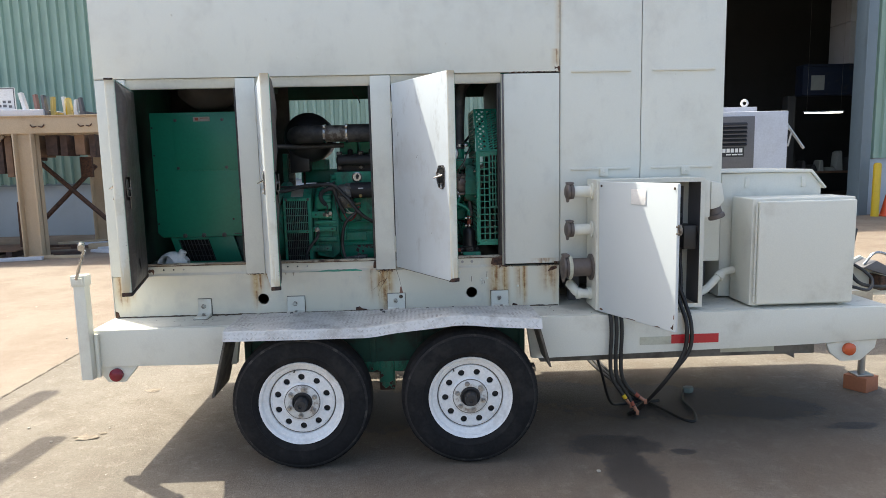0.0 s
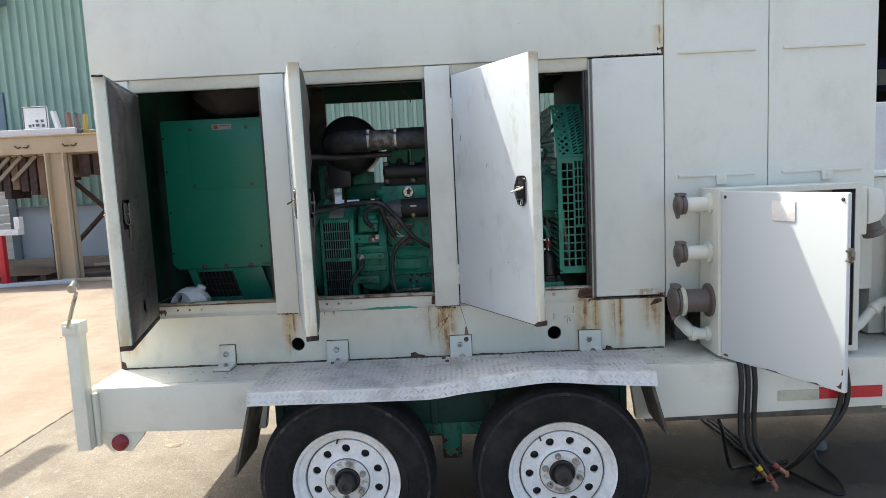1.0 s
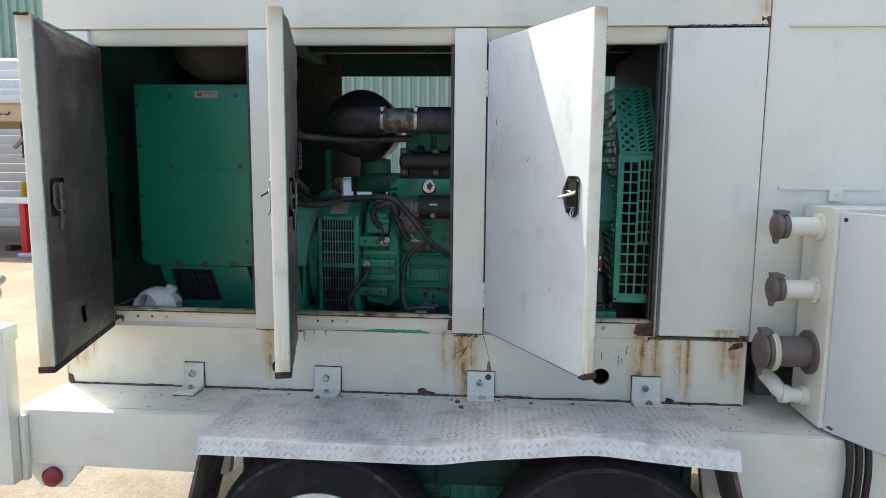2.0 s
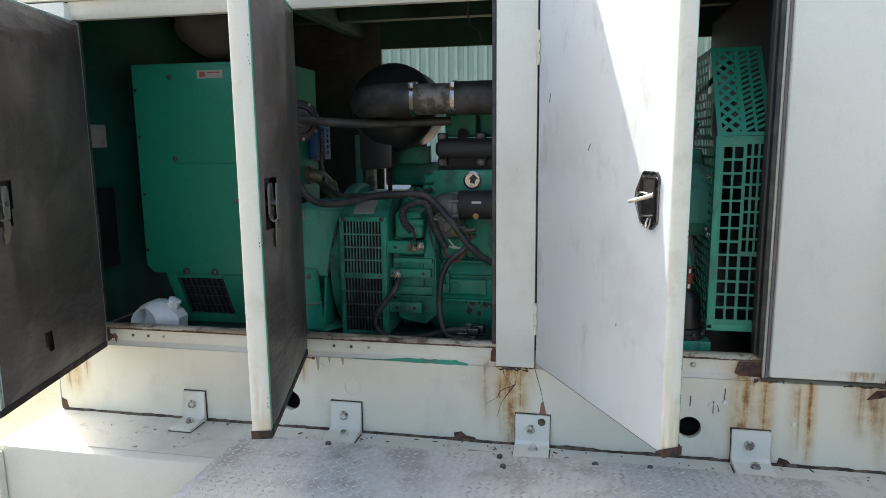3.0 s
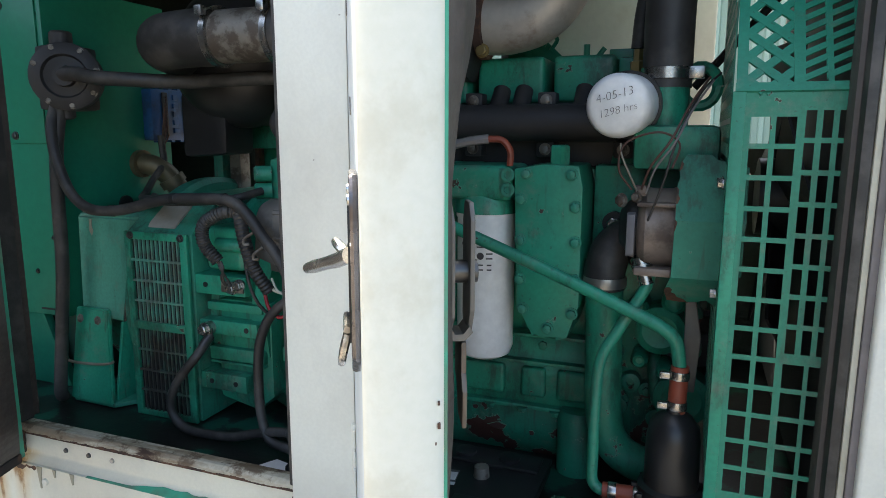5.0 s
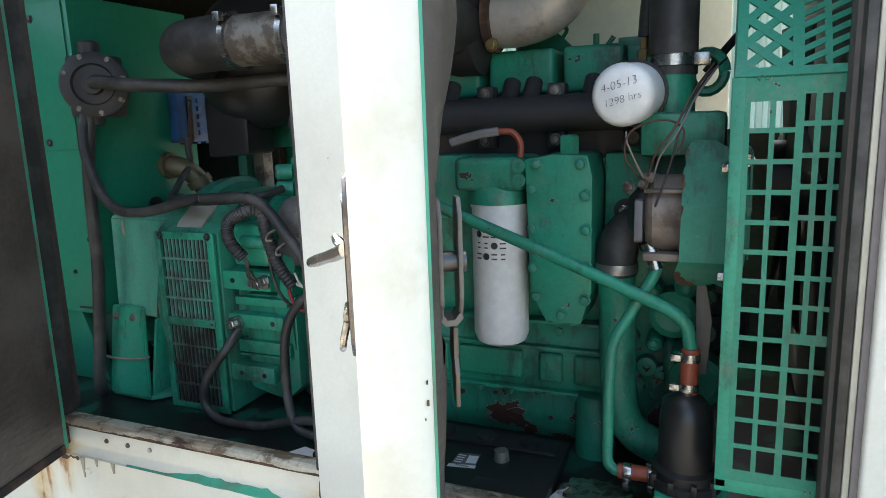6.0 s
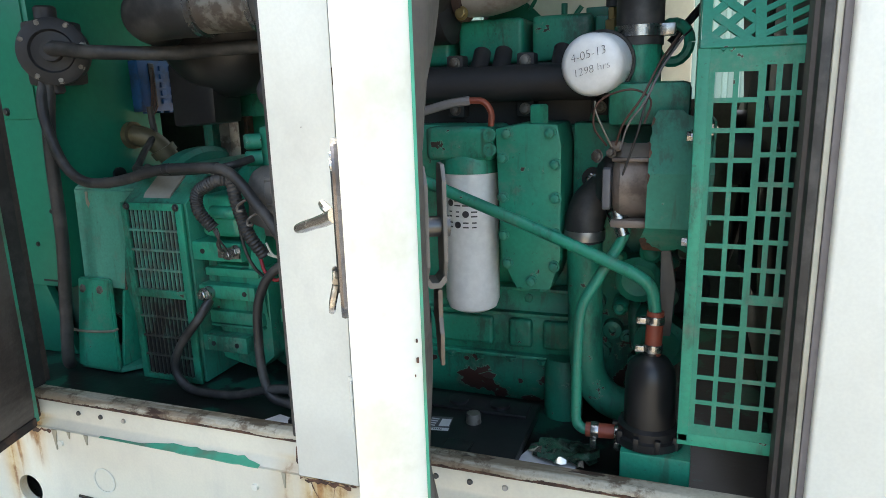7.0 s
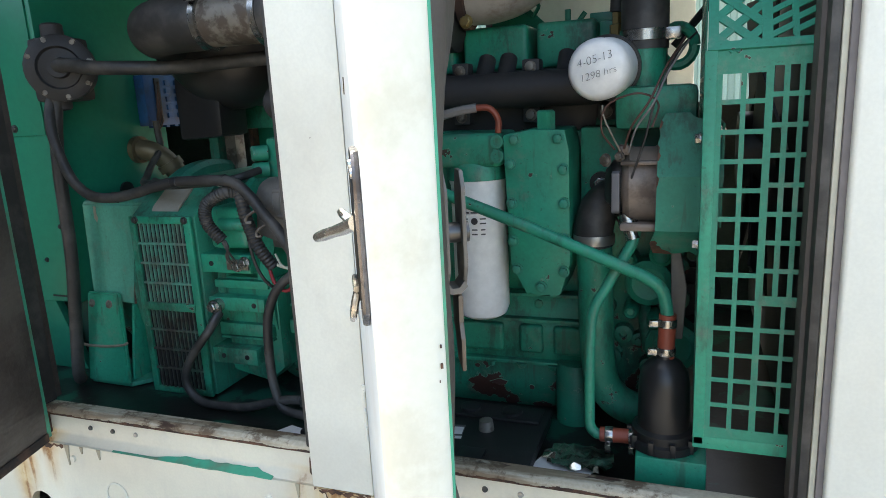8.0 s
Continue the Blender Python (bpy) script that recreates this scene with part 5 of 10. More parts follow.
def enclosure():
    t = thing("generator_enclosure", (-1.635, 0.0, 0.70), "grey-white steel generator enclosure with rust streaks and open doors", "generator enclosure")
    # base skirt
    bm = B()
    sheet_with_holes(bm, -1.630, 0.866, 0.70, 0.932, 0.0, 0.016, [(-0.807, 0.786, 0.031), (0.367, 0.790, 0.031)])
    part("base_skirt", bm, MAT_BASE, t, "rust-streaked base skirt")
    bm = B()
    box(bm, -1.630, 0.866, 0.016, 0.055, 0.915, 0.932, 0.003)
    box(bm, -1.615, -1.60, 0.02, 1.08, 0.70, 0.93)
    box(bm, 0.85, 0.864, 0.02, 1.08, 0.70, 0.93)
    box(bm, -1.630, 0.866, 1.085, 1.10, 0.70, 0.932)
    part("base_frame", bm, MAT_RAIL, t)
    bm = B()
    rings = []
    for k in range(249):
        x = -1.62 + 0.01 * k
        h = 0.0040 + 0.0035 * noise.noise((x * 9, 1, 0)) + 0.0020 * noise.noise((x * 41, 2, 0))
        w = 0.0075 + 0.0040 * noise.noise((x * 7, 5, 0)) + 0.0022 * noise.noise((x * 33, 6, 0))
        rings.append([bm.verts.new(q) for q in ((x, -0.0004, 0.7005 + max(0.002, h * 1.5)), (x, -w * 0.6, 0.7007 + max(0.0012, h)), (x, -w, 0.7006), (x, -0.0004, 0.7006))])
    for p, q in zip(rings, rings[1:]):
        for i in range(3):
            bm.faces.new((p[i], p[i + 1], q[i + 1], q[i]))
    part("seam_bead", bm, MAT_SEAM, t, "dirty sealed seam along the deck")
    bm = B()
    box(bm, -1.60, 0.85, 0.05, 1.08, 0.925, 0.935)
    part("inner_floor", bm, MAT_FLOOR, t, "oily dark floor inside")
    # knocked-out disc and screws on the skirt
    bm = B()
    lathe(bm, [(0.026, 0.0005), (0.026, 0.002), (0.023, 0.002), (0.023, 0.0005)], (-0.603, 0.0, 0.843), (0, -1, 0), 28, False)
    part("knockout", bm, MAT_RAIL, t)
    for x, z in ((-0.26, 0.895), (0.30, 0.905), (0.42, 0.86), (0.455, 0.87), (0.63, 0.82), (-0.70, 0.905)):
        bm = B()
        lathe(bm, [(0.007, 0), (0.006, 0.004), (0, 0.005)], (x, 0.0, z), (0, -1, 0), 10)
        part("screw", bm, MAT_RAIL, t)
    # sills of the openings
    for x0, x1 in ((-1.475, -0.893), (-0.786, -0.169), (-0.057, 0.545)):
        bm = B()
        prism(bm, [(0.004, 0.932), (0.020, 0.944), (0.020, 0.982), (0.046, 0.982), (0.046, 0.932)], 'x', x0, x1, 0.003)
        s = part("sill", bm, MAT_BASE, t)
        bm = B()
        prism(bm, [(0.014, 0.982), (0.014, 0.993), (0.022, 0.998), (0.048, 0.996), (0.048, 0.985)], 'x', x0, x1, 0.002)
        part("sill_lip", bm, MAT_SILL, s, "rusty sill lip")
        bm = B()
        rnd = random.Random(int(x0 * 100))
        for k in range(110):
            a = x0 + (x1 - x0) * k / 110
            b = a + (x1 - x0) / 110
            h = noise.noise((a * 14, x0, 2.0)) + 0.6 * noise.noise((a * 60, x0, 5.0))
            box(bm, a, b, 0.0128 + rnd.uniform(0, 0.0004), 0.0142, 0.9840 - 0.0012 * abs(h), 0.9868 + 0.0040 * max(-0.5, h) + rnd.uniform(0, 0.001))
        part("rust_line", bm, MAT_RUST, s, "ragged rusty front edge", kind="stuff")
        for k in range(3):
            bm = B()
            lathe(bm, [(0.005, 0), (0.004, 0.003), (0, 0.004)], (x0 + 0.12 + 0.055 * k, 0.020, 0.963), (0, -1, 0), 10)
            part("screw", bm, MAT_DARKMETAL if k < 2 else MAT_STEEL, s)
    for x in (0.318, 0.372):
        bm = B()
        hexbolt(bm, (x, 0.020, 0.964), (0, -1, 0), 0.006, 0.007)
        part("bolt", bm, MAT_STEEL, t)
    # ragged strip of bare green paint, and paint drips, on the skirt's top edge
    bm = B()
    rnd = random.Random(4)
    xs = [-0.60 + 0.0125 * k for k in range(29)]
    low = [0.9328 - 0.0024 * min(1.0, max(0, k - 6) / 8.0) * rnd.uniform(0.1, 1.0) for k in range(29)]
    reach = [max(0.001, 0.0110 * min(1.0, max(0, k - 7) / 6.0, (29 - k) / 4.0) * rnd.uniform(0.7, 1.0)) for k in range(29)]
    bottom, top = [bm.verts.new((x, -0.0010, z)) for x, z in zip(xs, low)], [bm.verts.new((x, -0.0008, 0.9330)) for x in xs]
    back = [bm.verts.new((x, 0.0035 + r, 0.9334 + r * 0.75)) for x, r in zip(xs, reach)]
    for k in range(28):
        bm.faces.new((bottom[k], bottom[k + 1], top[k + 1], top[k]))
        bm.faces.new((top[k], top[k + 1], back[k + 1], back[k]))
    part("paint_patch", bm, MAT_GREEN_EDGE, t, "bare green paint on the skirt's top edge")
    for x, l, w in ((-0.712, 0.042, 0.006), (-0.675, 0.014, 0.004), (-0.632, 0.020, 0.005), (-0.20, 0.028, 0.004), (0.14, 0.03, 0.004)):
        bm = B()
        prism(bm, [(x - w, 0.9325), (x + w, 0.9325), (x + w * 0.5, 0.9325 - l * 0.5), (x + w * 0.3, 0.9325 - l), (x - w * 0.1, 0.9325 - l)], 'y', -0.0022, -0.0004)
        part("paint_drip", bm, MAT_DRIP, t, "dried brownish paint drip")
    # chips where the skirt meets the deck, and dark scratches
    for outline in ([(-0.290, 0.702), (-0.292, 0.722), (-0.270, 0.728), (-0.255, 0.716), (-0.230, 0.712), (-0.222, 0.702)], [(0.595, 0.702), (0.60, 0.722), (0.622, 0.716), (0.635, 0.702)], [(-1.630, 0.702), (-1.630, 0.740), (-1.612, 0.732), (-1.606, 0.702)], [(0.80, 0.900), (0.82, 0.925), (0.85, 0.93), (0.855, 0.915), (0.83, 0.905)]):
        bm = B()
        prism(bm, outline, 'y', -0.0018, -0.0003)
        part("rust_hole", bm, MAT_RUST, t, "rusted-through corner of the skirt")
    for x, z, a, b in ((0.425, 0.835, 0.0, 0.035), (0.452, 0.868, 0.002, 0.04), (0.44, 0.84, -0.004, 0.02), (0.365, 0.852, 0.001, 0.03)):
        bm = B()
        prism(bm, [(x, z), (x + 0.0022, z), (x + a + 0.0022, z + b), (x + a, z + b)], 'y', -0.0016, -0.0003)
        part("scratch", bm, MAT_RUST, t, "dark scratch in the paint")
    # ragged rust where sheets meet
    def ragged(x0, x1, z0, z1, y, seed):
        rnd = random.Random(seed)
        n = max(4, int((x1 - x0) / 0.006))
        top = [(x0 + (x1 - x0) * k / n, z1 - rnd.uniform(0, 0.35) * (z1 - z0)) for k in range(n + 1)]
        low = [(x0 + (x1 - x0) * k / n, z0 + rnd.uniform(0, 0.75) * (z1 - z0)) for k in range(n + 1)]
        bm = B()
        a, b = [bm.verts.new((x, y, z)) for x, z in low], [bm.verts.new((x, y, max(z, w[1] + 0.0006))) for (x, z), w in zip(top, low)]
        for k in range(n):
            bm.faces.new((a[k], a[k + 1], b[k + 1], b[k]))
        part("rust_stain", bm, MAT_RUST, t, "ragged rust along a sheet joint")
    for k, (x0, x1, z0, z1, y) in enumerate(((0.60, 0.868, 1.9975, 2.0075, -0.0086), (0.84, 0.868, 2.004, 2.035, -0.0086), (0.74, 0.865, 0.9325, 0.941, -0.0108), (0.835, 0.865, 0.940, 0.960, -0.0108), (0.525, 0.600, 0.927, 0.9415, -0.0012),
                                            (-0.165, -0.062, 0.929, 0.938, -0.0066), (-0.160, -0.075, 0.921, 0.931, -0.0012), (-0.892, -0.795, 0.927, 0.9345, -0.0066), (-0.800, -0.765, 0.934, 0.985, 0.0035), (-0.786, -0.72, 0.918, 0.9325, -0.0012), (-1.47, -1.40, 0.935, 0.975, 0.0036), (0.866, 0.869, 1.0, 2.3, -0.0087))):
        ragged(x0, x1, z0, z1, y, k)
    # rusted-out sill ends
    for x0, x1, z0, z1 in ((0.480, 0.546, 0.936, 0.990), (-1.476, -1.440, 0.934, 0.985), (-0.786, -0.768, 0.934, 0.984), (-0.186, -0.169, 0.934, 0.984)):
        bm = B()
        mid = x0 + 0.35 * (x1 - x0)
        prism(bm, [(x0, z0 + 0.012), (mid, z0), (x1, z0 - 0.004), (x1, z1), (mid, z1 - 0.004), (x0 + 0.3 * (mid - x0), z1 - 0.012)], 'y', 0.0150 if x1 - x0 > 0.03 else 0.0170, 0.0215)
        part("rusted_corner", bm, MAT_RUST, t, "rusted-out end of a sill")
    # rusty cracks in the filler under the upright
    for pts in (((-0.116, 0.880), (-0.154, 0.861), (-0.164, 0.841), (-0.191, 0.823), (-0.205, 0.810)), ((-0.112, 0.884), (-0.140, 0.844), (-0.154, 0.819), (-0.164, 0.780)),
                ((-0.056, 0.931), (-0.041, 0.877), (-0.030, 0.827), (-0.026, 0.800)), ((-0.148, 0.925), (-0.140, 0.905), (-0.116, 0.880), (-0.104, 0.925))):
        bm = B()
        path = curve_points([(x, 0.0, z) for x, z in pts], 5)
        side = []
        for i, p in enumerate(path):
            w = 0.0016 * (0.5 + abs(noise.noise((p.x * 90, p.z * 90, 4)))) * (1.2 - i / len(path))
            side.append((bm.verts.new((p.x - w, -0.0012, p.z + 0.3 * w)), bm.verts.new((p.x + w, -0.0012, p.z - 0.3 * w))))
        for (p, q), (u, v) in zip(side, side[1:]):
            bm.faces.new((p, q, v, u))
        part("paint_crack", bm, MAT_RUST, t, "thin rusty crack in the paint")
    bm = B()
    prism(bm, [(-0.038, 0.832), (-0.031, 0.838), (-0.024, 0.805), (-0.022, 0.797), (-0.043, 0.797), (-0.040, 0.812)], 'y', -0.0014, -0.0003)
    part("primer_patch", bm, MAT_PRIMER, t, "reddish primer showing through chipped paint")
    # uprights
    for x0, x1, z0 in ((-1.635, -1.475, 0.7005), (-0.892, -0.787, 0.930), (-0.168, -0.058, 0.936)):
        bm = B()
        box(bm, x0, x1, -0.006, 0.05, z0 if z0 > 0.8 else 0.934, 2.000, 0.004)
        part("upright", bm, MAT_WHITE, t)
    bm = B()
    box(bm, -1.635, -1.632, -0.002, 1.09, 0.71, 2.44)
    part("end_wall", bm, MAT_WHITE, t)
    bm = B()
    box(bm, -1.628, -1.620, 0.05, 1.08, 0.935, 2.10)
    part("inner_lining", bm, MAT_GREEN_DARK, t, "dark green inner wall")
    bm = B()
    box(bm, 0.560, 0.868, -0.010, 0.05, 0.948, 1.996, 0.006, 3)
    part("fixed_panel", bm, MAT_WHITE, t)
    bm = B()
    box(bm, 0.545, 0.552, 0.004, 0.06, 0.94, 1.996, 0.002)
    j = part("jamb", bm, MAT_OLIVE, t, "olive-grey door jamb")
    bm = B()
    box(bm, 0.552, 0.5605, 0.000, 0.05, 0.944, 1.996, 0.002)
    part("panel_seal", bm, MAT_JAMBGREY, j, "grey rubber strip at the panel's edge")
    bm = B()
    box(bm, 0.527, 0.545, 0.030, 0.07, 0.99, 1.96, 0.004)
    part("jamb_lining", bm, MAT_JAMBDARK, j, "grimy dark jamb lining")
    bm = B()
    box(bm, -1.635, 0.868, -0.008, 0.02, 2.004, 2.440, 0.004)
    part("upper_panel", bm, MAT_WHITE, t)
    for k, x in enumerate((-1.2, -0.55, -0.45, 0.25, 0.80)):
        bm = B()
        lathe(bm, [(0.005, 0), (0.004, 0.003), (0, 0.004)], (x, -0.008, (2.33, 2.10, 2.11, 2.16, 2.36)[k]), (0, -1, 0), 8)
        part("screw", bm, MAT_RAIL, t)
    for x0, x1 in ((-1.475, -0.893), (-0.786, -0.169), (-0.057, 0.545)):
        bm = B()
        prism(bm, [(0.012, 2.003), (0.016, 1.965), (0.026, 1.952), (0.05, 1.952), (0.05, 2.003)], 'x', x0, x1)
        part("header", bm, MAT_CREAM, t)
        for xx, w in ((x0, 0.012), (x1 - 0.012, 0.012)):
            bm = B()
            box(bm, xx, xx + w, 0.006, 0.048, 0.998, 1.950, 0.004)
            part("door_seal", bm, MAT_RUBBER, t, "black rubber door seal")
    # deep lined reveals of the uprights
    for x in (-0.797, -0.890, -0.166, -0.068):
        bm = B()
        box(bm, x, x + 0.008, 0.052, 0.07 if x == -0.797 else 0.12, 0.996, 2.0, 0.002)
        part("reveal_lining", bm, MAT_INSUL, t, "black lined reveal")
    # roof and ceiling
    bm = B()
    box(bm, -1.645, 1.795, -0.008, 1.11, 2.440, 2.462, 0.008)
    part("roof_panel", bm, MAT_WHITE, t)
    bm = B()
    box(bm, -1.60, 0.60, 0.05, 1.08, 2.10, 2.13)
    part("inner_ceiling", bm, MAT_INSUL, t)
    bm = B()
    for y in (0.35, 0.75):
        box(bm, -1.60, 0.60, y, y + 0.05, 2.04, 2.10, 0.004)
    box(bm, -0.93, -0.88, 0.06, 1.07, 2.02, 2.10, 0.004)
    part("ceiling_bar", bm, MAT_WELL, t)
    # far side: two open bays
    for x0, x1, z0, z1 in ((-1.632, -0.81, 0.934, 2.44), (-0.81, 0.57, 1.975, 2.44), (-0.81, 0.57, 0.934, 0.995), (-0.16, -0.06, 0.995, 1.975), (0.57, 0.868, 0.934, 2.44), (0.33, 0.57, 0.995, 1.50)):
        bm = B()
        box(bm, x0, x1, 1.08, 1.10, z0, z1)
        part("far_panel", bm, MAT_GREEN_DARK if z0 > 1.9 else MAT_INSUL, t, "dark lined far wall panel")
    bm = B()
    box(bm, 0.60, 0.63, 0.06, 1.07, 0.935, 2.44)
    part("bulkhead", bm, MAT_IRON, t)
    # air-discharge section ahead of the radiator
    for x0, x1 in ((0.872, 1.320), (1.3235, 1.786)):
        bm = B()
        box(bm, x0, x1, -0.002, 0.022, 0.932, 2.440, 0.004)
        p = part("duct_panel", bm, MAT_WHITE, t)
        for z in (2.003, 1.471):
            bm = B()
            box(bm, x0 + 0.058, x1 - 0.056, -0.012, -0.0015, z - 0.007, z + 0.007, 0.004)
            part("stiffener", bm, MAT_RAIL, p)
        bm = B()
        xm = (x0 + x1) / 2 + 0.02
        box(bm, xm - 0.022, xm + 0.022, -0.016, -0.002, 1.428, 1.474, 0.003)
        hexbolt(bm, (xm, -0.016, 1.452), (0, -1, 0), 0.006, 0.006)
        part("mount_tab", bm, MAT_RAIL, p)
        bm = B()
        box(bm, x0, x1, 1.078, 1.10, 0.932, 2.440)
        part("duct_back", bm, MAT_WHITE, p)
    bm = B()
    box(bm, 0.872, 1.786, 0.022, 1.078, 0.932, 0.945)
    box(bm, 1.772, 1.786, 0.022, 1.078, 0.945, 2.44)
    box(bm, 0.872, 0.884, 0.022, 1.078, 0.945, 2.44)
    part("duct_side", bm, MAT_WHITE, t)
    bm = B()
    box(bm, 0.868, 1.786, 0.62, 0.63, 0.702, 0.931)
    part("duct_skirt", bm, MAT_SLATE, t, "dark skirt set back under the duct")
    for x in (0.95, 1.70):
        for y in (0.12, 0.50):
            bm = B()
            box(bm, x, x + 0.06, y, y + 0.06, 0.70, 0.932, 0.004)
            part("duct_leg", bm, MAT_SLATE, t)
    # hold-down angles
    for x0, x1 in ((-1.168, -1.096), (-0.672, -0.576), (-0.110, -0.012), (0.476, 0.574)):
        bm = B()
        prism(bm, [(-0.004, 0.702), (-0.004, 0.797), (-0.013, 0.797), (-0.015, 0.722), (-0.026, 0.713), (-0.098, 0.712), (-0.098, 0.7015)], 'x', x0, x1, 0.002)
        a = part("hold_down_angle", bm, MAT_RAIL, t)
        bm = B()
        xm = (x0 + x1) / 2
        hexbolt(bm, (xm - 0.005, -0.014, 0.757), (0, -1, 0), 0.010, 0.014)
        part("bolt", bm, MAT_GRIMEBOLT, a)
        bm = B()
        hexbolt(bm, (xm + 0.005, -0.05, 0.7125), (0, 0, 1), 0.010, 0.012)
        part("bolt", bm, MAT_GRIMEBOLT, a)
        bm = B()
        prism(bm, [(x0 - 0.004, -0.102), (x1 + 0.003, -0.103), (x1 + 0.004, -0.02), (x0 - 0.003, -0.02)], 'z', 0.7008, 0.7016)
        part("dirt_line", bm, MAT_SEAM, a, "dirt packed round the bracket foot")
        bm = B()
        rnd = random.Random(int(xm * 1000))
        edge = [(x0 - 0.0012 - rnd.uniform(0, 0.0022), 0.7025 + 0.0243 * q) for q in range(5)] + [(x1 + 0.0012 + rnd.uniform(0, 0.0022), 0.7990 - 0.0243 * q) for q in range(5)]
        prism(bm, edge, 'y', -0.0036, -0.0006)
        part("dirt_line", bm, MAT_SEAM, a, "dirt packed behind the bracket")
        if abs(xm + 0.061) < 0.01:
            # no real hole: a dark disc paints the shade inside it
            bm = B()
            lathe(bm, [(0.011, 0.0), (0.011, 0.0016), (0.0075, 0.0018), (0.006, 0.0)], (xm + 0.026, -0.0138, 0.780), (0, -1, 0), 18, False)
            lathe(bm, [(0.0062, 0.0), (0.0, 0.0004)], (xm + 0.026, -0.0140, 0.780), (0, -1, 0), 16)
            part("spare_hole_disc", bm, MAT_SEAM, a, "dark disc for the shade in an empty bolt hole")
    # doors
    door(t, (-1.475, -0.006), 0.585, 75.5, 0.935, 1.940)
    door(t, (-0.786, -0.006), 0.595, 74.6, 0.945, 1.950)
    door(t, (-0.057, -0.006), 0.590, 61.0, 0.950, 1.955)
    door(t, (-0.06, 1.106), 0.50, 27.0, 0.995, 1.98, flip=-1, plain=True)
    return t


MAT_FLOOR = worn("oily_black_floor", (0.014, 0.014, 0.013), 0.35, (0.012, 0.085, 0.058), 0.9, 9.0, lo=0.56, hi=0.60, bump=0.4)
MAT_GRIMEBOLT = worn("grimy_painted_bolt", (0.62, 0.60, 0.52), 0.5, (0.12, 0.10, 0.08), 0.9, 60.0, lo=0.42, hi=0.58)
MAT_PRIMER = worn("bare_red_primer", (0.30, 0.15, 0.10), 0.7, (0.16, 0.07, 0.045), 0.7, 30.0)
MAT_DRIP = worn("brownish_drip", (0.34, 0.31, 0.23), 0.6, (0.2, 0.16, 0.1), 0.6, 30.0)
enclosure()


# ---- junction box with its capped outlets ----
MAT_BOXDOOR = worn("plain_pale_box_paint", (0.570, 0.612, 0.625), 0.36, (0.50, 0.505, 0.48), 0.35, 2.6, vary=0.015, bump=0.03, grain=200)


def junction_box():
    t = thing("junction_box", (1.31, -0.11, 0.716), "grey-white steel junction box with its door ajar and capped side outlets", "junction box")
    x0, x1, y0, y1, z0, z1 = 1.020, 1.600, -0.222, -0.018, 0.716, 1.416
    # one folded shell: back, four sides and a turned-in front flange
    bm = B()
    rings = [[bm.verts.new(q) for q in ((a, y, c), (b, y, c), (b, y, d), (a, y, d))] for a, b, c, d, y in (
        (x0, x1, z0, z1, y1), (x0, x1, z0, z1, y0), (x0 + 0.022, x1 - 0.022, z0 + 0.022, z1 - 0.022, y0), (x0 + 0.022, x1 - 0.022, z0 + 0.022, z1 - 0.022, y0 + 0.005),
        (x0 + 0.006, x1 - 0.006, z0 + 0.006, z1 - 0.006, y0 + 0.005), (x0 + 0.006, x1 - 0.006, z0 + 0.006, z1 - 0.006, y1 - 0.005))]
    for p, q in zip(rings, rings[1:]):
        for k in range(4):
            bm.faces.new((p[k], p[(k + 1) % 4], q[(k + 1) % 4], q[k]))
    bm.faces.new(rings[0])
    bm.faces.new(rings[-1])
    part("body", bm, MAT_RAIL, t)
    bm = B()
    box(bm, x0 + 0.05, x1 - 0.04, y1 - 0.016, y1 - 0.006, z0 + 0.06, z1 - 0.05, 0.002)
    part("back_plate", bm, MAT_SLATE, t, "dark grey back plate")
    for x, nm in ((x0 + 0.0065, "side_lining"), (x1 - 0.0085, "side_lining")):
        bm = B()
        box(bm, x, x + 0.002, y0 + 0.008, y1 - 0.006, z0 + 0.008, z1 - 0.008)
        part(nm, bm, MAT_SLATE, t, "dark grey sheet on the inner side")
    for k in range(4):
        bm = B()
        sweep(bm, [(1.42 + k * 0.03, -0.10, 1.00), (1.425 + k * 0.028, -0.15, 0.92), (1.44 + k * 0.02, -0.19, 0.80), (1.45 + k * 0.02, -0.205, 0.74)], 0.008, 8, 4)
        part("inner_cable", bm, MAT_RUBBER, t)
    bm = B()
    box(bm, 1.50, 1.57, -0.20, -0.06, 1.03, 1.16, 0.006)
    part("terminal_block", bm, MAT_BLACK, t)
    # beige sheet added to give the box its sand-coloured bottom
    bm = B()
    box(bm, 1.10, 1.56, -0.21, -0.03, 0.7225, 0.735)
    part("bottom_sheet", bm, MAT_BEIGE, t, "beige sheet in the bottom of the box")
    for k in range(3):
        bm = B()
        box(bm, 1.44, 1.52, -0.12, -0.03, 1.00 + k * 0.11, 1.09 + k * 0.11, 0.006)
        part("breaker", bm, MAT_BLACK, t)
    bm = B()
    box(bm, 1.36, 1.40, -0.10, -0.03, 0.80, 1.30, 0.004)
    part("bus_bar", bm, MAT_BRASS, t)
    # door
    a = radians(65)
    hx, hy, w = 1.030, -0.226, 0.545

    def turn(bm):
        for q in bm.verts:
            u, v, z = q.co
            q.co = (hx + u * math.cos(a) + v * math.sin(a), hy - u * math.sin(a) + v * math.cos(a), z)
        return bm
    bm = B()
    box(bm, 0.002, w, 0.0, 0.018, 0.712, 1.408, 0.005, 3)
    d = part("door", turn(bm), MAT_BOXDOOR, t, "swung-out box door, chipped at one corner")
    bm = B()
    box(bm, 0.02, w - 0.015, 0.0182, 0.022, 0.73, 1.39, 0.002)
    part("gasket", turn(bm), MAT_SLATE, d)
    bm = B()
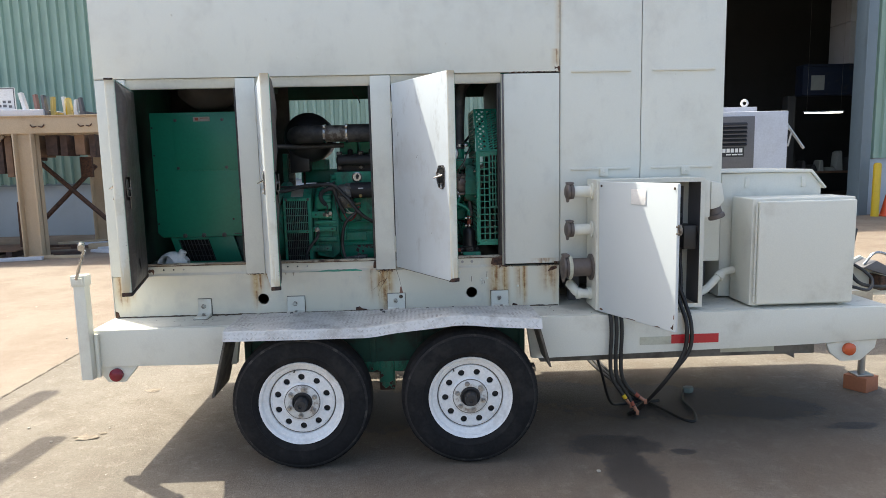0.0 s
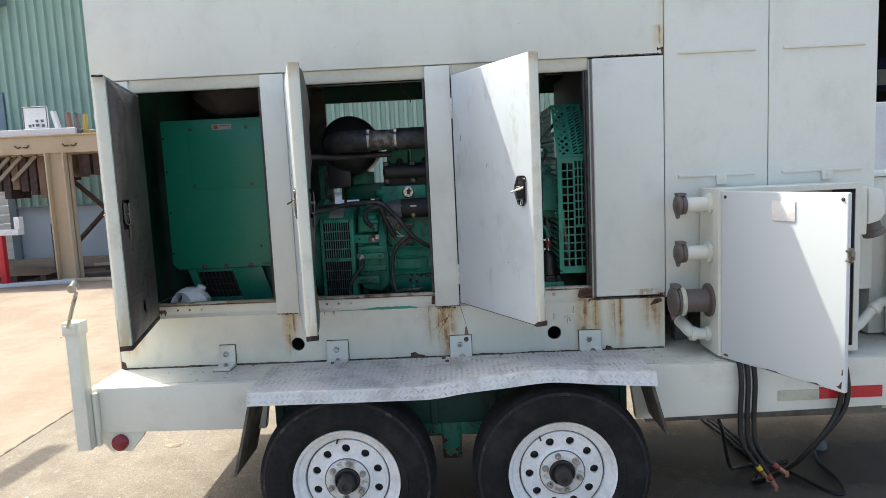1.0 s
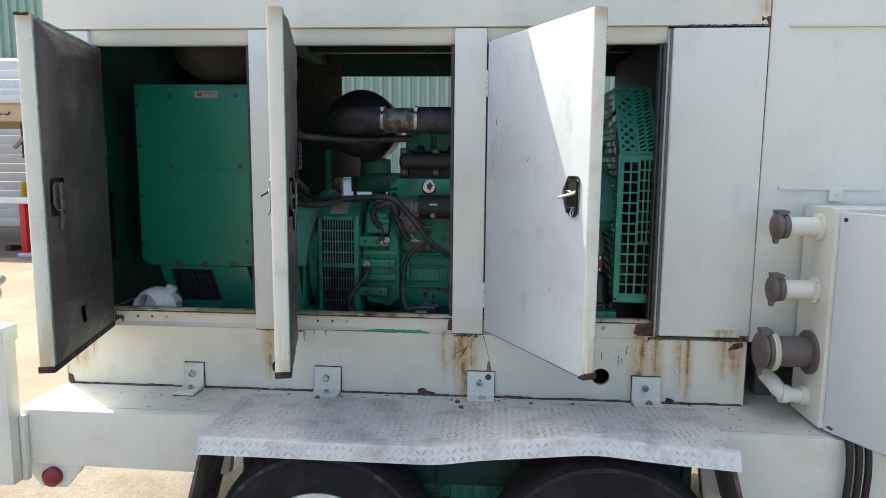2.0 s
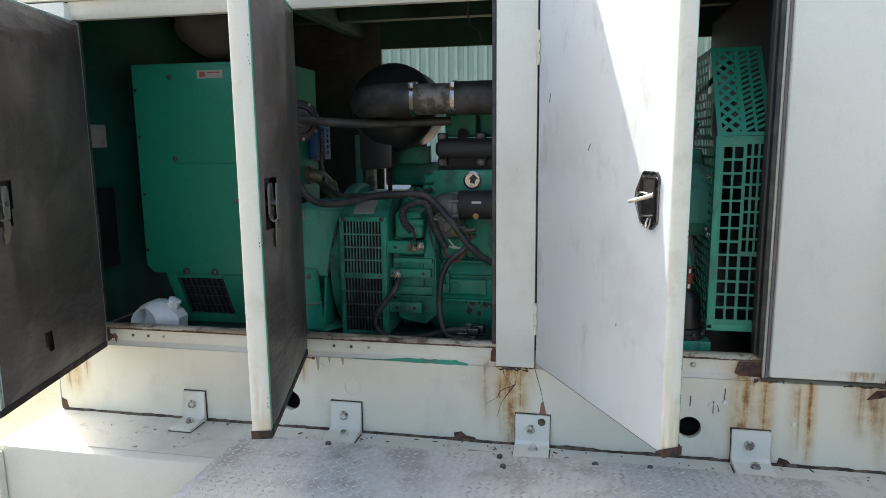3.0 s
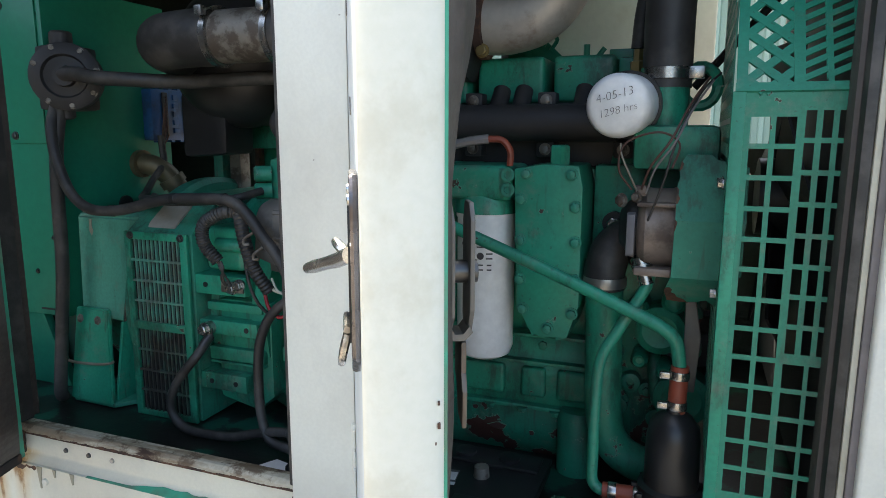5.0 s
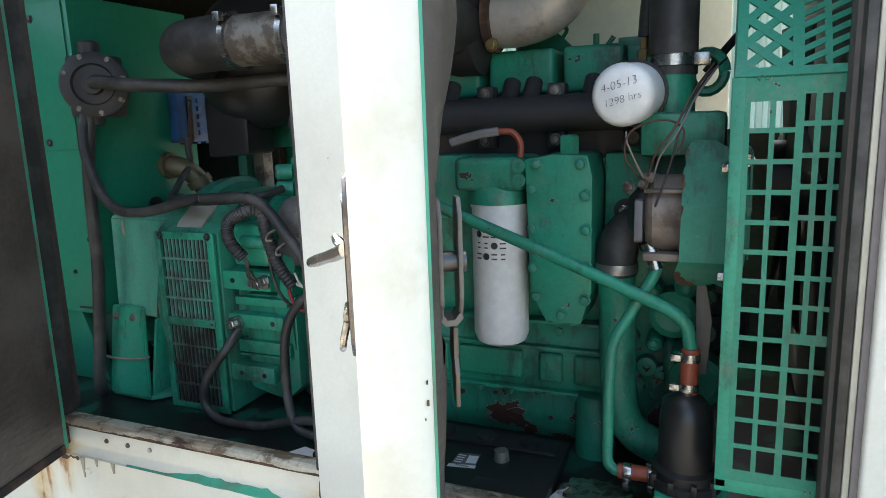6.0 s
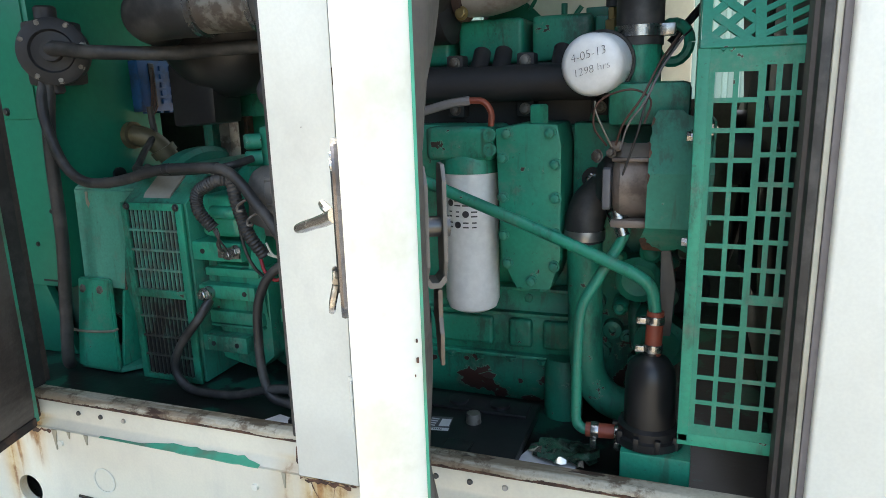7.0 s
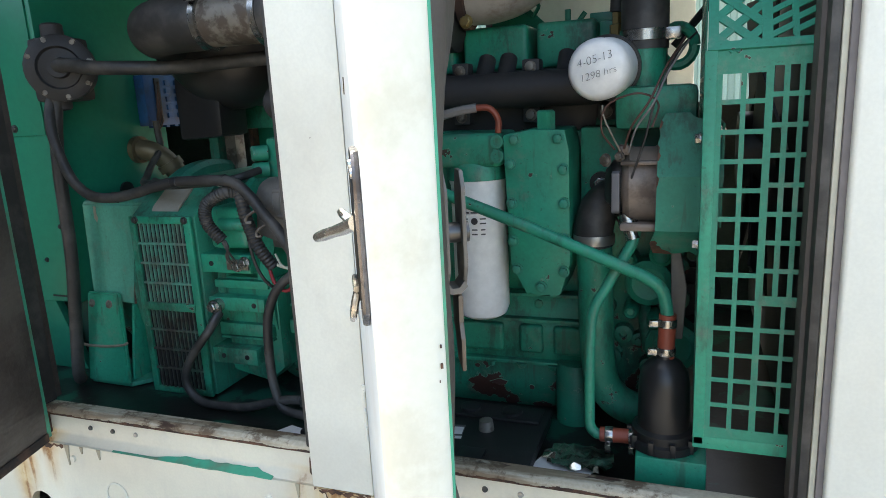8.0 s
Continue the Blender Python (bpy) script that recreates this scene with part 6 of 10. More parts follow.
    box(bm, 0.245, 0.345, -0.004, -0.0005, 1.30, 1.375, 0.002)
    part("plate", turn(bm), MAT_LABEL, d, "small blank plate")
    for zz in (1.17,):
        bm = B()
        box(bm, w + 0.0005, w + 0.009, 0.002, 0.022, zz, zz + 0.050, 0.003)
        box(bm, w - 0.006, w + 0.009, -0.003, -0.0006, zz + 0.004, zz + 0.012, 0.001)
        box(bm, w - 0.006, w + 0.009, -0.003, -0.0006, zz + 0.036, zz + 0.044, 0.001)
        box(bm, w + 0.008, w + 0.016, 0.006, 0.018, zz + 0.010, zz + 0.038, 0.002)
        part("clasp", turn(bm), MAT_GALV, d, "tarnished door clasp")
    for u in (0.022, 0.526):
        bm = B()
        hexbolt(bm, (u, -0.0004, 1.385), (0, -1, 0), 0.005, 0.004)
        part("screw", turn(bm), MAT_SEAM, d)
    for outline in ([(w - 0.030, 0.730), (w - 0.012, 0.724), (w - 0.010, 0.752), (w - 0.016, 0.744), (w - 0.020, 0.736)], [(w - 0.012, 0.775), (w - 0.007, 0.775), (w - 0.006, 0.800), (w - 0.010, 0.792)], [(0.012, 0.725), (0.034, 0.722), (0.040, 0.730), (0.022, 0.734)], [(0.20, 0.716), (0.29, 0.716), (0.27, 0.720), (0.23, 0.7195)], [(0.40, 0.716), (0.455, 0.716), (0.44, 0.7215)]):
        bm = B()
        prism(bm, outline, 'y', -0.0012, -0.0004)
        part("paint_chip", turn(bm), MAT_RUST, d, "rusty paint chip")
    # capped outlets
    for z, r, cap, x in ((1.352, 0.031, 0.043, 0.885), (1.146, 0.031, 0.043, 0.885), (0.938, 0.050, 0.062, 0.862)):
        big = r > 0.04
        y = -0.125
        bm = B()
        lathe(bm, [(r * 1.45, 0), (r * 1.45, 0.010), (r, 0.014), (r, 1.018 - x - 0.02), (r * 0.98, 1.018 - x - 0.012)], (1.0195, y, z), (-1, 0, 0), 28)
        o = part("outlet", bm, MAT_CAPBROWN if big else MAT_RAIL, t, "large grey outlet" if big else "painted outlet stub")
        bm = B()
        lathe(bm, [(r * 1.02, -0.034), (cap * 0.92, -0.032), (cap * 0.95, -0.016), (cap * 0.86, -0.014), (cap * 0.86, -0.010), (cap, -0.009), (cap, 0.001), (cap * 0.93, 0.006), (cap * 0.55, 0.013), (0, 0.015)], (x, y, z), (-1, 0, 0), 28)
        prism(bm, [(x - 0.004, z + cap * 0.80), (x + 0.012, z + cap * 0.86), (x + 0.034, z + cap * 1.00), (x + 0.034, z + cap * 1.16), (x + 0.022, z + cap * 1.24), (x - 0.008, z + cap * 1.22)], 'y', y - 0.020, y + 0.020, 0.004)
        prism(bm, [(x - 0.008, z - cap * 0.85), (x + 0.012, z - cap * 0.85), (x + 0.006, z - cap * 1.30), (x - 0.004, z - cap * 1.34)], 'y', y - 0.011, y + 0.011, 0.003)
        part("cap", bm, MAT_CAPBROWN, o, "hinged brownish cast cap with a lug")
        bm = B()
        if big:
            lathe(bm, [(cap * 1.02, 0.0), (cap * 1.06, 0.004), (cap * 1.06, 0.014), (cap * 1.02, 0.018)], (x + 0.045, y, z), (-1, 0, 0), 28)
            part("clamp", bm, MAT_TAPE, o, "pale clamp band")
        else:
            bm.free()
            for q in (-1, 1):
                for s in (-1, 1):
                    bm = B()
                    hexbolt(bm, (1.012, y + q * r * 1.1, z + s * r * 1.05), (-1, 0, 0), 0.005, 0.006, False)
                    part("bolt", bm, MAT_RAIL, o)
    bm = B()
    sweep(bm, [(1.018, -0.12, 0.790), (0.975, -0.12, 0.790), (0.94, -0.115, 0.80), (0.925, -0.09, 0.82), (0.92, -0.04, 0.83)], 0.026, 16, 5)
    lathe(bm, [(0.033, 0), (0.033, 0.02)], (1.0195, -0.12, 0.790), (-1, 0, 0), 20)
    lathe(bm, [(0.032, 0), (0.032, 0.022)], (0.96, -0.12, 0.791), (-1, 0, 0.1), 20)
    part("conduit_elbow", bm, MAT_RAIL, t)
    # right-hand conduit body
    bm = B()
    box(bm, 1.602, 1.640, -0.20, -0.10, 1.20, 1.40, 0.008)
    prism(bm, [(1.640, 1.395), (1.700, 1.385), (1.715, 1.29), (1.690, 1.255), (1.640, 1.24)], 'y', -0.205, -0.10, 0.012)
    o = part("outlet_hood", bm, MAT_RAIL, t)
    bm = B()
    lathe(bm, [(0.036, 0), (0.036, 0.05), (0.044, 0.055), (0.044, 0.075), (0.036, 0.08)], (1.672, -0.155, 1.265), (0.32, -0.1, -1), 24)
    part("cap", bm, MAT_CAPBROWN, o)
    bm = B()
    box(bm, 1.602, 1.66, -0.07, -0.02, 0.93, 1.40, 0.004)
    part("side_channel", bm, MAT_RAIL, t)
    bm = B()
    sweep(bm, [(1.605, -0.10, 0.755), (1.68, -0.09, 0.79), (1.78, -0.05, 0.865), (1.86, -0.02, 0.88)], 0.021, 14, 4)
    lathe(bm, [(0.028, 0), (0.028, 0.03)], (1.755, -0.062, 0.845), (0.75, 0.25, 0.55), 18)
    part("conduit", bm, MAT_RAIL, t)
    return t


junction_box()


MAT_PLUGGREY = worn("grey_green_plug", (0.15, 0.19, 0.175), 0.5, (0.08, 0.09, 0.085), 0.6, 30.0)


def cable(name, pts, r, mat, label, base, ends=None):
    t = thing(name, base, label, "cable", "loose power cables" if name == "power_cable" else "")
    bm = B()
    sweep(bm, pts, r, 10, 7)
    part("sheath", bm, mat, t)
    if ends:
        a, b = Vector(pts[-2]), Vector(pts[-1])
        d = (b - a).normalized()
        bm = B()
        rod(bm, b - d * 0.002, b + d * 0.03, r * 0.95, seg=10)
        c = b + d * 0.045
        box(bm, c.x - 0.008, c.x + 0.008, c.y - 0.002, c.y + 0.002, c.z - 0.014, c.z + 0.014, 0.0015)
        part("lug", bm, MAT_COPPER, t, "copper cable lug")
        bm = B()
        rod(bm, b - d * 0.030, b - d * 0.006, r * 1.12, seg=10)
        part("tape_band", bm, ends, t)
    return t


for k, (dx, ex, ez, tape) in enumerate(((0.0, 1.165, 0.245, MAT_YELLOW), (0.028, 1.205, 0.205, MAT_REDHOSE), (0.056, 1.235, 0.255, MAT_REDHOSE))):
    cable("power_cable", [(1.075 + dx, -0.20, 0.735), (1.078 + dx, -0.285, 0.712), (1.082 + dx, -0.305, 0.62), (1.078 + dx, -0.305, 0.47), (1.085 + dx, -0.31, 0.37), (1.125 + dx, -0.31, 0.30), (ex, -0.31, ez)], 0.0105, MAT_CABLE,
          "black power cable with a bare copper lug hanging from the box", (1.1, -0.3, 0.2), tape)
for k in range(2):
    cable("power_cable", [(1.45 + 0.03 * k, -0.13, 1.00), (1.46 + 0.03 * k, -0.16, 0.85), (1.47 + 0.028 * k, -0.25, 0.745), (1.485 + 0.025 * k, -0.305, 0.64), (1.475 + 0.025 * k, -0.31, 0.50), (1.40, -0.30, 0.36), (1.33, -0.20, 0.20), (1.30 + 0.03 * k, 0.06, 0.013), (1.40, 0.20, 0.013), (1.52 + 0.03 * k, 0.26, 0.013)],
          0.0105, MAT_CABLE, "black power cable drooping from the junction box to the ground", (1.4, -0.1, 0.0))
cable("power_cable", [(1.05, 0.05, 0.60), (1.06, -0.1, 0.42), (1.08, -0.12, 0.34), (1.18, 0.05, 0.10), (1.30, 0.22, 0.012), (1.45, 0.25, 0.012), (1.52, 0.12, 0.012), (1.58, -0.05, 0.012), (1.64, -0.08, 0.012), (1.69, 0.06, 0.012), (1.70, 0.25, 0.012), (1.76, 0.40, 0.020)],
      0.008, MAT_CABLE, "thin black cable looped on the ground under the trailer", (1.4, 0.1, 0.0))
bm = B()
prism(bm, [(1.765, 0.40), (1.800, 0.385), (1.835, 0.41), (1.840, 0.445), (1.800, 0.455), (1.770, 0.435)], 'z', 0.0, 0.035, 0.008)
lone("cable_plug", bm, MAT_PLUGGREY, (1.80, 0.42, 0.0), "small grey-green cable plug lying on the ground", "plug")
for k in range(3):
    cable("power_cable", [(1.33 + 0.035 * k, 1.18, 0.012), (1.34 + 0.03 * k, 0.95, 0.012), (1.375 + 0.022 * k, 0.62, 0.012 + 0.006 * k), (1.385 + 0.024 * k, 0.42, 0.012), (1.40 + 0.026 * k, 0.30, 0.012)],
          0.0100, MAT_CABLE, "black power cable lying on the ground under the trailer", (1.4, 0.5, 0.0))


# ---- cabinets on the drawbar end ----
def cabinet():
    t = thing("control_cabinet", (2.15, -0.09, 0.70), "plain grey-white steel control cabinet with a hinged front", "cabinet")
    bm = B()
    box(bm, 1.868, 2.432, -0.205, 0.03, 0.712, 1.295, 0.006, 3)
    part("body", bm, MAT_RAIL, t)
    bm = B()
    box(bm, 1.895, 2.426, -0.232, -0.2055, 0.722, 1.280, 0.008, 3)
    d = part("door", bm, MAT_RAIL, t)
    for k in range(14):
        bm = B()
        rod(bm, (1.886, -0.218, 0.735 + k * 0.038), (1.886, -0.218, 0.769 + k * 0.038), 0.006, seg=8)
        part("hinge_knuckle", bm, MAT_RAIL, d)
    for x in (1.90, 2.38):
        bm = B()
        box(bm, x, x + 0.03, -0.18, 0.0, 0.70, 0.7125)
        part("foot", bm, MAT_RAIL, t)
    t = thing("hooded_locker", (2.1, 0.35, 0.70), "grey-white steel locker with a hinged sloping lid", "locker")
    bm = B()
    prism(bm, [(1.815, 0.71), (1.815, 1.425), (2.33, 1.425), (2.40, 1.345), (2.40, 0.71)], 'y', 0.06, 0.62, 0.006)
    part("body", bm, MAT_RAIL, t)
    bm = B()
    prism(bm, [(1.80, 1.427), (1.80, 1.440), (2.335, 1.440), (2.425, 1.335), (2.415, 1.328), (2.33, 1.427)], 'y', 0.045, 0.64, 0.003)
    lid = part("lid", bm, MAT_RAIL, t)
    for x in (1.95, 2.28):
        bm = B()
        box(bm, x, x + 0.025, 0.052, 0.060, 1.34, 1.40, 0.002)
        part("clip", bm, MAT_RAIL, lid)
    # small parts past the cabinet on the drawbar
    for k, (x, z, r, m) in enumerate(((2.52, 0.80, 0.045, MAT_STEEL), (2.60, 0.92, 0.035, MAT_WHITE_PLASTIC), (2.66, 0.78, 0.05, MAT_STEEL))):
        bm = B()
        lathe(bm, [(r, 0), (r, 0.09 + z - 0.78), (r * 0.7, 0.12 + z - 0.78), (0, 0.12 + z - 0.78)], (x, 0.15 + 0.08 * k, 0.70), (0, 0, 1), 18)
        lone("hydraulic_fitting", bm, m, (x, 0.15 + 0.08 * k, 0.70), "worn steel brake fitting on the trailer's nose", "fitting", group="nose fittings")
    nose = thing("coupling_bracket", (2.80, 0.20, 0.70), "white steel coupling bracket cluttered with hoses on the trailer's nose", "bracket")
    bm = B()
    prism(bm, [(2.70, 0.70), (2.70, 0.86), (2.78, 0.90), (2.98, 0.80), (3.10, 0.80), (3.10, 0.68), (2.9, 0.66)], 'y', 0.24, 0.26, 0.004)
    part("side_plate", bm, MAT_RAIL, nose)
    bm = B()
    prism(bm, [(2.72, 0.845), (2.80, 0.885), (2.96, 0.80), (2.90, 0.785)], 'y', 0.12, 0.239, 0.004)
    part("cover", bm, MAT_SLATE, nose, "dark cover")
    bm = B()
    prism(bm, [(2.84, 0.70), (2.84, 0.79), (2.90, 0.78), (2.92, 0.70)], 'y', 0.13, 0.238, 0.003)
    part("latch_block", bm, MAT_RUST, nose)
    bm = B()
    sweep(bm, [(2.74, 0.15, 0.86), (2.80, 0.14, 0.93), (2.88, 0.14, 0.91), (2.93, 0.15, 0.84)], 0.008, 8, 5)
    part("safety_chain", bm, MAT_CHROME, nose, "bright steel shackle")
    bm = B()
    rod(bm, (2.64, 0.16, 0.70), (2.64, 0.16, 1.05), 0.022, seg=12)
    lathe(bm, [(0.03, 0), (0.03, 0.04), (0.02, 0.05)], (2.64, 0.16, 1.05), (0, 0, 1), 14)
    part("breather_pipe", bm, MAT_RAIL, nose, "white upright pipe with a blue-grey cap")
    bm = B()
    sweep(bm, [(2.66, 0.12, 1.08), (2.63, 0.10, 0.98), (2.62, 0.10, 0.85), (2.68, 0.09, 0.76), (2.80, 0.08, 0.735), (2.95, 0.10, 0.75), (3.1, 0.14, 0.80)], 0.011, 10, 6)
    part("brake_line", bm, MAT_RUBBER, nose)
    bm = B()
    sweep(bm, [(2.60, 0.14, 0.70), (2.60, 0.14, 0.84), (2.61, 0.15, 0.92)], 0.016, 10, 4)
    part("rusty_stub", bm, MAT_RUST, nose)
    bm = B()
    sweep(bm, [(2.46, 0.1, 0.712), (2.55, 0.0, 0.76), (2.66, -0.02, 0.74), (2.72, 0.05, 0.80), (2.62, 0.12, 0.88), (2.5, 0.14, 0.84)], 0.009, 8, 6)
    lone("brake_hose", bm, MAT_RUBBER, (2.6, 0.05, 0.70), "black brake hose coiled on the trailer's nose", "hose")


cabinet()


def welding_set():
    t = thing("welding_set", (2.75, 2.4, 0), "tall pale grey welding set with a dark louvred side", "welding set")
    bm = B()
    box(bm, 2.20, 3.215, 1.90, 2.9, 0.12, 1.885, 0.012)
    part("case", bm, MAT_WELDER, t)
    bm = B()
    box(bm, 2.30, 2.920, 1.885, 1.8995, 1.38, 1.845, 0.004)
    p = part("side_panel", bm, MAT_SLATE, t, "dark louvred panel")
    for k in range(6):
        bm = B()
        prism(bm, [(1.8845, 1.60 + k * 0.034), (1.866, 1.606 + k * 0.034), (1.8845, 1.624 + k * 0.034)], 'x', 2.42, 2.850)
        part("louvre", bm, MAT_BLACK, p)
    bm = B()
    box(bm, 2.54, 2.835, 1.8840, 1.8848, 1.508, 1.592)
    part("name_plate", bm, MAT_BLACK, p)
    bm = B()
    for k in range(7):
        box(bm, 2.575 + k * 0.036, 2.601 + k * 0.036, 1.8795, 1.8838, 1.545, 1.578)
    for k in range(3):
        box(bm, 2.68 + k * 0.05, 2.72 + k * 0.05, 1.8795, 1.8838, 1.522, 1.533)
    part("lettering_bar", bm, MAT_LABEL, p, "white blocks in place of lettering")
    bm = B()
    box(bm, 2.35, 2.966, 1.95, 2.05, 1.885, 1.925, 0.004)
    part("top_rail", bm, MAT_WELDER, t)
    bm = B()
    path = [(2.875 + 0.025 * math.cos(2 * math.pi * k / 20), 1.99, 1.958 + 0.025 * math.sin(2 * math.pi * k / 20)) for k in range(21)]
    sweep(bm, path, 0.010, 8, 1, False)
    part("lifting_eye", bm, MAT_LABEL, t)
    bm = B()
    for x in (2.25, 3.08):
        box(bm, x, x + 0.1, 1.95, 2.85, 0, 0.12, 0.01)
    part("skid", bm, MAT_SLATE, t)
    bm = B()
    box(bm, 3.212, 3.40, 2.2, 2.24, 1.735, 1.765, 0.004)
    sweep(bm, [(3.36, 2.22, 1.81), (3.45, 2.22, 1.69), (3.54, 2.22, 1.57)], 0.013, 8, 2)
    rod(bm, (3.425, 2.22, 1.72), (3.395, 2.22, 1.59), 0.008, seg=8)
    part("tow_handle", bm, MAT_STEEL, t)


welding_set()


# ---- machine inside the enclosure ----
# near-black colour in place of the shade behind the grilles
MAT_VOID = worn("void_shade_black", (0.006, 0.006, 0.006), 0.95, (0.02, 0.016, 0.013), 0.6, 14.0)
MAT_WIRE_BROWN = worn("grimy_brown_wire", (0.085, 0.042, 0.030), 0.6, (0.03, 0.025, 0.02), 0.7, 40.0)
MAT_LABELOLD = worn("faded_dusty_label", (0.30, 0.29, 0.25), 0.6, (0.16, 0.14, 0.11), 0.7, 18.0)


def bolts(parent, places, axis, r=0.009, h=0.010, mat=None):
    for c in places:
        bm = B()
        hexbolt(bm, c, axis, r, h)
        part("bolt", bm, mat or MAT_STEEL, parent)


def control_box():
    t = thing("generator_control_box", (-1.2, 0.45, 0.935), "green painted sheet-steel control box on the generator", "control box")
    bm = B()
    prism(bm, [(-1.468, 1.845), (-0.937, 1.845), (-0.937, 1.118), (-1.440, 1.118), (-1.468, 1.145)], 'y', 0.275, 0.63, 0.005)
    part("housing", bm, MAT_GREEN_BOX, t)
    bm = B()
    box(bm, -1.335, -0.95, 0.2705, 0.2745, 1.508, 1.832, 0.0015)
    part("upper_cover", bm, MAT_GREEN_BOX, t)
    bm = B()
    box(bm, -1.215, -1.12, 0.2675, 0.2703, 1.792, 1.818)
    s = part("sticker", bm, MAT_LABELOLD, t, "small faded warning sticker")
    bm = B()
    box(bm, -1.205, -1.185, 0.2665, 0.2674, 1.797, 1.813)
    box(bm, -1.175, -1.13, 0.2665, 0.2674, 1.808, 1.812)
    part("print", bm, MAT_REDHOSE, s)
    bolts(t, [(-1.32, 0.2705, 1.80), (-1.05, 0.2705, 1.80), (-1.32, 0.2705, 1.525), (-1.04, 0.2705, 1.525)], (0, -1, 0), 0.007, 0.006, MAT_DARKMETAL)
    bolts(t, [(-1.31, 0.275, 1.127), (-1.20, 0.275, 1.127), (-1.08, 0.275, 1.127)], (0, -1, 0), 0.010, 0.010, MAT_DARKMETAL)
    bolts(t, [(-1.455, 0.275, 1.40), (-1.455, 0.275, 1.60)], (0, -1, 0), 0.004, 0.004, MAT_BLACK)
    bolts(t, [(-1.458, 0.275, 1.20), (-1.458, 0.275, 1.76), (-1.02, 0.275, 1.22), (-0.96, 0.275, 1.30), (-0.955, 0.275, 1.62), (-0.955, 0.275, 1.78)], (0, -1, 0), 0.0045, 0.004, MAT_BLACK)
    bm = B()
    prism(bm, [(-1.02, 1.135), (-0.955, 1.135), (-0.955, 1.150), (-0.948, 1.150), (-0.948, 1.131), (-1.02, 1.131)], 'y', 0.2735, 0.2748)
    part("paint_chip", bm, MAT_BLACK, t, "dark nick in the paint")
    # lower outlet: a leaning hopper with a dark grille
    def lean(bm):
        for q in bm.verts:
            q.co.x += (1.1165 - q.co.z) * 0.26
            q.co.y += (1.1165 - q.co.z) * 0.10
        return bm
    bm = B()
    for x0, x1, z0, z1 in ((-1.400, -1.362, 0.936, 1.1165), (-1.182, -1.030, 0.936, 1.1165), (-1.362, -1.182, 0.936, 0.968), (-1.362, -1.182, 1.100, 1.1165)):
        box(bm, x0, x1, 0.285, 0.305, z0, z1, 0.002)
    part("lower_panel", lean(bm), MAT_GREEN_BOX, t)
    # flat black sheet stands for the shade inside the hopper
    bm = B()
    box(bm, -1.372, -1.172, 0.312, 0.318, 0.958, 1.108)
    part("opening_shade_sheet", lean(bm), MAT_VOID, t)
    for k in range(9):
        bm = B()
        box(bm, -1.356 + k * 0.0205, -1.353 + k * 0.0205, 0.290, 0.295, 0.968, 1.100)
        part("grille_bar", lean(bm), MAT_DARKMETAL, t)
    for k in range(3):
        bm = B()
        box(bm, -1.362, -1.182, 0.2885, 0.2895, 1.000 + k * 0.034, 1.0022 + k * 0.034)
        part("grille_bar", lean(bm), MAT_DARKMETAL, t)
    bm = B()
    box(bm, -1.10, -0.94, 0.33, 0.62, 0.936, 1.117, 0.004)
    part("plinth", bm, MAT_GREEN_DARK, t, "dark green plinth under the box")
    # governor on the box's side, blue connector, brass elbow
    bm = B()
    gc, ga = Vector((-0.852, 0.255, 1.645)), Vector((0.62, -0.78, 0.0)).normalized()
    lathe(bm, [(0.066, -0.03), (0.068, 0.0), (0.068, 0.018), (0.060, 0.024), (0.044, 0.028), (0.040, 0.020), (0.022, 0.022), (0.020, 0.040), (0, 0.040)], gc, ga, 30)
    box(bm, -0.937, -0.862, 0.250, 0.345, 1.578, 1.712, 0.012)
    rod(bm, (-0.885, 0.275, 1.70), (-0.885, 0.275, 1.740), 0.022, seg=14, bev=0.004)
    rod(bm, (-0.875, 0.262, 1.560), (-0.872, 0.258, 1.60), 0.020, seg=14, bev=0.004)
    box(bm, -0.900, -0.850, 0.236, 0.262, 1.672, 1.704, 0.006)
    g = part("governor", bm, MAT_IRON, t, "greasy black governor body")
    gu = ga.orthogonal().normalized()
    gw = ga.cross(gu)
    bolts(g, [gc + ga * 0.019 + (gu * math.cos(a) + gw * math.sin(a)) * 0.059 for a in (0.3, 1.05, 1.9, 2.7, 3.5, 4.4, 5.2)], ga, 0.0055, 0.007, MAT_GALV)
    bm = B()
    box(bm, -0.936, -0.905, 0.535, 0.680, 1.512, 1.640, 0.004)
    for k in range(2):
        for j in range(5):
            box(bm, -0.906, -0.900, 0.606 + k * 0.036, 0.622 + k * 0.036, 1.530 + j * 0.021, 1.543 + j * 0.021, 0.001)
    for z in (1.507, 1.64):
        for y in (0.555, 0.60, 0.632, 0.662):
            box(bm, -0.925, -0.908, y, y + 0.012, z, z + 0.008)
    cb = part("connector_block", bm, MAT_BLUE, t, "blue plastic connector block")
    bm = B()
    box(bm, -0.9045, -0.8995, 0.568, 0.586, 1.522, 1.632, 0.002)
    part("wire_slot", bm, MAT_BLACK, cb, "dark slot full of wire ends")
    for k in range(9):
        z = 1.528 + k * 0.0115
        bm = B()
        sweep(bm, [(-0.8995, 0.577, z), (-0.890, 0.570, z - 0.004), (-0.884, 0.553, z - 0.02 - 0.003 * k), (-0.892, 0.546, 1.50)], 0.0018, 6, 4)
        part("wire", bm, (MAT_WIRE_BROWN, MAT_RUBBER, MAT_WIRE_BROWN)[k % 3], cb)
    bm = B()
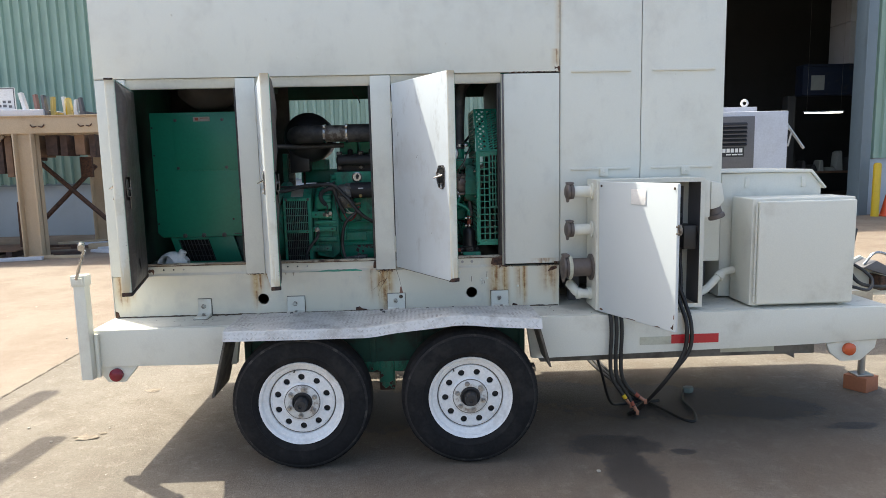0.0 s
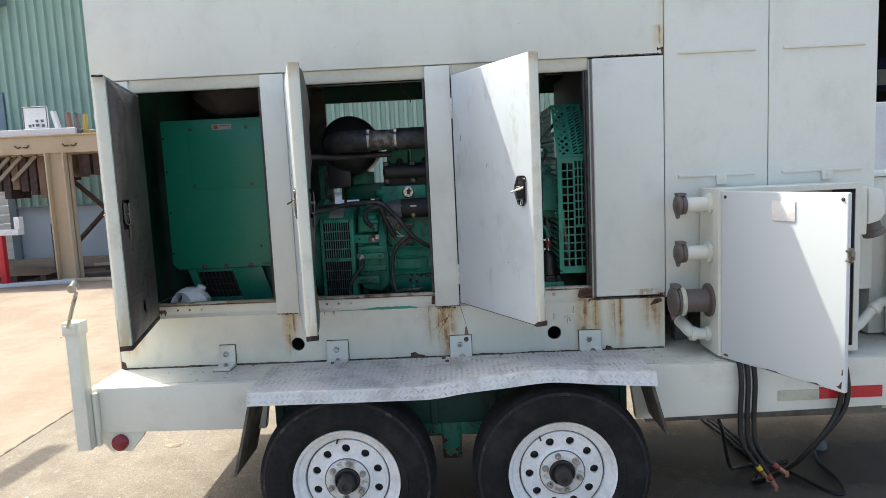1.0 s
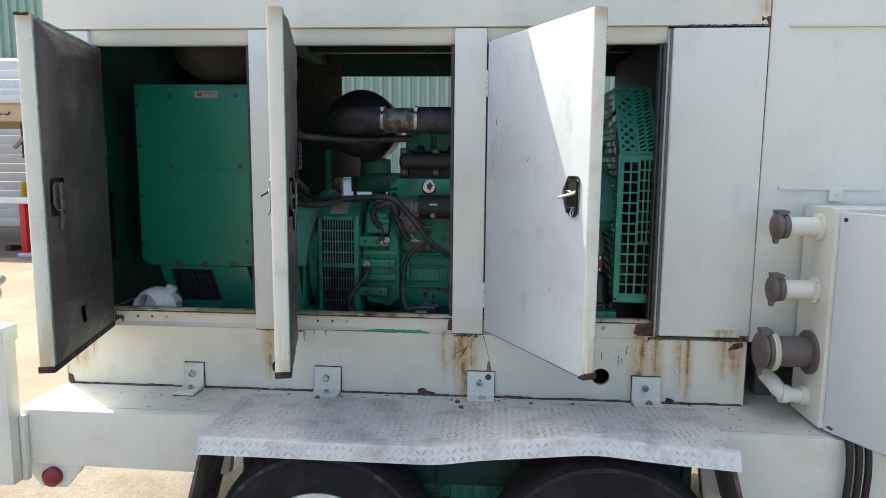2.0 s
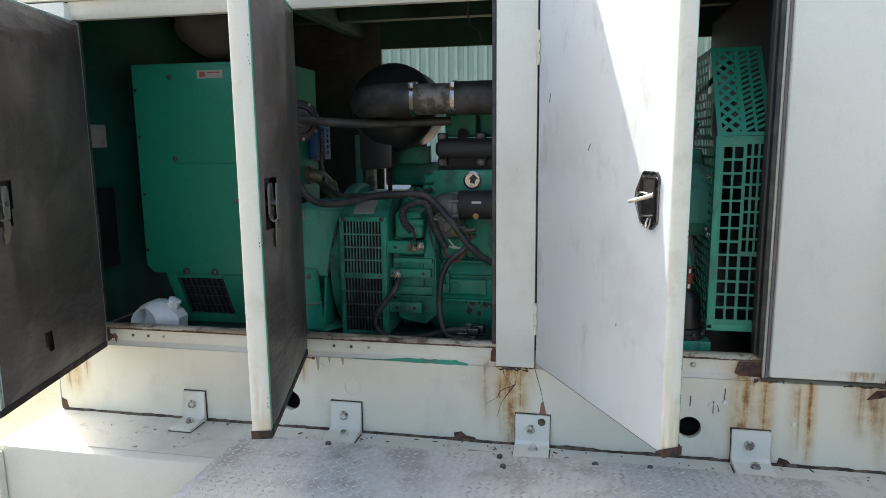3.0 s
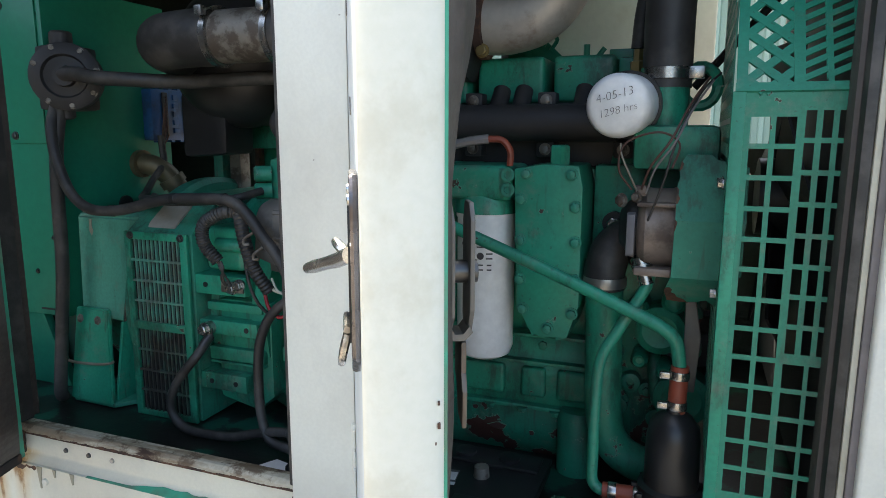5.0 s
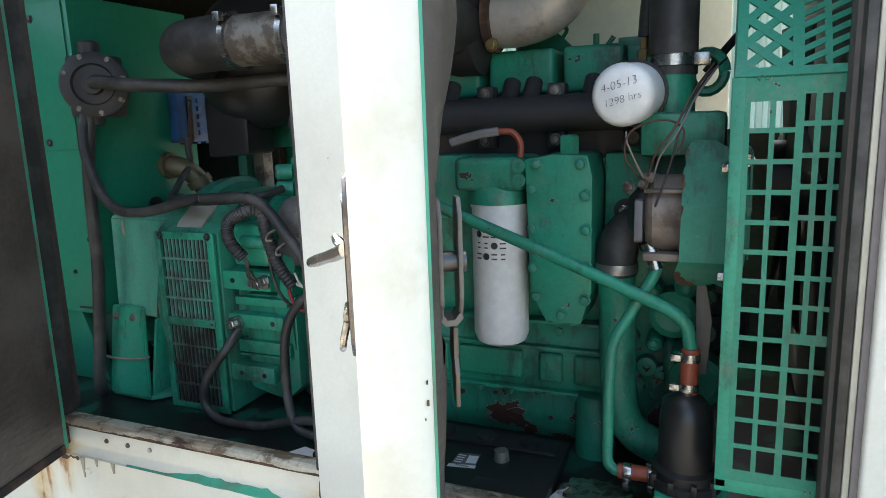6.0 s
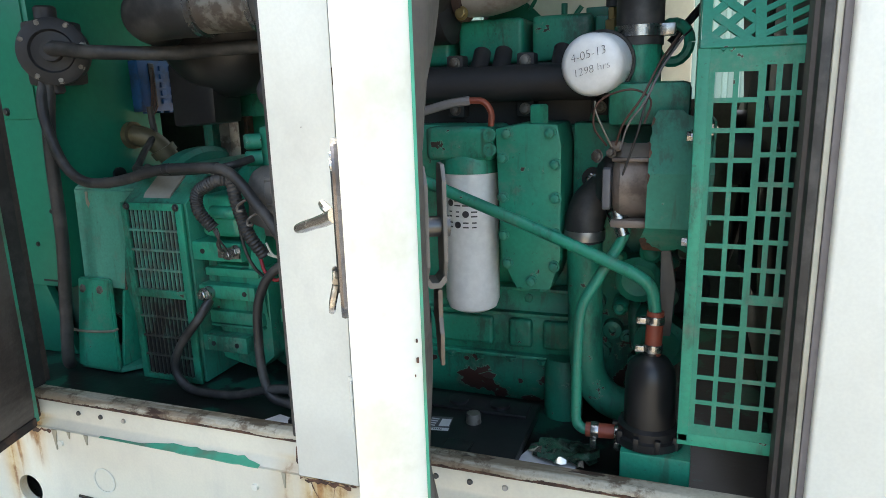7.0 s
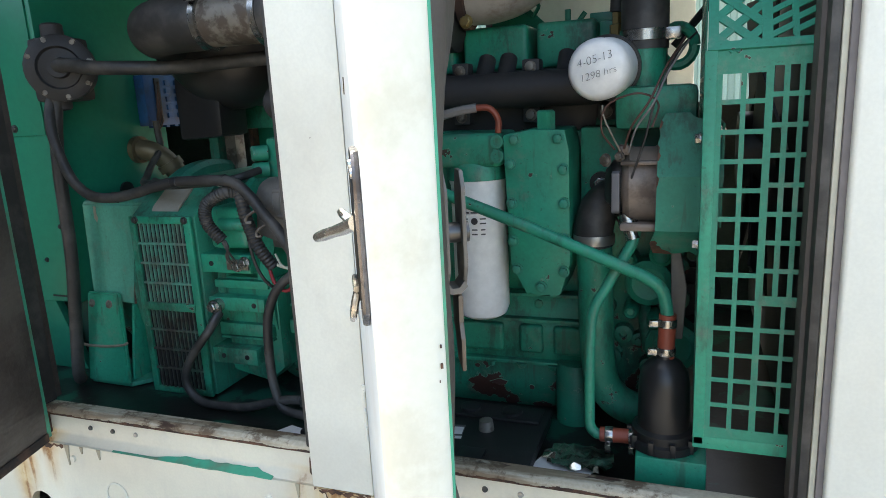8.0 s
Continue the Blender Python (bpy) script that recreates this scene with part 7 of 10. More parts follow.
    sweep(bm, [(-0.892, 0.546, 1.525), (-0.890, 0.546, 1.49), (-0.880, 0.535, 1.455), (-0.845, 0.46, 1.420), (-0.77, 0.36, 1.400), (-0.70, 0.28, 1.398), (-0.62, 0.24, 1.402)], 0.0085, 8, 5)
    part("connector_lead", bm, MAT_RUBBER, t)
    bm = B()
    sweep(bm, [(-0.936, 0.515, 1.455), (-0.905, 0.52, 1.452), (-0.880, 0.54, 1.432), (-0.862, 0.56, 1.395), (-0.855, 0.57, 1.36)], 0.026, 14, 4)
    lathe(bm, [(0.034, 0), (0.034, 0.015)], (-0.936, 0.515, 1.455), (1, 0, 0), 18)
    lathe(bm, [(0.032, 0), (0.032, 0.02)], (-0.872, 0.548, 1.42), (0.4, 0.4, -1), 18)
    part("conduit_elbow", bm, MAT_ELBOW, t, "grimy brass conduit elbow")
    bm = B()
    lathe(bm, [(0.02, 0), (0.02, 0.006)], (-0.9365, 0.46, 1.36), (1, 0, 0), 16)
    part("grommet", bm, MAT_BLACK, t)


control_box()


def alternator():
    t = thing("alternator", (-0.75, 0.52, 0.93), "large green generator alternator with a slotted air cowl", "alternator")
    # pale sheet cover over the exciter end, a round end bell, and the drum behind them
    bm = B()
    front = [(-0.905, 0.283, 1.128), (-0.782, 0.283, 1.122), (-0.768, 0.284, 1.20), (-0.748, 0.288, 1.29), (-0.724, 0.296, 1.350), (-0.905, 0.292, 1.352)]
    crown = [(-0.722, 0.318, 1.372), (-0.905, 0.314, 1.362)]
    back = [(x, 0.66, z) for x, y, z in front[:4]] + [(-0.722, 0.66, 1.372), (-0.905, 0.66, 1.366)]
    f, c, k = [[bm.verts.new(q) for q in row] for row in (front, crown, back)]
    bm.faces.new(f)
    bm.faces.new((f[5], f[4], c[0], c[1]))
    bm.faces.new((c[1], c[0], k[4], k[5]))
    for i in range(4):
        m = (i + 1) % 5
        if i < 3:
            bm.faces.new((f[i], k[i], k[m], f[m]))
    bm.faces.new((f[3], k[3], k[4], c[0], f[4]))
    bm.faces.new((f[5], c[1], k[5], k[0], f[0]))
    bm.faces.new(k[::-1])
    bmesh.ops.recalc_face_normals(bm, faces=bm.faces[:])
    bmesh.ops.bevel(bm, geom=bm.edges[:], offset=0.004, segments=2, affect='EDGES')
    cover = part("end_cover", bm, MAT_DRUM, t, "pale dusty green sheet end cover")
    bm = B()
    sweep(bm, [(-0.779, 0.2822, 1.124), (-0.766, 0.2830, 1.20), (-0.746, 0.2870, 1.29), (-0.724, 0.2945, 1.345)], 0.0026, 6, 4)
    part("cover_seam", bm, MAT_SEAM, cover, "dark seam along the cover's edge")
    bm = B()
    prism(bm, [(-0.868, 1.345), (-0.862, 1.345), (-0.862, 1.330), (-0.858, 1.318), (-0.863, 1.308), (-0.869, 1.318)], 'y', 0.2895, 0.2915)
    part("paint_drip", bm, MAT_DRIP, cover, "old drip on the paint")
    bm = B()
    lathe(bm, [(0.05, -0.012), (0.258, -0.010), (0.272, -0.004), (0.274, 0.006), (0.274, 0.030), (0.262, 0.040)], (-0.762, 0.545, 1.150), (1, 0, 0), 56)
    part("end_bell", bm, MAT_GREEN_DUSTY, t)
    bm = B()
    lathe(bm, [(0.0, 0.0), (0.205, 0.0), (0.215, 0.01), (0.215, 0.16)], (-0.93, 0.545, 1.150), (1, 0, 0), 40)
    part("end_drum", bm, MAT_GREEN_OLD, t)
    # slotted cowl
    bm = B()
    prism(bm, [(0.252, 0.938), (0.252, 1.332), (0.335, 1.392), (0.70, 1.392), (0.79, 1.30), (0.79, 0.938)], 'x', -0.722, -0.556, 0.004)
    part("cowl", bm, MAT_GREEN_DUSTY, t)
    # black sheet just behind the slats paints the cowl's inner shade
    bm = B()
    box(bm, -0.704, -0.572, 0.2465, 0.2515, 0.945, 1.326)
    part("void_shade_sheet", bm, MAT_VOID, t)
    frame_bm = B()
    x0, x1 = -0.708, -0.570
    for u0, u1, w0, w1 in ((x0 - 0.010, x0 + 0.005, 0.938, 1.334), (x1 - 0.006, x1 + 0.012, 0.938, 1.334), (x0, x1, 1.318, 1.334), (x0, x1, 1.128, 1.146), (x0, x1, 0.938, 0.950)):
        box(frame_bm, u0, u1, 0.238, 0.2462, w0, w1, 0.002)
    f = part("cowl_frame", frame_bm, MAT_GREEN, t)
    for a, b, rows in ((1.146, 1.318, 4), (0.950, 1.128, 4)):
        for k in range(1, 12):
            x = x0 + 0.004 + k * (x1 - x0 - 0.008) / 12
            bm = B()
            box(bm, x - 0.0016, x + 0.0016, 0.2405, 0.2455, a, b)
            part("slat", bm, MAT_SLAT if a > 1.1 else MAT_GRIMY, f)
        for k in range(1, rows):
            z = a + k * (b - a) / rows
            bm = B()
            box(bm, x0 + 0.004, x1 - 0.005, 0.2395, 0.2450, z - 0.0022, z + 0.0022)
            part("slat", bm, MAT_SLAT if a > 1.1 else MAT_GRIMY, f)
    bolts(t, [(-0.700, 0.238, 1.326), (-0.572, 0.238, 1.326)], (0, -1, 0), 0.006, 0.006, MAT_DARKMETAL)
    bm = B()
    prism(bm, [(0.262, 1.3405), (0.268, 1.350), (0.318, 1.386), (0.312, 1.3765)], 'x', -0.675, -0.605)
    part("rating_plate", bm, MAT_LABELOLD, t, "faded rating plate")
    # foot bracket: bolted plate that leans outward, with a gusset and a foot
    bm = B()
    low = [(-0.908, 0.236), (-0.782, 0.232), (-0.782, 0.244), (-0.908, 0.248)]
    top = [(-0.908, 0.270), (-0.815, 0.270), (-0.815, 0.282), (-0.908, 0.282)]
    p, q = [bm.verts.new((x, y, 0.946)) for x, y in low], [bm.verts.new((x, y, 1.148)) for x, y in top]
    bm.faces.new(p[::-1])
    bm.faces.new(q)
    for i in range(4):
        bm.faces.new((p[i], p[(i + 1) % 4], q[(i + 1) % 4], q[i]))
    bmesh.ops.bevel(bm, geom=bm.edges[:], offset=0.003, segments=2, affect='EDGES')
    fb = part("foot_bracket", bm, MAT_GREEN, t)
    bm = B()
    prism(bm, [(-0.905, 0.243), (-0.784, 0.239), (-0.700, 0.345), (-0.700, 0.42), (-0.905, 0.42)], 'z', 0.938, 0.948, 0.002)
    part("foot", bm, MAT_GREEN_DUSTY, fb, "dusty green foot plate")
    bm = B()
    prism(bm, [(0.284, 1.120), (0.252, 0.949), (0.40, 0.949), (0.40, 1.120)], 'x', -0.794, -0.786, 0.002)
    part("gusset", bm, MAT_GREEN, fb)
    for x in (-0.893, -0.842):
        bm = B()
        hexbolt(bm, (x, 0.2745, 1.122), (0, -1, 0.16), 0.0105, 0.010)
        part("bolt", bm, MAT_GALV, fb)
    bm = B()
    lathe(bm, [(0.06, 0), (0.055, 0.018), (0.035, 0.022)], (-0.80, 0.30, 0.914), (0, 0, 1), 24)
    part("rubber_mount", bm, MAT_IRON, t)
    bm = B()
    sweep(bm, [(-0.925, 0.252, 1.026), (-0.90, 0.248, 1.026), (-0.85, 0.2475, 1.028), (-0.802, 0.2475, 1.034), (-0.797, 0.258, 1.036)], 0.0034, 6, 3)
    part("cord", bm, MAT_CORD, t, "old tie cord round the bracket")
    # flywheel housing with three lugs
    bm = B()
    lathe(bm, [(0.235, 0), (0.262, 0.01), (0.262, 0.03), (0.245, 0.04), (0.245, 0.10), (0.268, 0.115), (0.268, 0.15)], (-0.556, 0.545, 1.150), (1, 0, 0), 44)
    h = part("flywheel_housing", bm, MAT_GREEN, t)
    for z0, z1, x0, x1 in ((1.213, 1.253, -0.562, -0.437), (1.131, 1.161, -0.553, -0.414), (1.012, 1.048, -0.560, -0.446)):
        bm = B()
        box(bm, x0, x1, 0.256, 0.36, z0, z1, 0.004)
        part("lug", bm, MAT_GREEN, h)
        for x in (x0 + 0.03, x1 - 0.025):
            # raised black disc in place of a tapped hole's inner shade
            bm = B()
            lathe(bm, [(0.0055, 0.0), (0.0055, 0.0012), (0, 0.0012)], (x, 0.256, (z0 + z1) / 2), (0, -1, 0), 12)
            part("hole_shade_disc", bm, MAT_BLACK, h)
    for z, w in ((1.185, 0.018), (1.085, 0.028), (1.066, 0.006)):
        bm = B()
        box(bm, -0.545, -0.412, 0.272, 0.36, z - w / 2, z + w / 2, 0.004)
        part("rib", bm, MAT_GREEN, h)
    bm = B()
    prism(bm, [(-0.535, 0.985), (-0.44, 0.965), (-0.40, 1.0), (-0.40, 1.20), (-0.53, 1.20)], 'y', 0.285, 0.40, 0.012)
    part("web", bm, MAT_GREEN, h)
    bm = B()
    box(bm, -0.535, -0.440, 0.262, 0.40, 1.262, 1.350, 0.016, 3)
    lathe(bm, [(0.014, 0), (0.014, 0.06), (0.010, 0.065)], (-0.50, 0.262, 1.315), (1, 0, 0), 14)
    part("inspection_cover", bm, MAT_GREEN, h)
    bolts(h, [(-0.525, 0.240, 1.145)], (0, -1, 0), 0.0105, 0.014, MAT_CHROME)
    bm = B()
    lathe(bm, [(0.0135, 0), (0.0135, 0.0155)], (-0.525, 0.256, 1.145), (0, -1, 0), 20)
    part("washer_stack", bm, MAT_STEEL, h)
    bolts(h, [(-0.464, 0.254, 1.231), (-0.447, 0.254, 1.238)], (0, -1, 0), 0.0095, 0.014, MAT_CHROME)
    bm = B()
    box(bm, -0.490, -0.438, 0.250, 0.2555, 1.222, 1.244, 0.002)
    part("earth_strip", bm, MAT_GALV, h, "bare metal earthing strip")


MAT_GREEN_DUSTY = chipped("dusty_green_paint", (0.030, 0.255, 0.165), (0.05, 0.03, 0.025), -0.03, 20.0, 0.55)
MAT_DRUM = chipped("pale_dusty_green_paint", (0.075, 0.320, 0.225), (0.05, 0.03, 0.025), -0.06, 14.0, 0.6, 0.25)
MAT_GRIMY = worn("grimy_dark_slat", (0.055, 0.105, 0.080), 0.6, (0.032, 0.027, 0.024), 0.9, 20.0, lo=0.42, hi=0.58)
MAT_SLAT = worn("dusty_green_slat", (0.085, 0.27, 0.20), 0.6, (0.10, 0.10, 0.085), 0.7, 22.0, lo=0.44, hi=0.62)
alternator()


MAT_FLAKE = worn("bare_primer_and_rust", (0.055, 0.022, 0.018), 0.6, (0.02, 0.012, 0.010), 0.7, 60.0)


def engine():
    t = thing("diesel_engine", (0.0, 0.55, 0.935), "green painted inline diesel engine with flaking paint", "engine")
    bm = B()
    box(bm, -0.405, 0.245, 0.36, 0.74, 1.165, 1.475, 0.012)
    part("block", bm, MAT_GREEN, t)
    for x0, x1, y0, y1, z0 in ((-0.425, -0.20, 0.335, 0.38, 1.385), (-0.10, 0.02, 0.335, 0.38, 1.36), (0.215, 0.298, 0.34, 0.40, 1.25)):
        bm = B()
        box(bm, x0, x1, y0, y1, z0, 1.482, 0.009)
        part("upper_casting", bm, MAT_GREEN, t)
    bm = B()
    for x, z in ((-0.432, 1.452), (-0.432, 1.418)):
        lathe(bm, [(0.016, 0), (0.016, 0.03), (0.012, 0.034)], (x + 0.012, 0.335, z), (-0.8, -0.6, 0), 14)
    part("boss", bm, MAT_GREEN, t)
    # crankcase side with panel ribs
    bm = B()
    prism(bm, [(0.34, 1.045), (0.335, 1.105), (0.355, 1.175), (0.74, 1.175), (0.74, 1.045)], 'x', -0.405, 0.245, 0.006)
    part("crankcase", bm, MAT_GREEN, t)
    for x0, x1 in ((-0.385, -0.24), (-0.21, -0.08), (-0.06, 0.07), (0.10, 0.145), (0.165, 0.225)):
        bm = B()
        box(bm, x0, x1, 0.327, 0.345, 1.062, 1.118, 0.008, 3)
        part("side_panel", bm, MAT_GREEN, t)
    bm = B()
    box(bm, -0.39, 0.235, 0.325, 0.36, 1.0395, 1.0475, 0.002)
    part("pan_flange", bm, MAT_GREEN, t)
    bm = B()
    prism(bm, [(0.345, 1.038), (0.345, 0.985), (0.375, 0.925), (0.48, 0.905), (0.70, 0.905), (0.74, 0.985), (0.74, 1.038)], 'x', -0.405, 0.225, 0.012)
    part("oil_pan", bm, MAT_GREEN_OLD, t, "oil pan with badly flaked green paint")
    rnd = random.Random(31)
    for x, z, w, h in ((0.054, 0.990, 0.036, 0.016), (0.181, 1.014, 0.020, 0.026), (0.120, 0.986, 0.012, 0.012), (-0.300, 1.006, 0.024, 0.034), (-0.268, 0.998, 0.020, 0.024), (0.010, 1.022, 0.014, 0.010), (-0.15, 1.004, 0.030, 0.020), (-0.06, 1.016, 0.018, 0.014), (-0.21, 1.020, 0.016, 0.012)):
        for mat, grow, y in ((MAT_GREEN_EDGE, 1.12, 0.3443), (MAT_FLAKE, 1.0, 0.3432)):
            bm = B()
            ring = []
            for k in range(14):
                a = 2 * math.pi * k / 14
                r = 0.55 + 0.45 * (0.5 + noise.noise((math.cos(a) * 1.6 + x * 40, math.sin(a) * 1.6 + z * 40, 3.0)))
                ring.append((x + w * 0.5 * grow * r * math.cos(a), z + h * 0.5 * grow * r * math.sin(a)))
            prism(bm, ring, 'y', y, 0.346)
            part("paint_flake", bm, mat, t, "patch where the green paint has flaked off")
    bm = B()
    lathe(bm, [(0.036, 0), (0.036, 0.11), (0.03, 0.12)], (0.205, 0.335, 0.93), (0, 0, 1), 20)
    part("pan_boss", bm, MAT_GREEN_OLD, t)
    bm = B()
    lathe(bm, [(0.026, 0), (0.026, 0.012), (0.020, 0.014), (0.018, 0.006), (0.010, 0.004), (0.009, 0.010), (0, 0.010)], (-0.292, 0.362, 1.203), (0, -1, 0), 24)
    part("core_plug", bm, MAT_PLUG, t, "oily round core plug")
    bm = B()
    lathe(bm, [(0.030, 0), (0.030, 0.006), (0.024, 0.008), (0.024, 0.005), (0, 0.005)], (-0.287, 0.3345, 1.448), (0, -1, 0), 26)
    d = part("timing_disc", bm, MAT_CHROME, t, "bright round cover plate")
    bm = B()
    prism(bm, [(-0.295, 1.440), (-0.279, 1.436), (-0.275, 1.452), (-0.268, 1.452), (-0.283, 1.468), (-0.300, 1.452), (-0.293, 1.452)], 'y', 0.3275, 0.3293)
    part("arrow", bm, MAT_BLACK, d)
    # head, manifold and rocker covers
    bm = B()
    box(bm, -0.41, 0.275, 0.375, 0.68, 1.475, 1.585, 0.006)
    part("head", bm, MAT_IRON, t, "oily dark cylinder head")
    bm = B()
    rod(bm, (-0.405, 0.332, 1.550), (0.262, 0.332, 1.550), 0.031, seg=22, bev=0.012)
    for x in (-0.325, -0.20, -0.07, 0.045, 0.085, 0.19):
        lathe(bm, [(0.019, 0), (0.016, 0.012), (0.0155, 0.05)], (x, 0.340, 1.568), (0, 0.85, 1), 14)
    part("manifold", bm, MAT_IRON, t, "soot-dark cast manifold")
    for x in (-0.39, -0.262, -0.13, 0.0, 0.130, 0.260):
        for z in (1.588, 1.506):
            bm = B()
            box(bm, x - 0.016, x + 0.016, 0.345, 0.378, z - 0.014, z + 0.014, 0.005)
            part("manifold_ear", bm, MAT_IRON, t)
            if x > 0.2 and z > 1.55:
                continue
            bolts(t, [(x, 0.345, z)], (0, -1, 0), 0.0078, 0.009, MAT_GALV)
    for x0, x1 in ((-0.392, -0.285), (-0.272, -0.155), (-0.142, -0.03), (-0.012, 0.112), (0.128, 0.235)):
        bm = B()
        box(bm, x0, x1, 0.405, 0.62, 1.587, 1.667, 0.010, 3)
        part("rocker_cover", bm, MAT_GREEN, t)
    bm = B()
    box(bm, 0.238, 0.285, 0.42, 0.60, 1.587, 1.662, 0.006)
    part("end_casting", bm, MAT_GREEN_BOX, t)
    bm = B()
    prism(bm, [(0.01, 1.664), (0.135, 1.664), (0.07, 1.725), (0.03, 1.735)], 'y', 0.52, 0.535)
    part("lifting_plate", bm, MAT_GREEN_BOX, t)
    bm = B()
    sweep(bm, [(0.085, 0.51, 1.695), (0.098, 0.51, 1.715), (0.112, 0.51, 1.708), (0.10, 0.51, 1.688)], 0.004, 6, 4)
    part("lifting_hook", bm, MAT_GREEN_BOX, t)
    bm = B()
    rod(bm, (0.170, 0.50, 1.66), (0.170, 0.50, 1.695), 0.006, seg=8)
    part("stud", bm, MAT_GREEN_BOX, t)
    bm = B()
    rod(bm, (0.185, 0.50, 1.665), (0.203, 0.50, 1.688), 0.005, seg=8)
    part("stud", bm, MAT_GREEN_BOX, t)
    bm = B()
    box(bm, 0.215, 0.262, 0.47, 0.52, 1.66, 1.682, 0.003)
    part("filler_fitting", bm, MAT_GREEN_BOX, t)
    for k in range(11):
        x = -0.375 + k * 0.06
        bm = B()
        hexbolt(bm, (x, 0.325, 1.0435), (0, 0, -1), 0.0075, 0.010)
        part("pan_bolt", bm, MAT_GREEN_OLD, t)
    for z in (1.178, 1.128):
        bm = B()
        box(bm, -0.40, 0.24, 0.326, 0.358, z - 0.003, z + 0.003, 0.002)
        part("block_rib", bm, MAT_GREEN, t)
    bm = B()
    for k in range(9):
        a = 2 * math.pi * k / 9
        box(bm, -0.344 + 0.015 * math.cos(a) - 0.003, -0.344 + 0.015 * math.cos(a) + 0.003, 0.3235, 0.3275, 1.092 + 0.015 * math.sin(a) - 0.003, 1.092 + 0.015 * math.sin(a) + 0.003, 0.001)
    lathe(bm, [(0.013, 0), (0.013, 0.003), (0.009, 0.003), (0.009, 0)], (-0.344, 0.327, 1.092), (0, -1, 0), 20, False)
    part("cast_badge", bm, MAT_GREEN, t, "raised cast gear badge")
    for x, z, r in ((-0.36, 1.245, 0.012), (-0.22, 1.235, 0.011), (-0.235, 1.16, 0.009), (-0.15, 1.27, 0.014), (0.06, 1.155, 0.010), (0.135, 1.155, 0.010), (0.075, 1.27, 0.012), (-0.39, 1.30, 0.010)):
        bm = B()
        lathe(bm, [(r * 1.5, 0), (r * 1.5, 0.008), (r, 0.008)], (x, 0.362, z), (0, -1, 0), 18)
        hexbolt(bm, (x, 0.354, z), (0, -1, 0), r * 0.85, 0.009, False)
        part("block_plug", bm, MAT_GREEN_DUSTY, t)
    bm = B()
    box(bm, -0.388, -0.362, 0.300, 0.345, 1.075, 1.105, 0.004)
    box(bm, -0.372, -0.362, 0.300, 0.330, 1.105, 1.145, 0.003)
    part("cable_bracket", bm, MAT_GREEN, t)
    # starter motor
    bm = B()
    lathe(bm, [(0.030, 0), (0.040, 0.008), (0.046, 0.020), (0.047, 0.050), (0.0495, 0.052), (0.0495, 0.066), (0.047, 0.068), (0.045, 0.083), (0.042, 0.086)], (-0.405, 0.285, 1.362), (1, 0, 0), 28)
    for a in (0.4, 1.5, 2.6, 3.7, 4.9):
        rod(bm, (-0.355, 0.285 + 0.045 * math.cos(a), 1.362 + 0.045 * math.sin(a)), (-0.318, 0.285 + 0.045 * math.cos(a), 1.362 + 0.045 * math.sin(a)), 0.007, seg=8)
    prism(bm, [(-0.405, 1.30), (-0.36, 1.285), (-0.335, 1.31), (-0.345, 1.345), (-0.40, 1.345)], 'y', 0.245, 0.285, 0.006)
    box(bm, -0.385, -0.315, 0.29, 0.37, 1.27, 1.36, 0.02)
    box(bm, -0.39, -0.30, 0.27, 0.33, 1.265, 1.305, 0.012)
    s = part("starter", bm, MAT_GREYCAST, t, "grey cast starter motor")
    bm = B()
    lathe(bm, [(0.044, 0), (0.0465, 0.006), (0.0465, 0.15), (0.040, 0.165), (0, 0.165)], (-0.322, 0.285, 1.372), (1, 0, 0), 28)
    part("starter_barrel", bm, MAT_IRON, s, "dark starter barrel")
    bm = B()
    box(bm, -0.275, -0.245, 0.2375, 0.2400, 1.380, 1.387)
    part("starter_label", bm, MAT_LABEL, s)
    bolts(s, [(-0.262, 0.240, 1.340), (-0.335, 0.268, 1.285)], (0, -1, 0), 0.007, 0.008, MAT_BRASS)
    bm = B()
    rod(bm, (-0.335, 0.262, 1.286), (-0.265, 0.262, 1.294), 0.008, seg=12)
    lathe(bm, [(0.012, 0), (0.012, 0.008)], (-0.30, 0.262, 1.290), (1, 0, 0.09), 6)
    box(bm, -0.292, -0.268, 0.250, 0.300, 1.268, 1.276, 0.002)
    part("solenoid_stud", bm, MAT_ELBOW, s)
    # oil cooler cover with its bolts
    bm = B()
    prism(bm, [(0.104, 1.478), (0.150, 1.486), (0.207, 1.484), (0.214, 1.45), (0.214, 1.262), (0.197, 1.208), (0.180, 1.203), (0.160, 1.212), (0.140, 1.204), (0.112, 1.258)], 'y', 0.236, 0.36, 0.005)
    c = part("cooler_cover", bm, MAT_GREEN, t)
    bolts(c, [(0.125, 0.236, 1.470), (0.196, 0.236, 1.470), (0.117, 0.236, 1.430), (0.204, 0.236, 1.420), (0.205, 0.236, 1.365), (0.117, 0.236, 1.365), (0.118, 0.236, 1.30), (0.206, 0.236, 1.305), (0.124, 0.236, 1.252), (0.203, 0.236, 1.250), (0.165, 0.236, 1.222)],
          (0, -1, 0), 0.0075, 0.009, MAT_GREEN_DUSTY)
    bm = B()
    lathe(bm, [(0.0165, 0), (0.0165, 0.032), (0.013, 0.035)], (0.172, 0.262, 1.480), (0, 0, 1), 6)
    part("hex_fitting", bm, MAT_GREEN, c)
    # filter head and pressure line
    bm = B()
    box(bm, -0.02, 0.100, 0.235, 0.36, 1.425, 1.482, 0.012, 3)
    lathe(bm, [(0.054, 0.0), (0.054, 0.018), (0.050, 0.03)], (0.045, 0.285, 1.402), (0, 0, 1), 32)
    h = part("filter_head", bm, MAT_GREEN, t)
    bm = B()
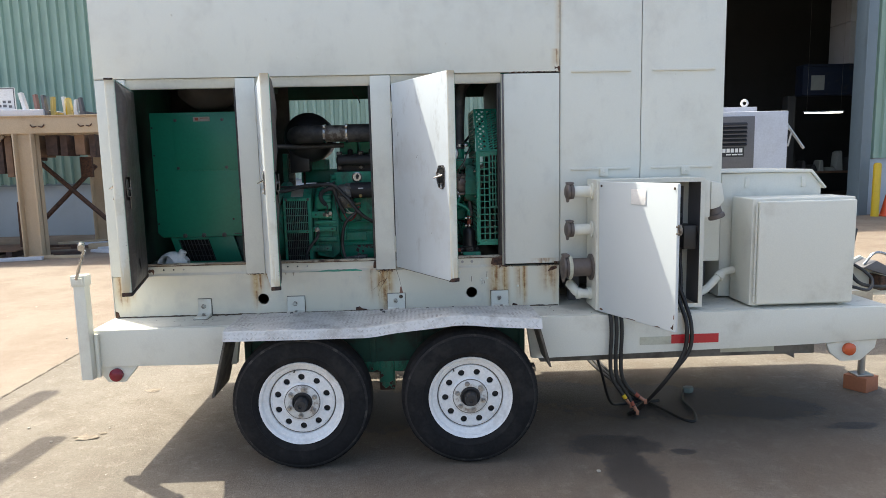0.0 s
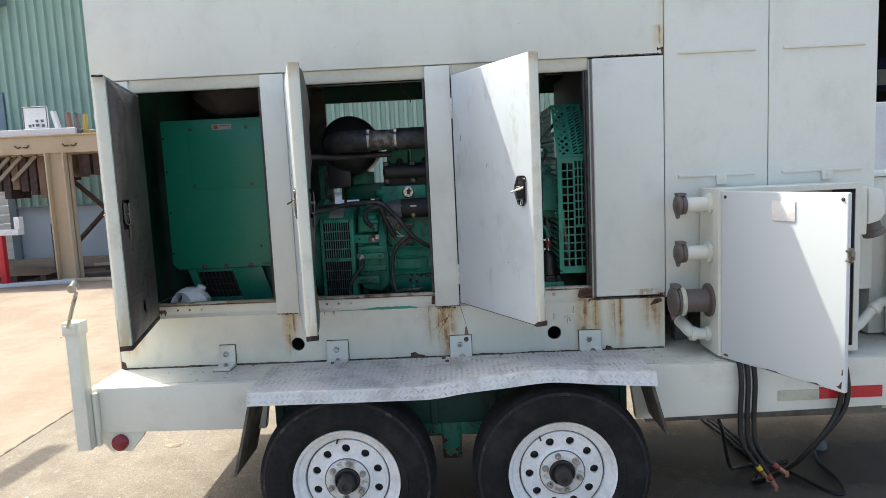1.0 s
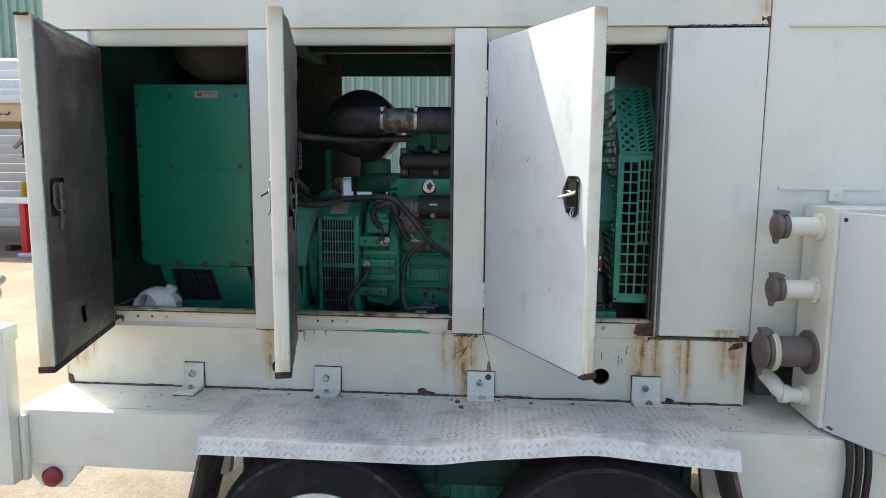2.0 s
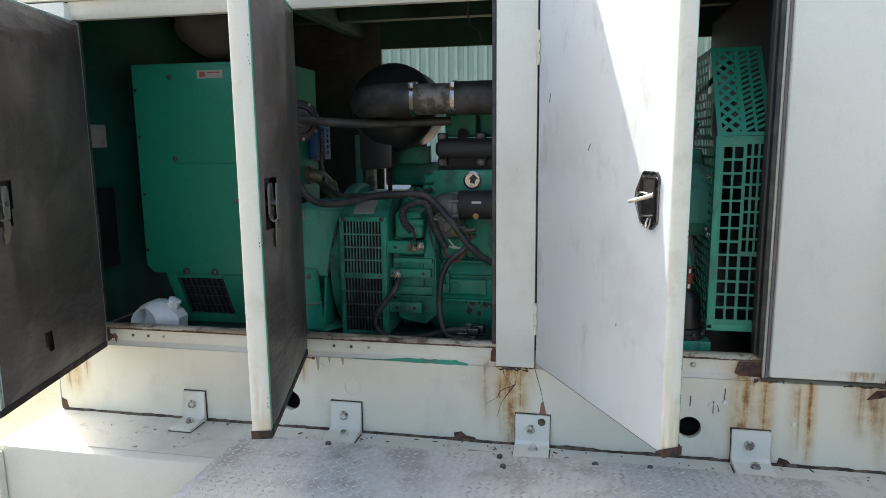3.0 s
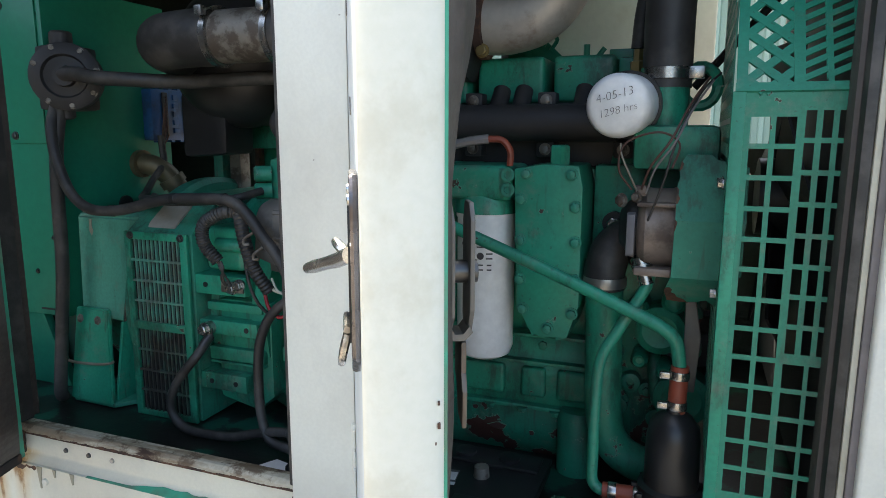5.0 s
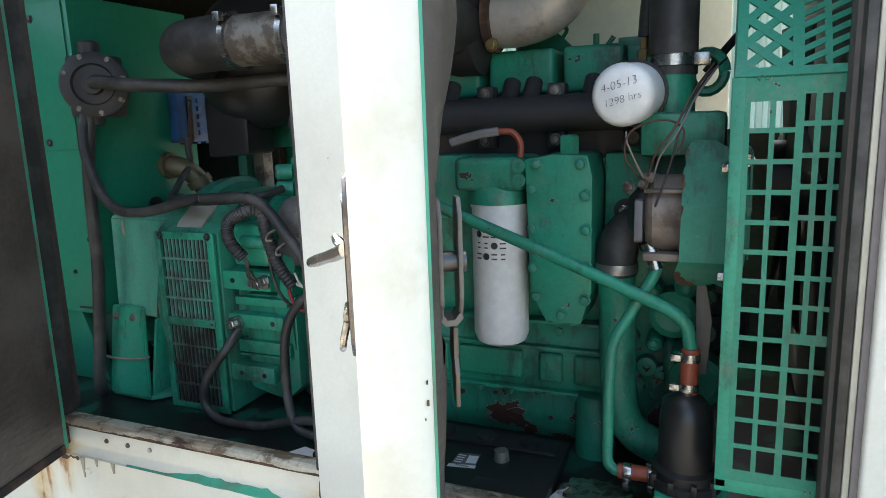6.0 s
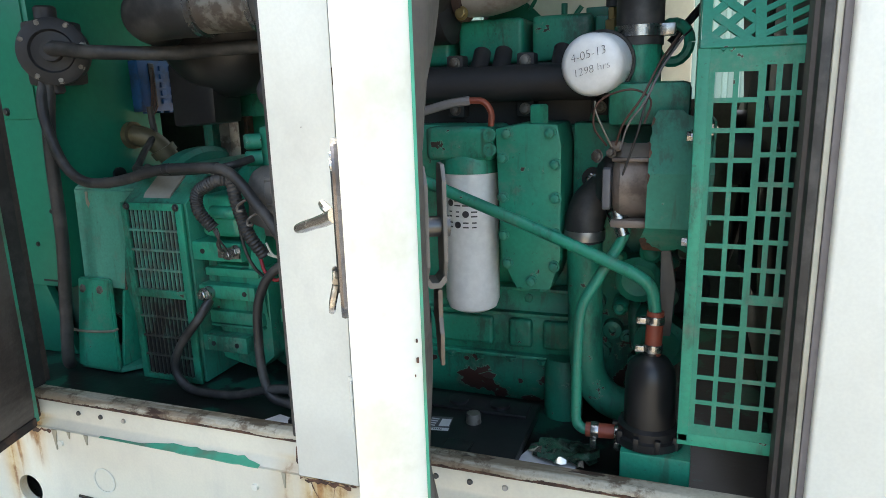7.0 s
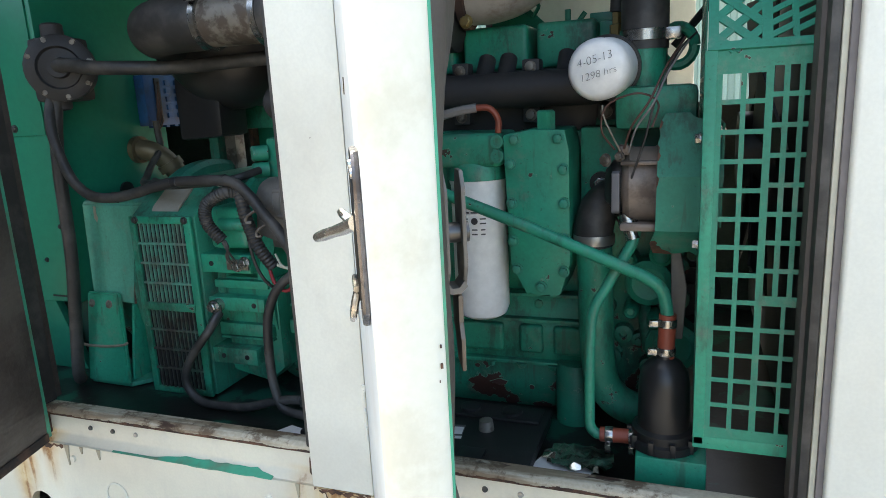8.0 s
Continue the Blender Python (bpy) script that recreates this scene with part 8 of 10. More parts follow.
    for z in (1.468, 1.444):
        lathe(bm, [(0.011, 0), (0.011, 0.006), (0.006, 0.006), (0.006, 0.003), (0, 0.003)], (0.096, 0.235, z), (0, -1, 0), 16)
    part("port", bm, MAT_GREEN_DUSTY, h)
    bm = B()
    sweep(bm, [(0.095, 0.245, 1.482), (0.096, 0.242, 1.505), (0.084, 0.238, 1.522), (0.062, 0.235, 1.524)], 0.0055, 8, 4)
    part("hose_end", bm, MAT_REDHOSE, h, "rusty hose end")
    bm = B()
    sweep(bm, [(0.062, 0.235, 1.524), (0.03, 0.23, 1.520), (-0.02, 0.23, 1.508)], 0.0075, 8, 3)
    part("pressure_line", bm, MAT_CAPGREY, h)
    # sensor
    bm = B()
    lathe(bm, [(0.019, 0), (0.019, 0.012), (0.013, 0.012)], (0.252, 0.34, 1.386), (0, -1, 0), 18)
    s = part("sensor", bm, MAT_BLACK, t)
    bm = B()
    hexbolt(bm, (0.252, 0.328, 1.386), (0, -1, 0), 0.011, 0.014, False)
    part("sensor_nut", bm, MAT_CHROME, s)
    # gear case, water pump and bosses at the nose
    bm = B()
    box(bm, 0.235, 0.395, 0.37, 0.70, 0.985, 1.50, 0.015)
    part("gear_case", bm, MAT_GREEN_OLD, t)
    for x, y, z, r, l in ((0.335, 0.36, 1.215, 0.040, 0.05), (0.375, 0.365, 1.10, 0.045, 0.05), (0.305, 0.365, 1.16, 0.014, 0.05), (0.345, 0.36, 1.145, 0.013, 0.05), (0.30, 0.365, 1.25, 0.016, 0.045), (0.355, 0.36, 1.265, 0.020, 0.05)):
        bm = B()
        lathe(bm, [(r, 0), (r, l), (r * 0.7, l + 0.006), (r * 0.4, l + 0.002), (0, l + 0.002)], (x, y, z), (0, -1, 0), 18)
        part("case_boss", bm, MAT_GREEN, t)
    rnd = random.Random(8)
    for x, z, r in ((0.262, 1.155, 0.010), (0.290, 1.105, 0.012), (0.318, 1.095, 0.010), (0.385, 1.175, 0.012), (0.275, 1.225, 0.010), (0.385, 1.235, 0.011), (0.300, 1.300, 0.011), (0.345, 1.325, 0.012), (0.262, 1.445, 0.010), (0.270, 1.06, 0.012), (0.335, 1.045, 0.012)):
        bm = B()
        lathe(bm, [(r * 1.5, 0), (r * 1.4, 0.022), (r * 0.9, 0.024), (r * 0.55, 0.024), (r * 0.5, 0.015), (0, 0.015)], (x, 0.372, z), (0, -1, 0), 16)
        b = part("bolt_boss", bm, MAT_GREEN_OLD, t)
        if rnd.random() < 0.5:
            bm = B()
            hexbolt(bm, (x, 0.350, z), (0, -1, 0), 0.0075, 0.009)
            part("bolt", bm, MAT_GREEN_DUSTY, b)
    for pts, r in (([(0.245, 0.362, 1.18), (0.262, 0.355, 1.15), (0.268, 0.352, 1.10), (0.285, 0.355, 1.07)], 0.006), ([(0.325, 0.36, 1.165), (0.330, 0.34, 1.13), (0.335, 0.34, 1.08)], 0.012), ([(0.30, 0.35, 1.215), (0.32, 0.345, 1.185), (0.36, 0.345, 1.175), (0.395, 0.36, 1.18)], 0.007)):
        bm = B()
        sweep(bm, pts, r, 10, 4)
        part("cast_rib", bm, MAT_GREEN_OLD, t)
    bm = B()
    prism(bm, [(0.375, 1.15), (0.392, 1.15), (0.397, 1.235), (0.385, 1.30), (0.372, 1.30)], 'y', 0.22, 0.235, 0.003)
    part("pump_bracket", bm, MAT_GREYCAST, t, "bare grey pump bracket")
    bm = B()
    lathe(bm, [(0.055, 0), (0.058, 0.006), (0.058, 0.022), (0.050, 0.026), (0.045, 0.014), (0.02, 0.012), (0.02, 0.03), (0, 0.03)], (0.392, 0.40, 1.18), (0.35, -1, 0), 28)
    part("belt_pulley", bm, MAT_IRON, t, "dark belt pulley")
    bm = B()
    box(bm, 0.285, 0.405, 0.225, 0.38, 1.480, 1.545, 0.012)
    lathe(bm, [(0.034, 0), (0.034, 0.08)], (0.325, 0.285, 1.54), (0, 0, 1), 22)
    part("thermostat_housing", bm, MAT_GREEN, t)
    bm = B()
    sweep(bm, [(0.372 + 0.026 * math.cos(a), 0.34, 1.605 + 0.030 * math.sin(a)) for a in (2 * math.pi * k / 18 for k in range(19))], 0.009, 8, 1, False)
    part("lifting_eye", bm, MAT_GREEN, t)
    # big green water pipe with a rubber elbow
    bm = B()
    sweep(bm, [(0.250, 0.255, 1.300), (0.253, 0.255, 1.20), (0.257, 0.255, 1.09), (0.272, 0.258, 1.035), (0.315, 0.262, 1.003), (0.40, 0.27, 0.995)], 0.029, 20, 6)
    part("water_pipe", bm, MAT_GREEN, t)
    bm = B()
    sweep(bm, [(0.250, 0.255, 1.292), (0.250, 0.255, 1.325), (0.262, 0.268, 1.358), (0.295, 0.30, 1.375), (0.33, 0.33, 1.378)], 0.032, 18, 5)
    e = part("rubber_elbow", bm, MAT_RUBBER, t)
    bm = B()
    lathe(bm, [(0.0335, 0), (0.034, 0.004), (0.034, 0.012), (0.0335, 0.016)], (0.250, 0.255, 1.296), (0, 0, 1), 24)
    part("hose_clamp", bm, MAT_STEEL, e)
    # belt-driven charging alternator and its guard
    bm = B()
    lathe(bm, [(0.030, 0.0), (0.050, 0.002), (0.0575, 0.008), (0.0595, 0.013), (0.0580, 0.016), (0.0580, 0.046), (0.0600, 0.049), (0.0600, 0.056)], (0.300, 0.212, 1.398), (1, 0, 0), 40)
    box(bm, 0.301, 0.354, 0.156, 0.176, 1.4335, 1.4395, 0.002)
    box(bm, 0.300, 0.352, 0.158, 0.250, 1.3355, 1.3475, 0.004)
    box(bm, 0.296, 0.312, 0.168, 0.182, 1.447, 1.462, 0.003)
    a = part("charging_alternator", bm, MAT_ALTBROWN, t, "brownish cast charging alternator")
    bm = B()
    lathe(bm, [(0.0, -0.006), (0.026, -0.006), (0.030, -0.002), (0.038, 0.004), (0.042, 0.012), (0.042, 0.020)], (0.281, 0.212, 1.398), (1, 0, 0), 24)
    part("rear_cap", bm, MAT_BLACK, a)
    bm = B()
    prism(bm, [(0.156, 1.366), (0.160, 1.362), (0.172, 1.362), (0.174, 1.420), (0.168, 1.425), (0.158, 1.422)], 'x', 0.288, 0.2995, 0.002)
    part("brush_cover", bm, MAT_SLATE, a, "dark grey brush cover")
    bm = B()
    hexbolt(bm, (0.280, 0.164, 1.441), (-0.6, -0.8, 0), 0.0075, 0.008)
    hexbolt(bm, (0.300, 0.160, 1.446), (-0.3, -0.9, 0.1), 0.0055, 0.009)
    part("terminal", bm, MAT_GALV, a, "tarnished terminal studs")
    # bent sheet guard: sloping top, upright middle, tucked-in bottom with a torn rusty corner
    depth = lambda z: 0.142 + max(0.0, z - 1.418) * 0.366 + max(0.0, 1.340 - z) * 0.94

    def panel(bm, outline, lift=0.0, thick=0.003):
        face = [bm.verts.new((x, depth(z) - lift, z)) for x, z in outline]
        rear = [bm.verts.new((x, depth(z) - lift + thick, z)) for x, z in outline]
        bm.faces.new(face)
        bm.faces.new(rear[::-1])
        for i in range(len(outline)):
            m = (i + 1) % len(outline)
            bm.faces.new((face[i], rear[i], rear[m], face[m]))
        return bm
    bm = B()
    panel(bm, [(0.3525, 1.418), (0.4400, 1.418), (0.4385, 1.485), (0.4300, 1.496), (0.4240, 1.503), (0.4160, 1.498), (0.4080, 1.496), (0.4000, 1.499), (0.3940, 1.505), (0.3620, 1.505), (0.3570, 1.496), (0.3535, 1.484), (0.3556, 1.474), (0.3526, 1.466)])
    panel(bm, [(0.3510, 1.340), (0.4340, 1.340), (0.4400, 1.418), (0.3525, 1.418)])
    panel(bm, [(0.3510, 1.340), (0.3430, 1.318), (0.3470, 1.300), (0.3650, 1.298), (0.3850, 1.300), (0.3980, 1.304), (0.4080, 1.297), (0.4200, 1.290), (0.4340, 1.340)])
    box(bm, 0.4360, 0.4395, 0.150, 0.310, 1.345, 1.490, 0.001)
    g = part("belt_guard", bm, MAT_GREEN_DUSTY, t, "green bent sheet belt guard with chipped edges")
    bm = B()
    box(bm, 0.366, 0.432, 0.185, 0.310, 1.31, 1.49, 0.02)
    part("belt_hub", bm, MAT_IRON, g, "dark hub and belt behind the guard")
    for outline in ([(0.3425, 1.318), (0.3465, 1.2995), (0.3750, 1.2975), (0.3690, 1.3030), (0.3600, 1.3065), (0.3570, 1.3120), (0.3520, 1.3140), (0.3535, 1.3190), (0.3500, 1.3230), (0.3450, 1.3220)],
                    [(0.3522, 1.462), (0.3550, 1.459), (0.3545, 1.452), (0.3568, 1.447), (0.3540, 1.440), (0.3524, 1.440)], [(0.3524, 1.420), (0.3555, 1.416), (0.3540, 1.408), (0.3518, 1.402)], [(0.3560, 1.4965), (0.3590, 1.493), (0.3570, 1.486), (0.3532, 1.483)]):
        bm = B()
        panel(bm, outline, 0.0006, 0.0016)
        part("chipped_edge", bm, MAT_RUST, g, "rusty edge where the paint has gone")
    bolts(g, [(0.434, 0.160, 1.478), (0.420, 0.178, 1.305)], (0, -1, 0), 0.006, 0.008, MAT_CHROME)
    # coolant tubes
    bm = B()
    sweep(bm, [(-0.03, 0.175, 1.410), (0.02, 0.172, 1.391), (0.182, 0.162, 1.331), (0.305, 0.152, 1.283), (0.345, 0.148, 1.266), (0.364, 0.150, 1.246), (0.371, 0.150, 1.205)], 0.0095, 14, 6)
    part("coolant_tube", bm, MAT_GREEN_EDGE2, t)
    bm = B()
    sweep(bm, [(0.322, 0.185, 1.335), (0.316, 0.178, 1.312), (0.285, 0.165, 1.255), (0.262, 0.155, 1.210), (0.257, 0.150, 1.15), (0.257, 0.146, 1.06), (0.258, 0.142, 1.026), (0.268, 0.140, 1.014), (0.28, 0.14, 1.013)], 0.0085, 14, 6)
    part("coolant_tube", bm, MAT_GREEN_EDGE2, t)
    bm = B()
    lathe(bm, [(0.011, 0), (0.011, 0.02), (0.015, 0.02), (0.015, 0.03), (0.011, 0.03), (0.011, 0.04)], (0.318, 0.18, 1.320), (-0.3, 0.1, 1), 14)
    part("tube_clamp", bm, MAT_CHROME, t)


MAT_PLUG = chipped("oily_green_plug", (0.03, 0.13, 0.08), (0.03, 0.02, 0.015), 0.06, 40.0, 0.4, 0.9)
MAT_GREEN_EDGE2 = chipped("green_tube_paint", (0.022, 0.27, 0.165), (0.05, 0.03, 0.025), -0.04)
engine()


def coolant_filter():
    t = thing("coolant_canister", (0.36, 0.10, 0.935), "black coolant canister on a green bracket with red hoses", "canister")
    bm = B()
    box(bm, 0.330, 0.430, 0.095, 0.20, 0.936, 1.008, 0.004)
    part("bracket", bm, MAT_GREEN, t)
    bm = B()
    lathe(bm, [(0.052, 0), (0.052, 0.012), (0.046, 0.014), (0.046, 0.026), (0.038, 0.030), (0.037, 0.100), (0.034, 0.118), (0.024, 0.132), (0.013, 0.138), (0.012, 0.150), (0, 0.150)], (0.368, 0.148, 1.009), (0, 0, 1), 32)
    can = part("canister", bm, MAT_BLACK, t)
    for k in range(10):
        a = 2 * math.pi * k / 10
        bm = B()
        box(bm, 0.368 + 0.050 * math.cos(a) - 0.004, 0.368 + 0.050 * math.cos(a) + 0.004, 0.148 + 0.050 * math.sin(a) - 0.004, 0.148 + 0.050 * math.sin(a) + 0.004, 1.010, 1.030, 0.001)
        part("lug", bm, MAT_BLACK, can)
    bm = B()
    rod(bm, (0.371, 0.150, 1.214), (0.369, 0.148, 1.145), 0.0125, seg=18)
    h = part("upper_hose", bm, MAT_REDHOSE, t, "short red hose")
    for z, x, y in ((1.207, 0.3705, 0.150), (1.163, 0.3695, 0.149)):
        bm = B()
        lathe(bm, [(0.0138, 0), (0.0142, 0.002), (0.0142, 0.010), (0.0138, 0.012)], (x, y, z), (-0.02, -0.03, -1), 20)
        box(bm, x - 0.026, x - 0.012, y - 0.012, y - 0.003, z - 0.011, z - 0.001, 0.002)
        part("hose_clamp", bm, MAT_CHROME, h)
    bm = B()
    rod(bm, (0.274, 0.140, 1.013), (0.334, 0.142, 1.014), 0.0115, seg=18)
    h = part("lower_hose", bm, MAT_REDHOSE, t, "short red hose")
    for x in (0.282, 0.318):
        bm = B()
        lathe(bm, [(0.0128, 0), (0.0132, 0.002), (0.0132, 0.010), (0.0128, 0.012)], (x, 0.140, 1.013), (1, 0.03, 0.02), 20)
        box(bm, x, x + 0.009, 0.126, 0.140, 0.990, 1.003, 0.002)
        part("hose_clamp", bm, MAT_CHROME, h)


coolant_filter()


def text_mesh(words, size):
    """Built-in font as a flat mesh, centred, in the xz plane and facing -y."""
    cu = bpy.data.curves.new("lettering", 'FONT')
    cu.body, cu.size, cu.align_x, cu.align_y, cu.shear = words, size, 'CENTER', 'CENTER', 0.15
    cu.extrude, cu.offset = 0.0002, -0.00042
    ob = bpy.data.objects.new("lettering", cu)
    scene.collection.objects.link(ob)
    dg = bpy.context.evaluated_depsgraph_get()
    me = bpy.data.meshes.new_from_object(ob.evaluated_get(dg))
    bm = B()
    bm.from_mesh(me)
    bpy.data.objects.remove(ob)
    bpy.data.curves.remove(cu)
    bpy.data.meshes.remove(me)
    return bm


def filters():
    # white spin-on fuel filter seen end on
    t = thing("fuel_filter", (0.264, 0.20, 1.52), "white spin-on fuel filter with a handwritten date and hours", "filter")
    axis = Vector((0.05, 1.0, 0.05)).normalized()
    face = Vector((0.268, 0.152, 1.570))
    bm = B()
    lathe(bm, [(0, 0.0), (0.034, 0.0015), (0.040, 0.005), (0.0442, 0.014), (0.0442, 0.085), (0.0452, 0.088), (0.0452, 0.094)], face, axis, 44)
    part("can", bm, MAT_WHITE_PLASTIC, t)
    bm = B()
    lathe(bm, [(0.050, 0.094), (0.050, 0.110), (0.030, 0.118), (0.030, 0.17)], face, axis, 28)
    part("seal_ring", bm, MAT_BLACK, t)
    rot = Matrix.Rotation(radians(-2.9), 4, 'Z') @ Matrix.Rotation(radians(-14), 4, 'Y') @ Matrix.Rotation(radians(93), 4, 'X')
    for words, up, size in (("4-05-13", 0.015, 0.0165), ("1298 hrs", -0.006, 0.0150)):
        bm = text_mesh(words, size)
        m = Matrix.Translation(face - axis * 0.0006) @ rot @ Matrix.Translation((0.0, up, 0.0))
        bmesh.ops.transform(bm, matrix=m, verts=bm.verts[:])
        part("handwriting", bm, MAT_INK, t, "handwritten marker lettering")
    # tall white oil filter
    t = thing("oil_filter", (0.045, 0.285, 1.148), "tall white spin-on oil filter with small printed marks", "filter")
    bm = B()
    lathe(bm, [(0, 0), (0.034, 0.002), (0.044, 0.008), (0.049, 0.022), (0.049, 0.244), (0.051, 0.248), (0.051, 0.254)], (0.045, 0.285, 1.148), (0, 0, 1), 44)
    part("can", bm, MAT_WHITE_PLASTIC, t)
    rnd = random.Random(2)
    for r in range(3):
        for c in range(4):
            a = radians(-118 + c * 17)
            x, y = 0.045 + 0.0495 * math.cos(a), 0.285 + 0.0495 * math.sin(a)
            z = 1.352 - r * 0.019
            bm = B()
            if (r + c) % 3 == 0:
                lathe(bm, [(0.006, 0), (0.006, 0.0006), (0.0045, 0.0006), (0.0045, 0.0)], (x, y, z), (math.cos(a), math.sin(a), 0), 14)
            else:
                u = Vector((-math.sin(a), math.cos(a), 0))
                w = rnd.uniform(0.003, 0.006)
                for k in (-1, 1):
                    o = Vector((x, y, z + k * 0.004))
                    ring = [bm.verts.new(o + u * p + Vector((0, 0, q)) + Vector((math.cos(a), math.sin(a), 0)) * 0.0006) for p, q in ((-w, -0.0012), (w, -0.0012), (w, 0.0012), (-w, 0.0012))]
                    bm.faces.new(ring)
            part("printed_mark", bm, MAT_INK, t)


filters()


# ---- air intake, exhaust and hoses ----
def intake():
    t = thing("intake_pipe", (-0.4, 0.25, 1.65), "black rubber intake pipe with a dull steel sleeve and bright clamps", "pipe")
    bm = B()
    sweep(bm, [(-0.455, 0.245, 1.705), (-0.535, 0.246, 1.705), (-0.603, 0.268, 1.704), (-0.640, 0.335, 1.70), (-0.645, 0.42, 1.695)], 0.052, 26, 6)
    part("elbow", bm, MAT_RUBBER, t)
    bm = B()
    rod(bm, (-0.458, 0.245, 1.705), (-0.318, 0.245, 1.705), 0.0475, seg=30)
    part("sleeve", bm, MAT_GALV, t, "dull galvanised sleeve")
    bm = B()
    sweep(bm, [(-0.322, 0.245, 1.705), (-0.20, 0.245, 1.706), (-0.10, 0.26, 1.708), (-0.06, 0.30, 1.71), (-0.05, 0.40, 1.71)], 0.052, 26, 5)
    part("hose", bm, MAT_RUBBER, t)
    for x in (-0.462, -0.334):
        bm = B()
        lathe(bm, [(0.0525, 0), (0.0545, 0.001), (0.0545, 0.013), (0.0525, 0.014)], (x, 0.245, 1.705), (1, 0, 0), 32)
        box(bm, x, x + 0.016, 0.185, 0.20, 1.735, 1.752, 0.003)
        part("clamp", bm, MAT_CHROME, t)
    t = thing("air_cleaner", (-0.58, 0.52, 1.5), "large round black air cleaner housing", "air cleaner")
    bm = B()
    lathe(bm, [(0.0, -0.03), (0.055, -0.028), (0.110, -0.005), (0.141, 0.03), (0.150, 0.06), (0.150, 0.10), (0.144, 0.11), (0.144, 0.26), (0.10, 0.28), (0, 0.28)], (-0.582, 0.385, 1.692), (0, 1, 0), 44)
    part("housing", bm, MAT_BLACK, t)
    bm = B()
    prism(bm, [(-0.695, 1.478), (-0.578, 1.485), (-0.575, 1.62), (-0.695, 1.62)], 'y', 0.40, 0.50, 0.012)
    part("outlet_box", bm, MAT_BLACK, t)
    bm = B()
    box(bm, -0.58, -0.52, 0.66, 0.70, 0.936, 1.60, 0.004)
    part("stand", bm, MAT_IRON, t)
    # green support frame behind
    t = thing("support_frame", (-0.6, 0.6, 0.935), "green angle-iron support frame behind the alternator", "frame")
    bm = B()
    box(bm, -0.778, -0.750, 0.60, 0.65, 0.936, 1.60, 0.003)
    part("post", bm, MAT_GREEN_DUSTY, t)
    bm = B()
    box(bm, -0.745, -0.712, 0.62, 0.66, 0.936, 1.60, 0.003)
    part("post", bm, MAT_GALV, t, "dull bare steel post")
    bm = B()
    box(bm, -0.684, -0.482, 0.56, 0.60, 1.495, 1.558, 0.004)
    part("cross_bar", bm, MAT_GREEN, t)
    bm = B()
    box(bm, -0.668, -0.43, 0.63, 0.65, 1.412, 1.499, 0.003)
    part("plate", bm, MAT_GREEN_BOX, t)
    bm = B()
    box(bm, -0.652, -0.641, 0.60, 0.625, 1.36, 1.499, 0.002)
    part("edge_strip", bm, MAT_RUST, t, "rusty upright strip")
    # exhaust elbow
    t = thing("exhaust_elbow", (0.05, 0.39, 1.66), "pale heat-scorched exhaust elbow with rust spots", "exhaust pipe")
    bm = B()
    sweep(bm, [(0.005, 0.385, 1.722), (0.055, 0.385, 1.722), (0.105, 0.385, 1.738), (0.143, 0.385, 1.785), (0.152, 0.385, 1.86), (0.152, 0.385, 2.10)], 0.052, 28, 7)
    p = part("bend", bm, MAT_BROWNPIPE, t)
    bm = B()
    lathe(bm, [(0.060, 0), (0.060, 0.014), (0.054, 0.016)], (0.0, 0.385, 1.722), (1, 0, 0), 30)
    part("flange", bm, MAT_RUST, p)
    bm = B()
    lathe(bm, [(0.085, 0), (0.09, 0.02), (0.09, 0.07), (0.06, 0.085)], (-0.09, 0.40, 1.715), (1, 0, 0), 30)
    part("turbo_housing", bm, MAT_IRON, t)
    bolts(t, [(0.016, 0.345, 1.673)], (0, -1, 0), 0.009, 0.012, MAT_BRASS)
    # radiator hose and breather
    t = thing("radiator_hose", (0.325, 0.285, 1.62), "thick upright black radiator hose with a steel clamp", "hose")
    bm = B()
    sweep(bm, [(0.325, 0.285, 1.600), (0.325, 0.285, 1.72), (0.330, 0.287, 1.84), (0.345, 0.29, 1.95), (0.40, 0.30, 2.02), (0.50, 0.31, 2.04)], 0.036, 24, 5)
    part("hose", bm, MAT_RUBBER, t)
    bm = B()
    lathe(bm, [(0.037, 0), (0.0385, 0.001), (0.0385, 0.017), (0.037, 0.018)], (0.325, 0.285, 1.612), (0, 0, 1), 30)
    box(bm, 0.356, 0.378, 0.262, 0.285, 1.612, 1.630, 0.003)
    part("clamp", bm, MAT_CHROME, t)
    t = thing("breather_hose", (0.285, 0.35, 1.62), "thin black breather hose with a brass fitting", "hose")
    bm = B()
    sweep(bm, [(0.275, 0.36, 1.668), (0.280, 0.36, 1.73), (0.296, 0.36, 1.80), (0.325, 0.38, 1.90), (0.36, 0.42, 2.05)], 0.012, 12, 5)
    part("hose", bm, MAT_RUBBER, t)
    bm = B()
    lathe(bm, [(0.009, 0), (0.009, 0.012), (0.013, 0.012), (0.013, 0.032), (0.008, 0.034), (0.008, 0.052)], (0.275, 0.36, 1.615), (0, 0, 1), 6)
    part("fitting", bm, MAT_BRASS, t)
    bm = B()
    rod(bm, (0.36, 0.62, 1.62), (0.60, 0.60, 1.90), 0.008, seg=8)
    lone("stay_rod", bm, MAT_IRON, (0.45, 0.61, 1.6), "thin dark radiator stay rod", "rod")


intake()


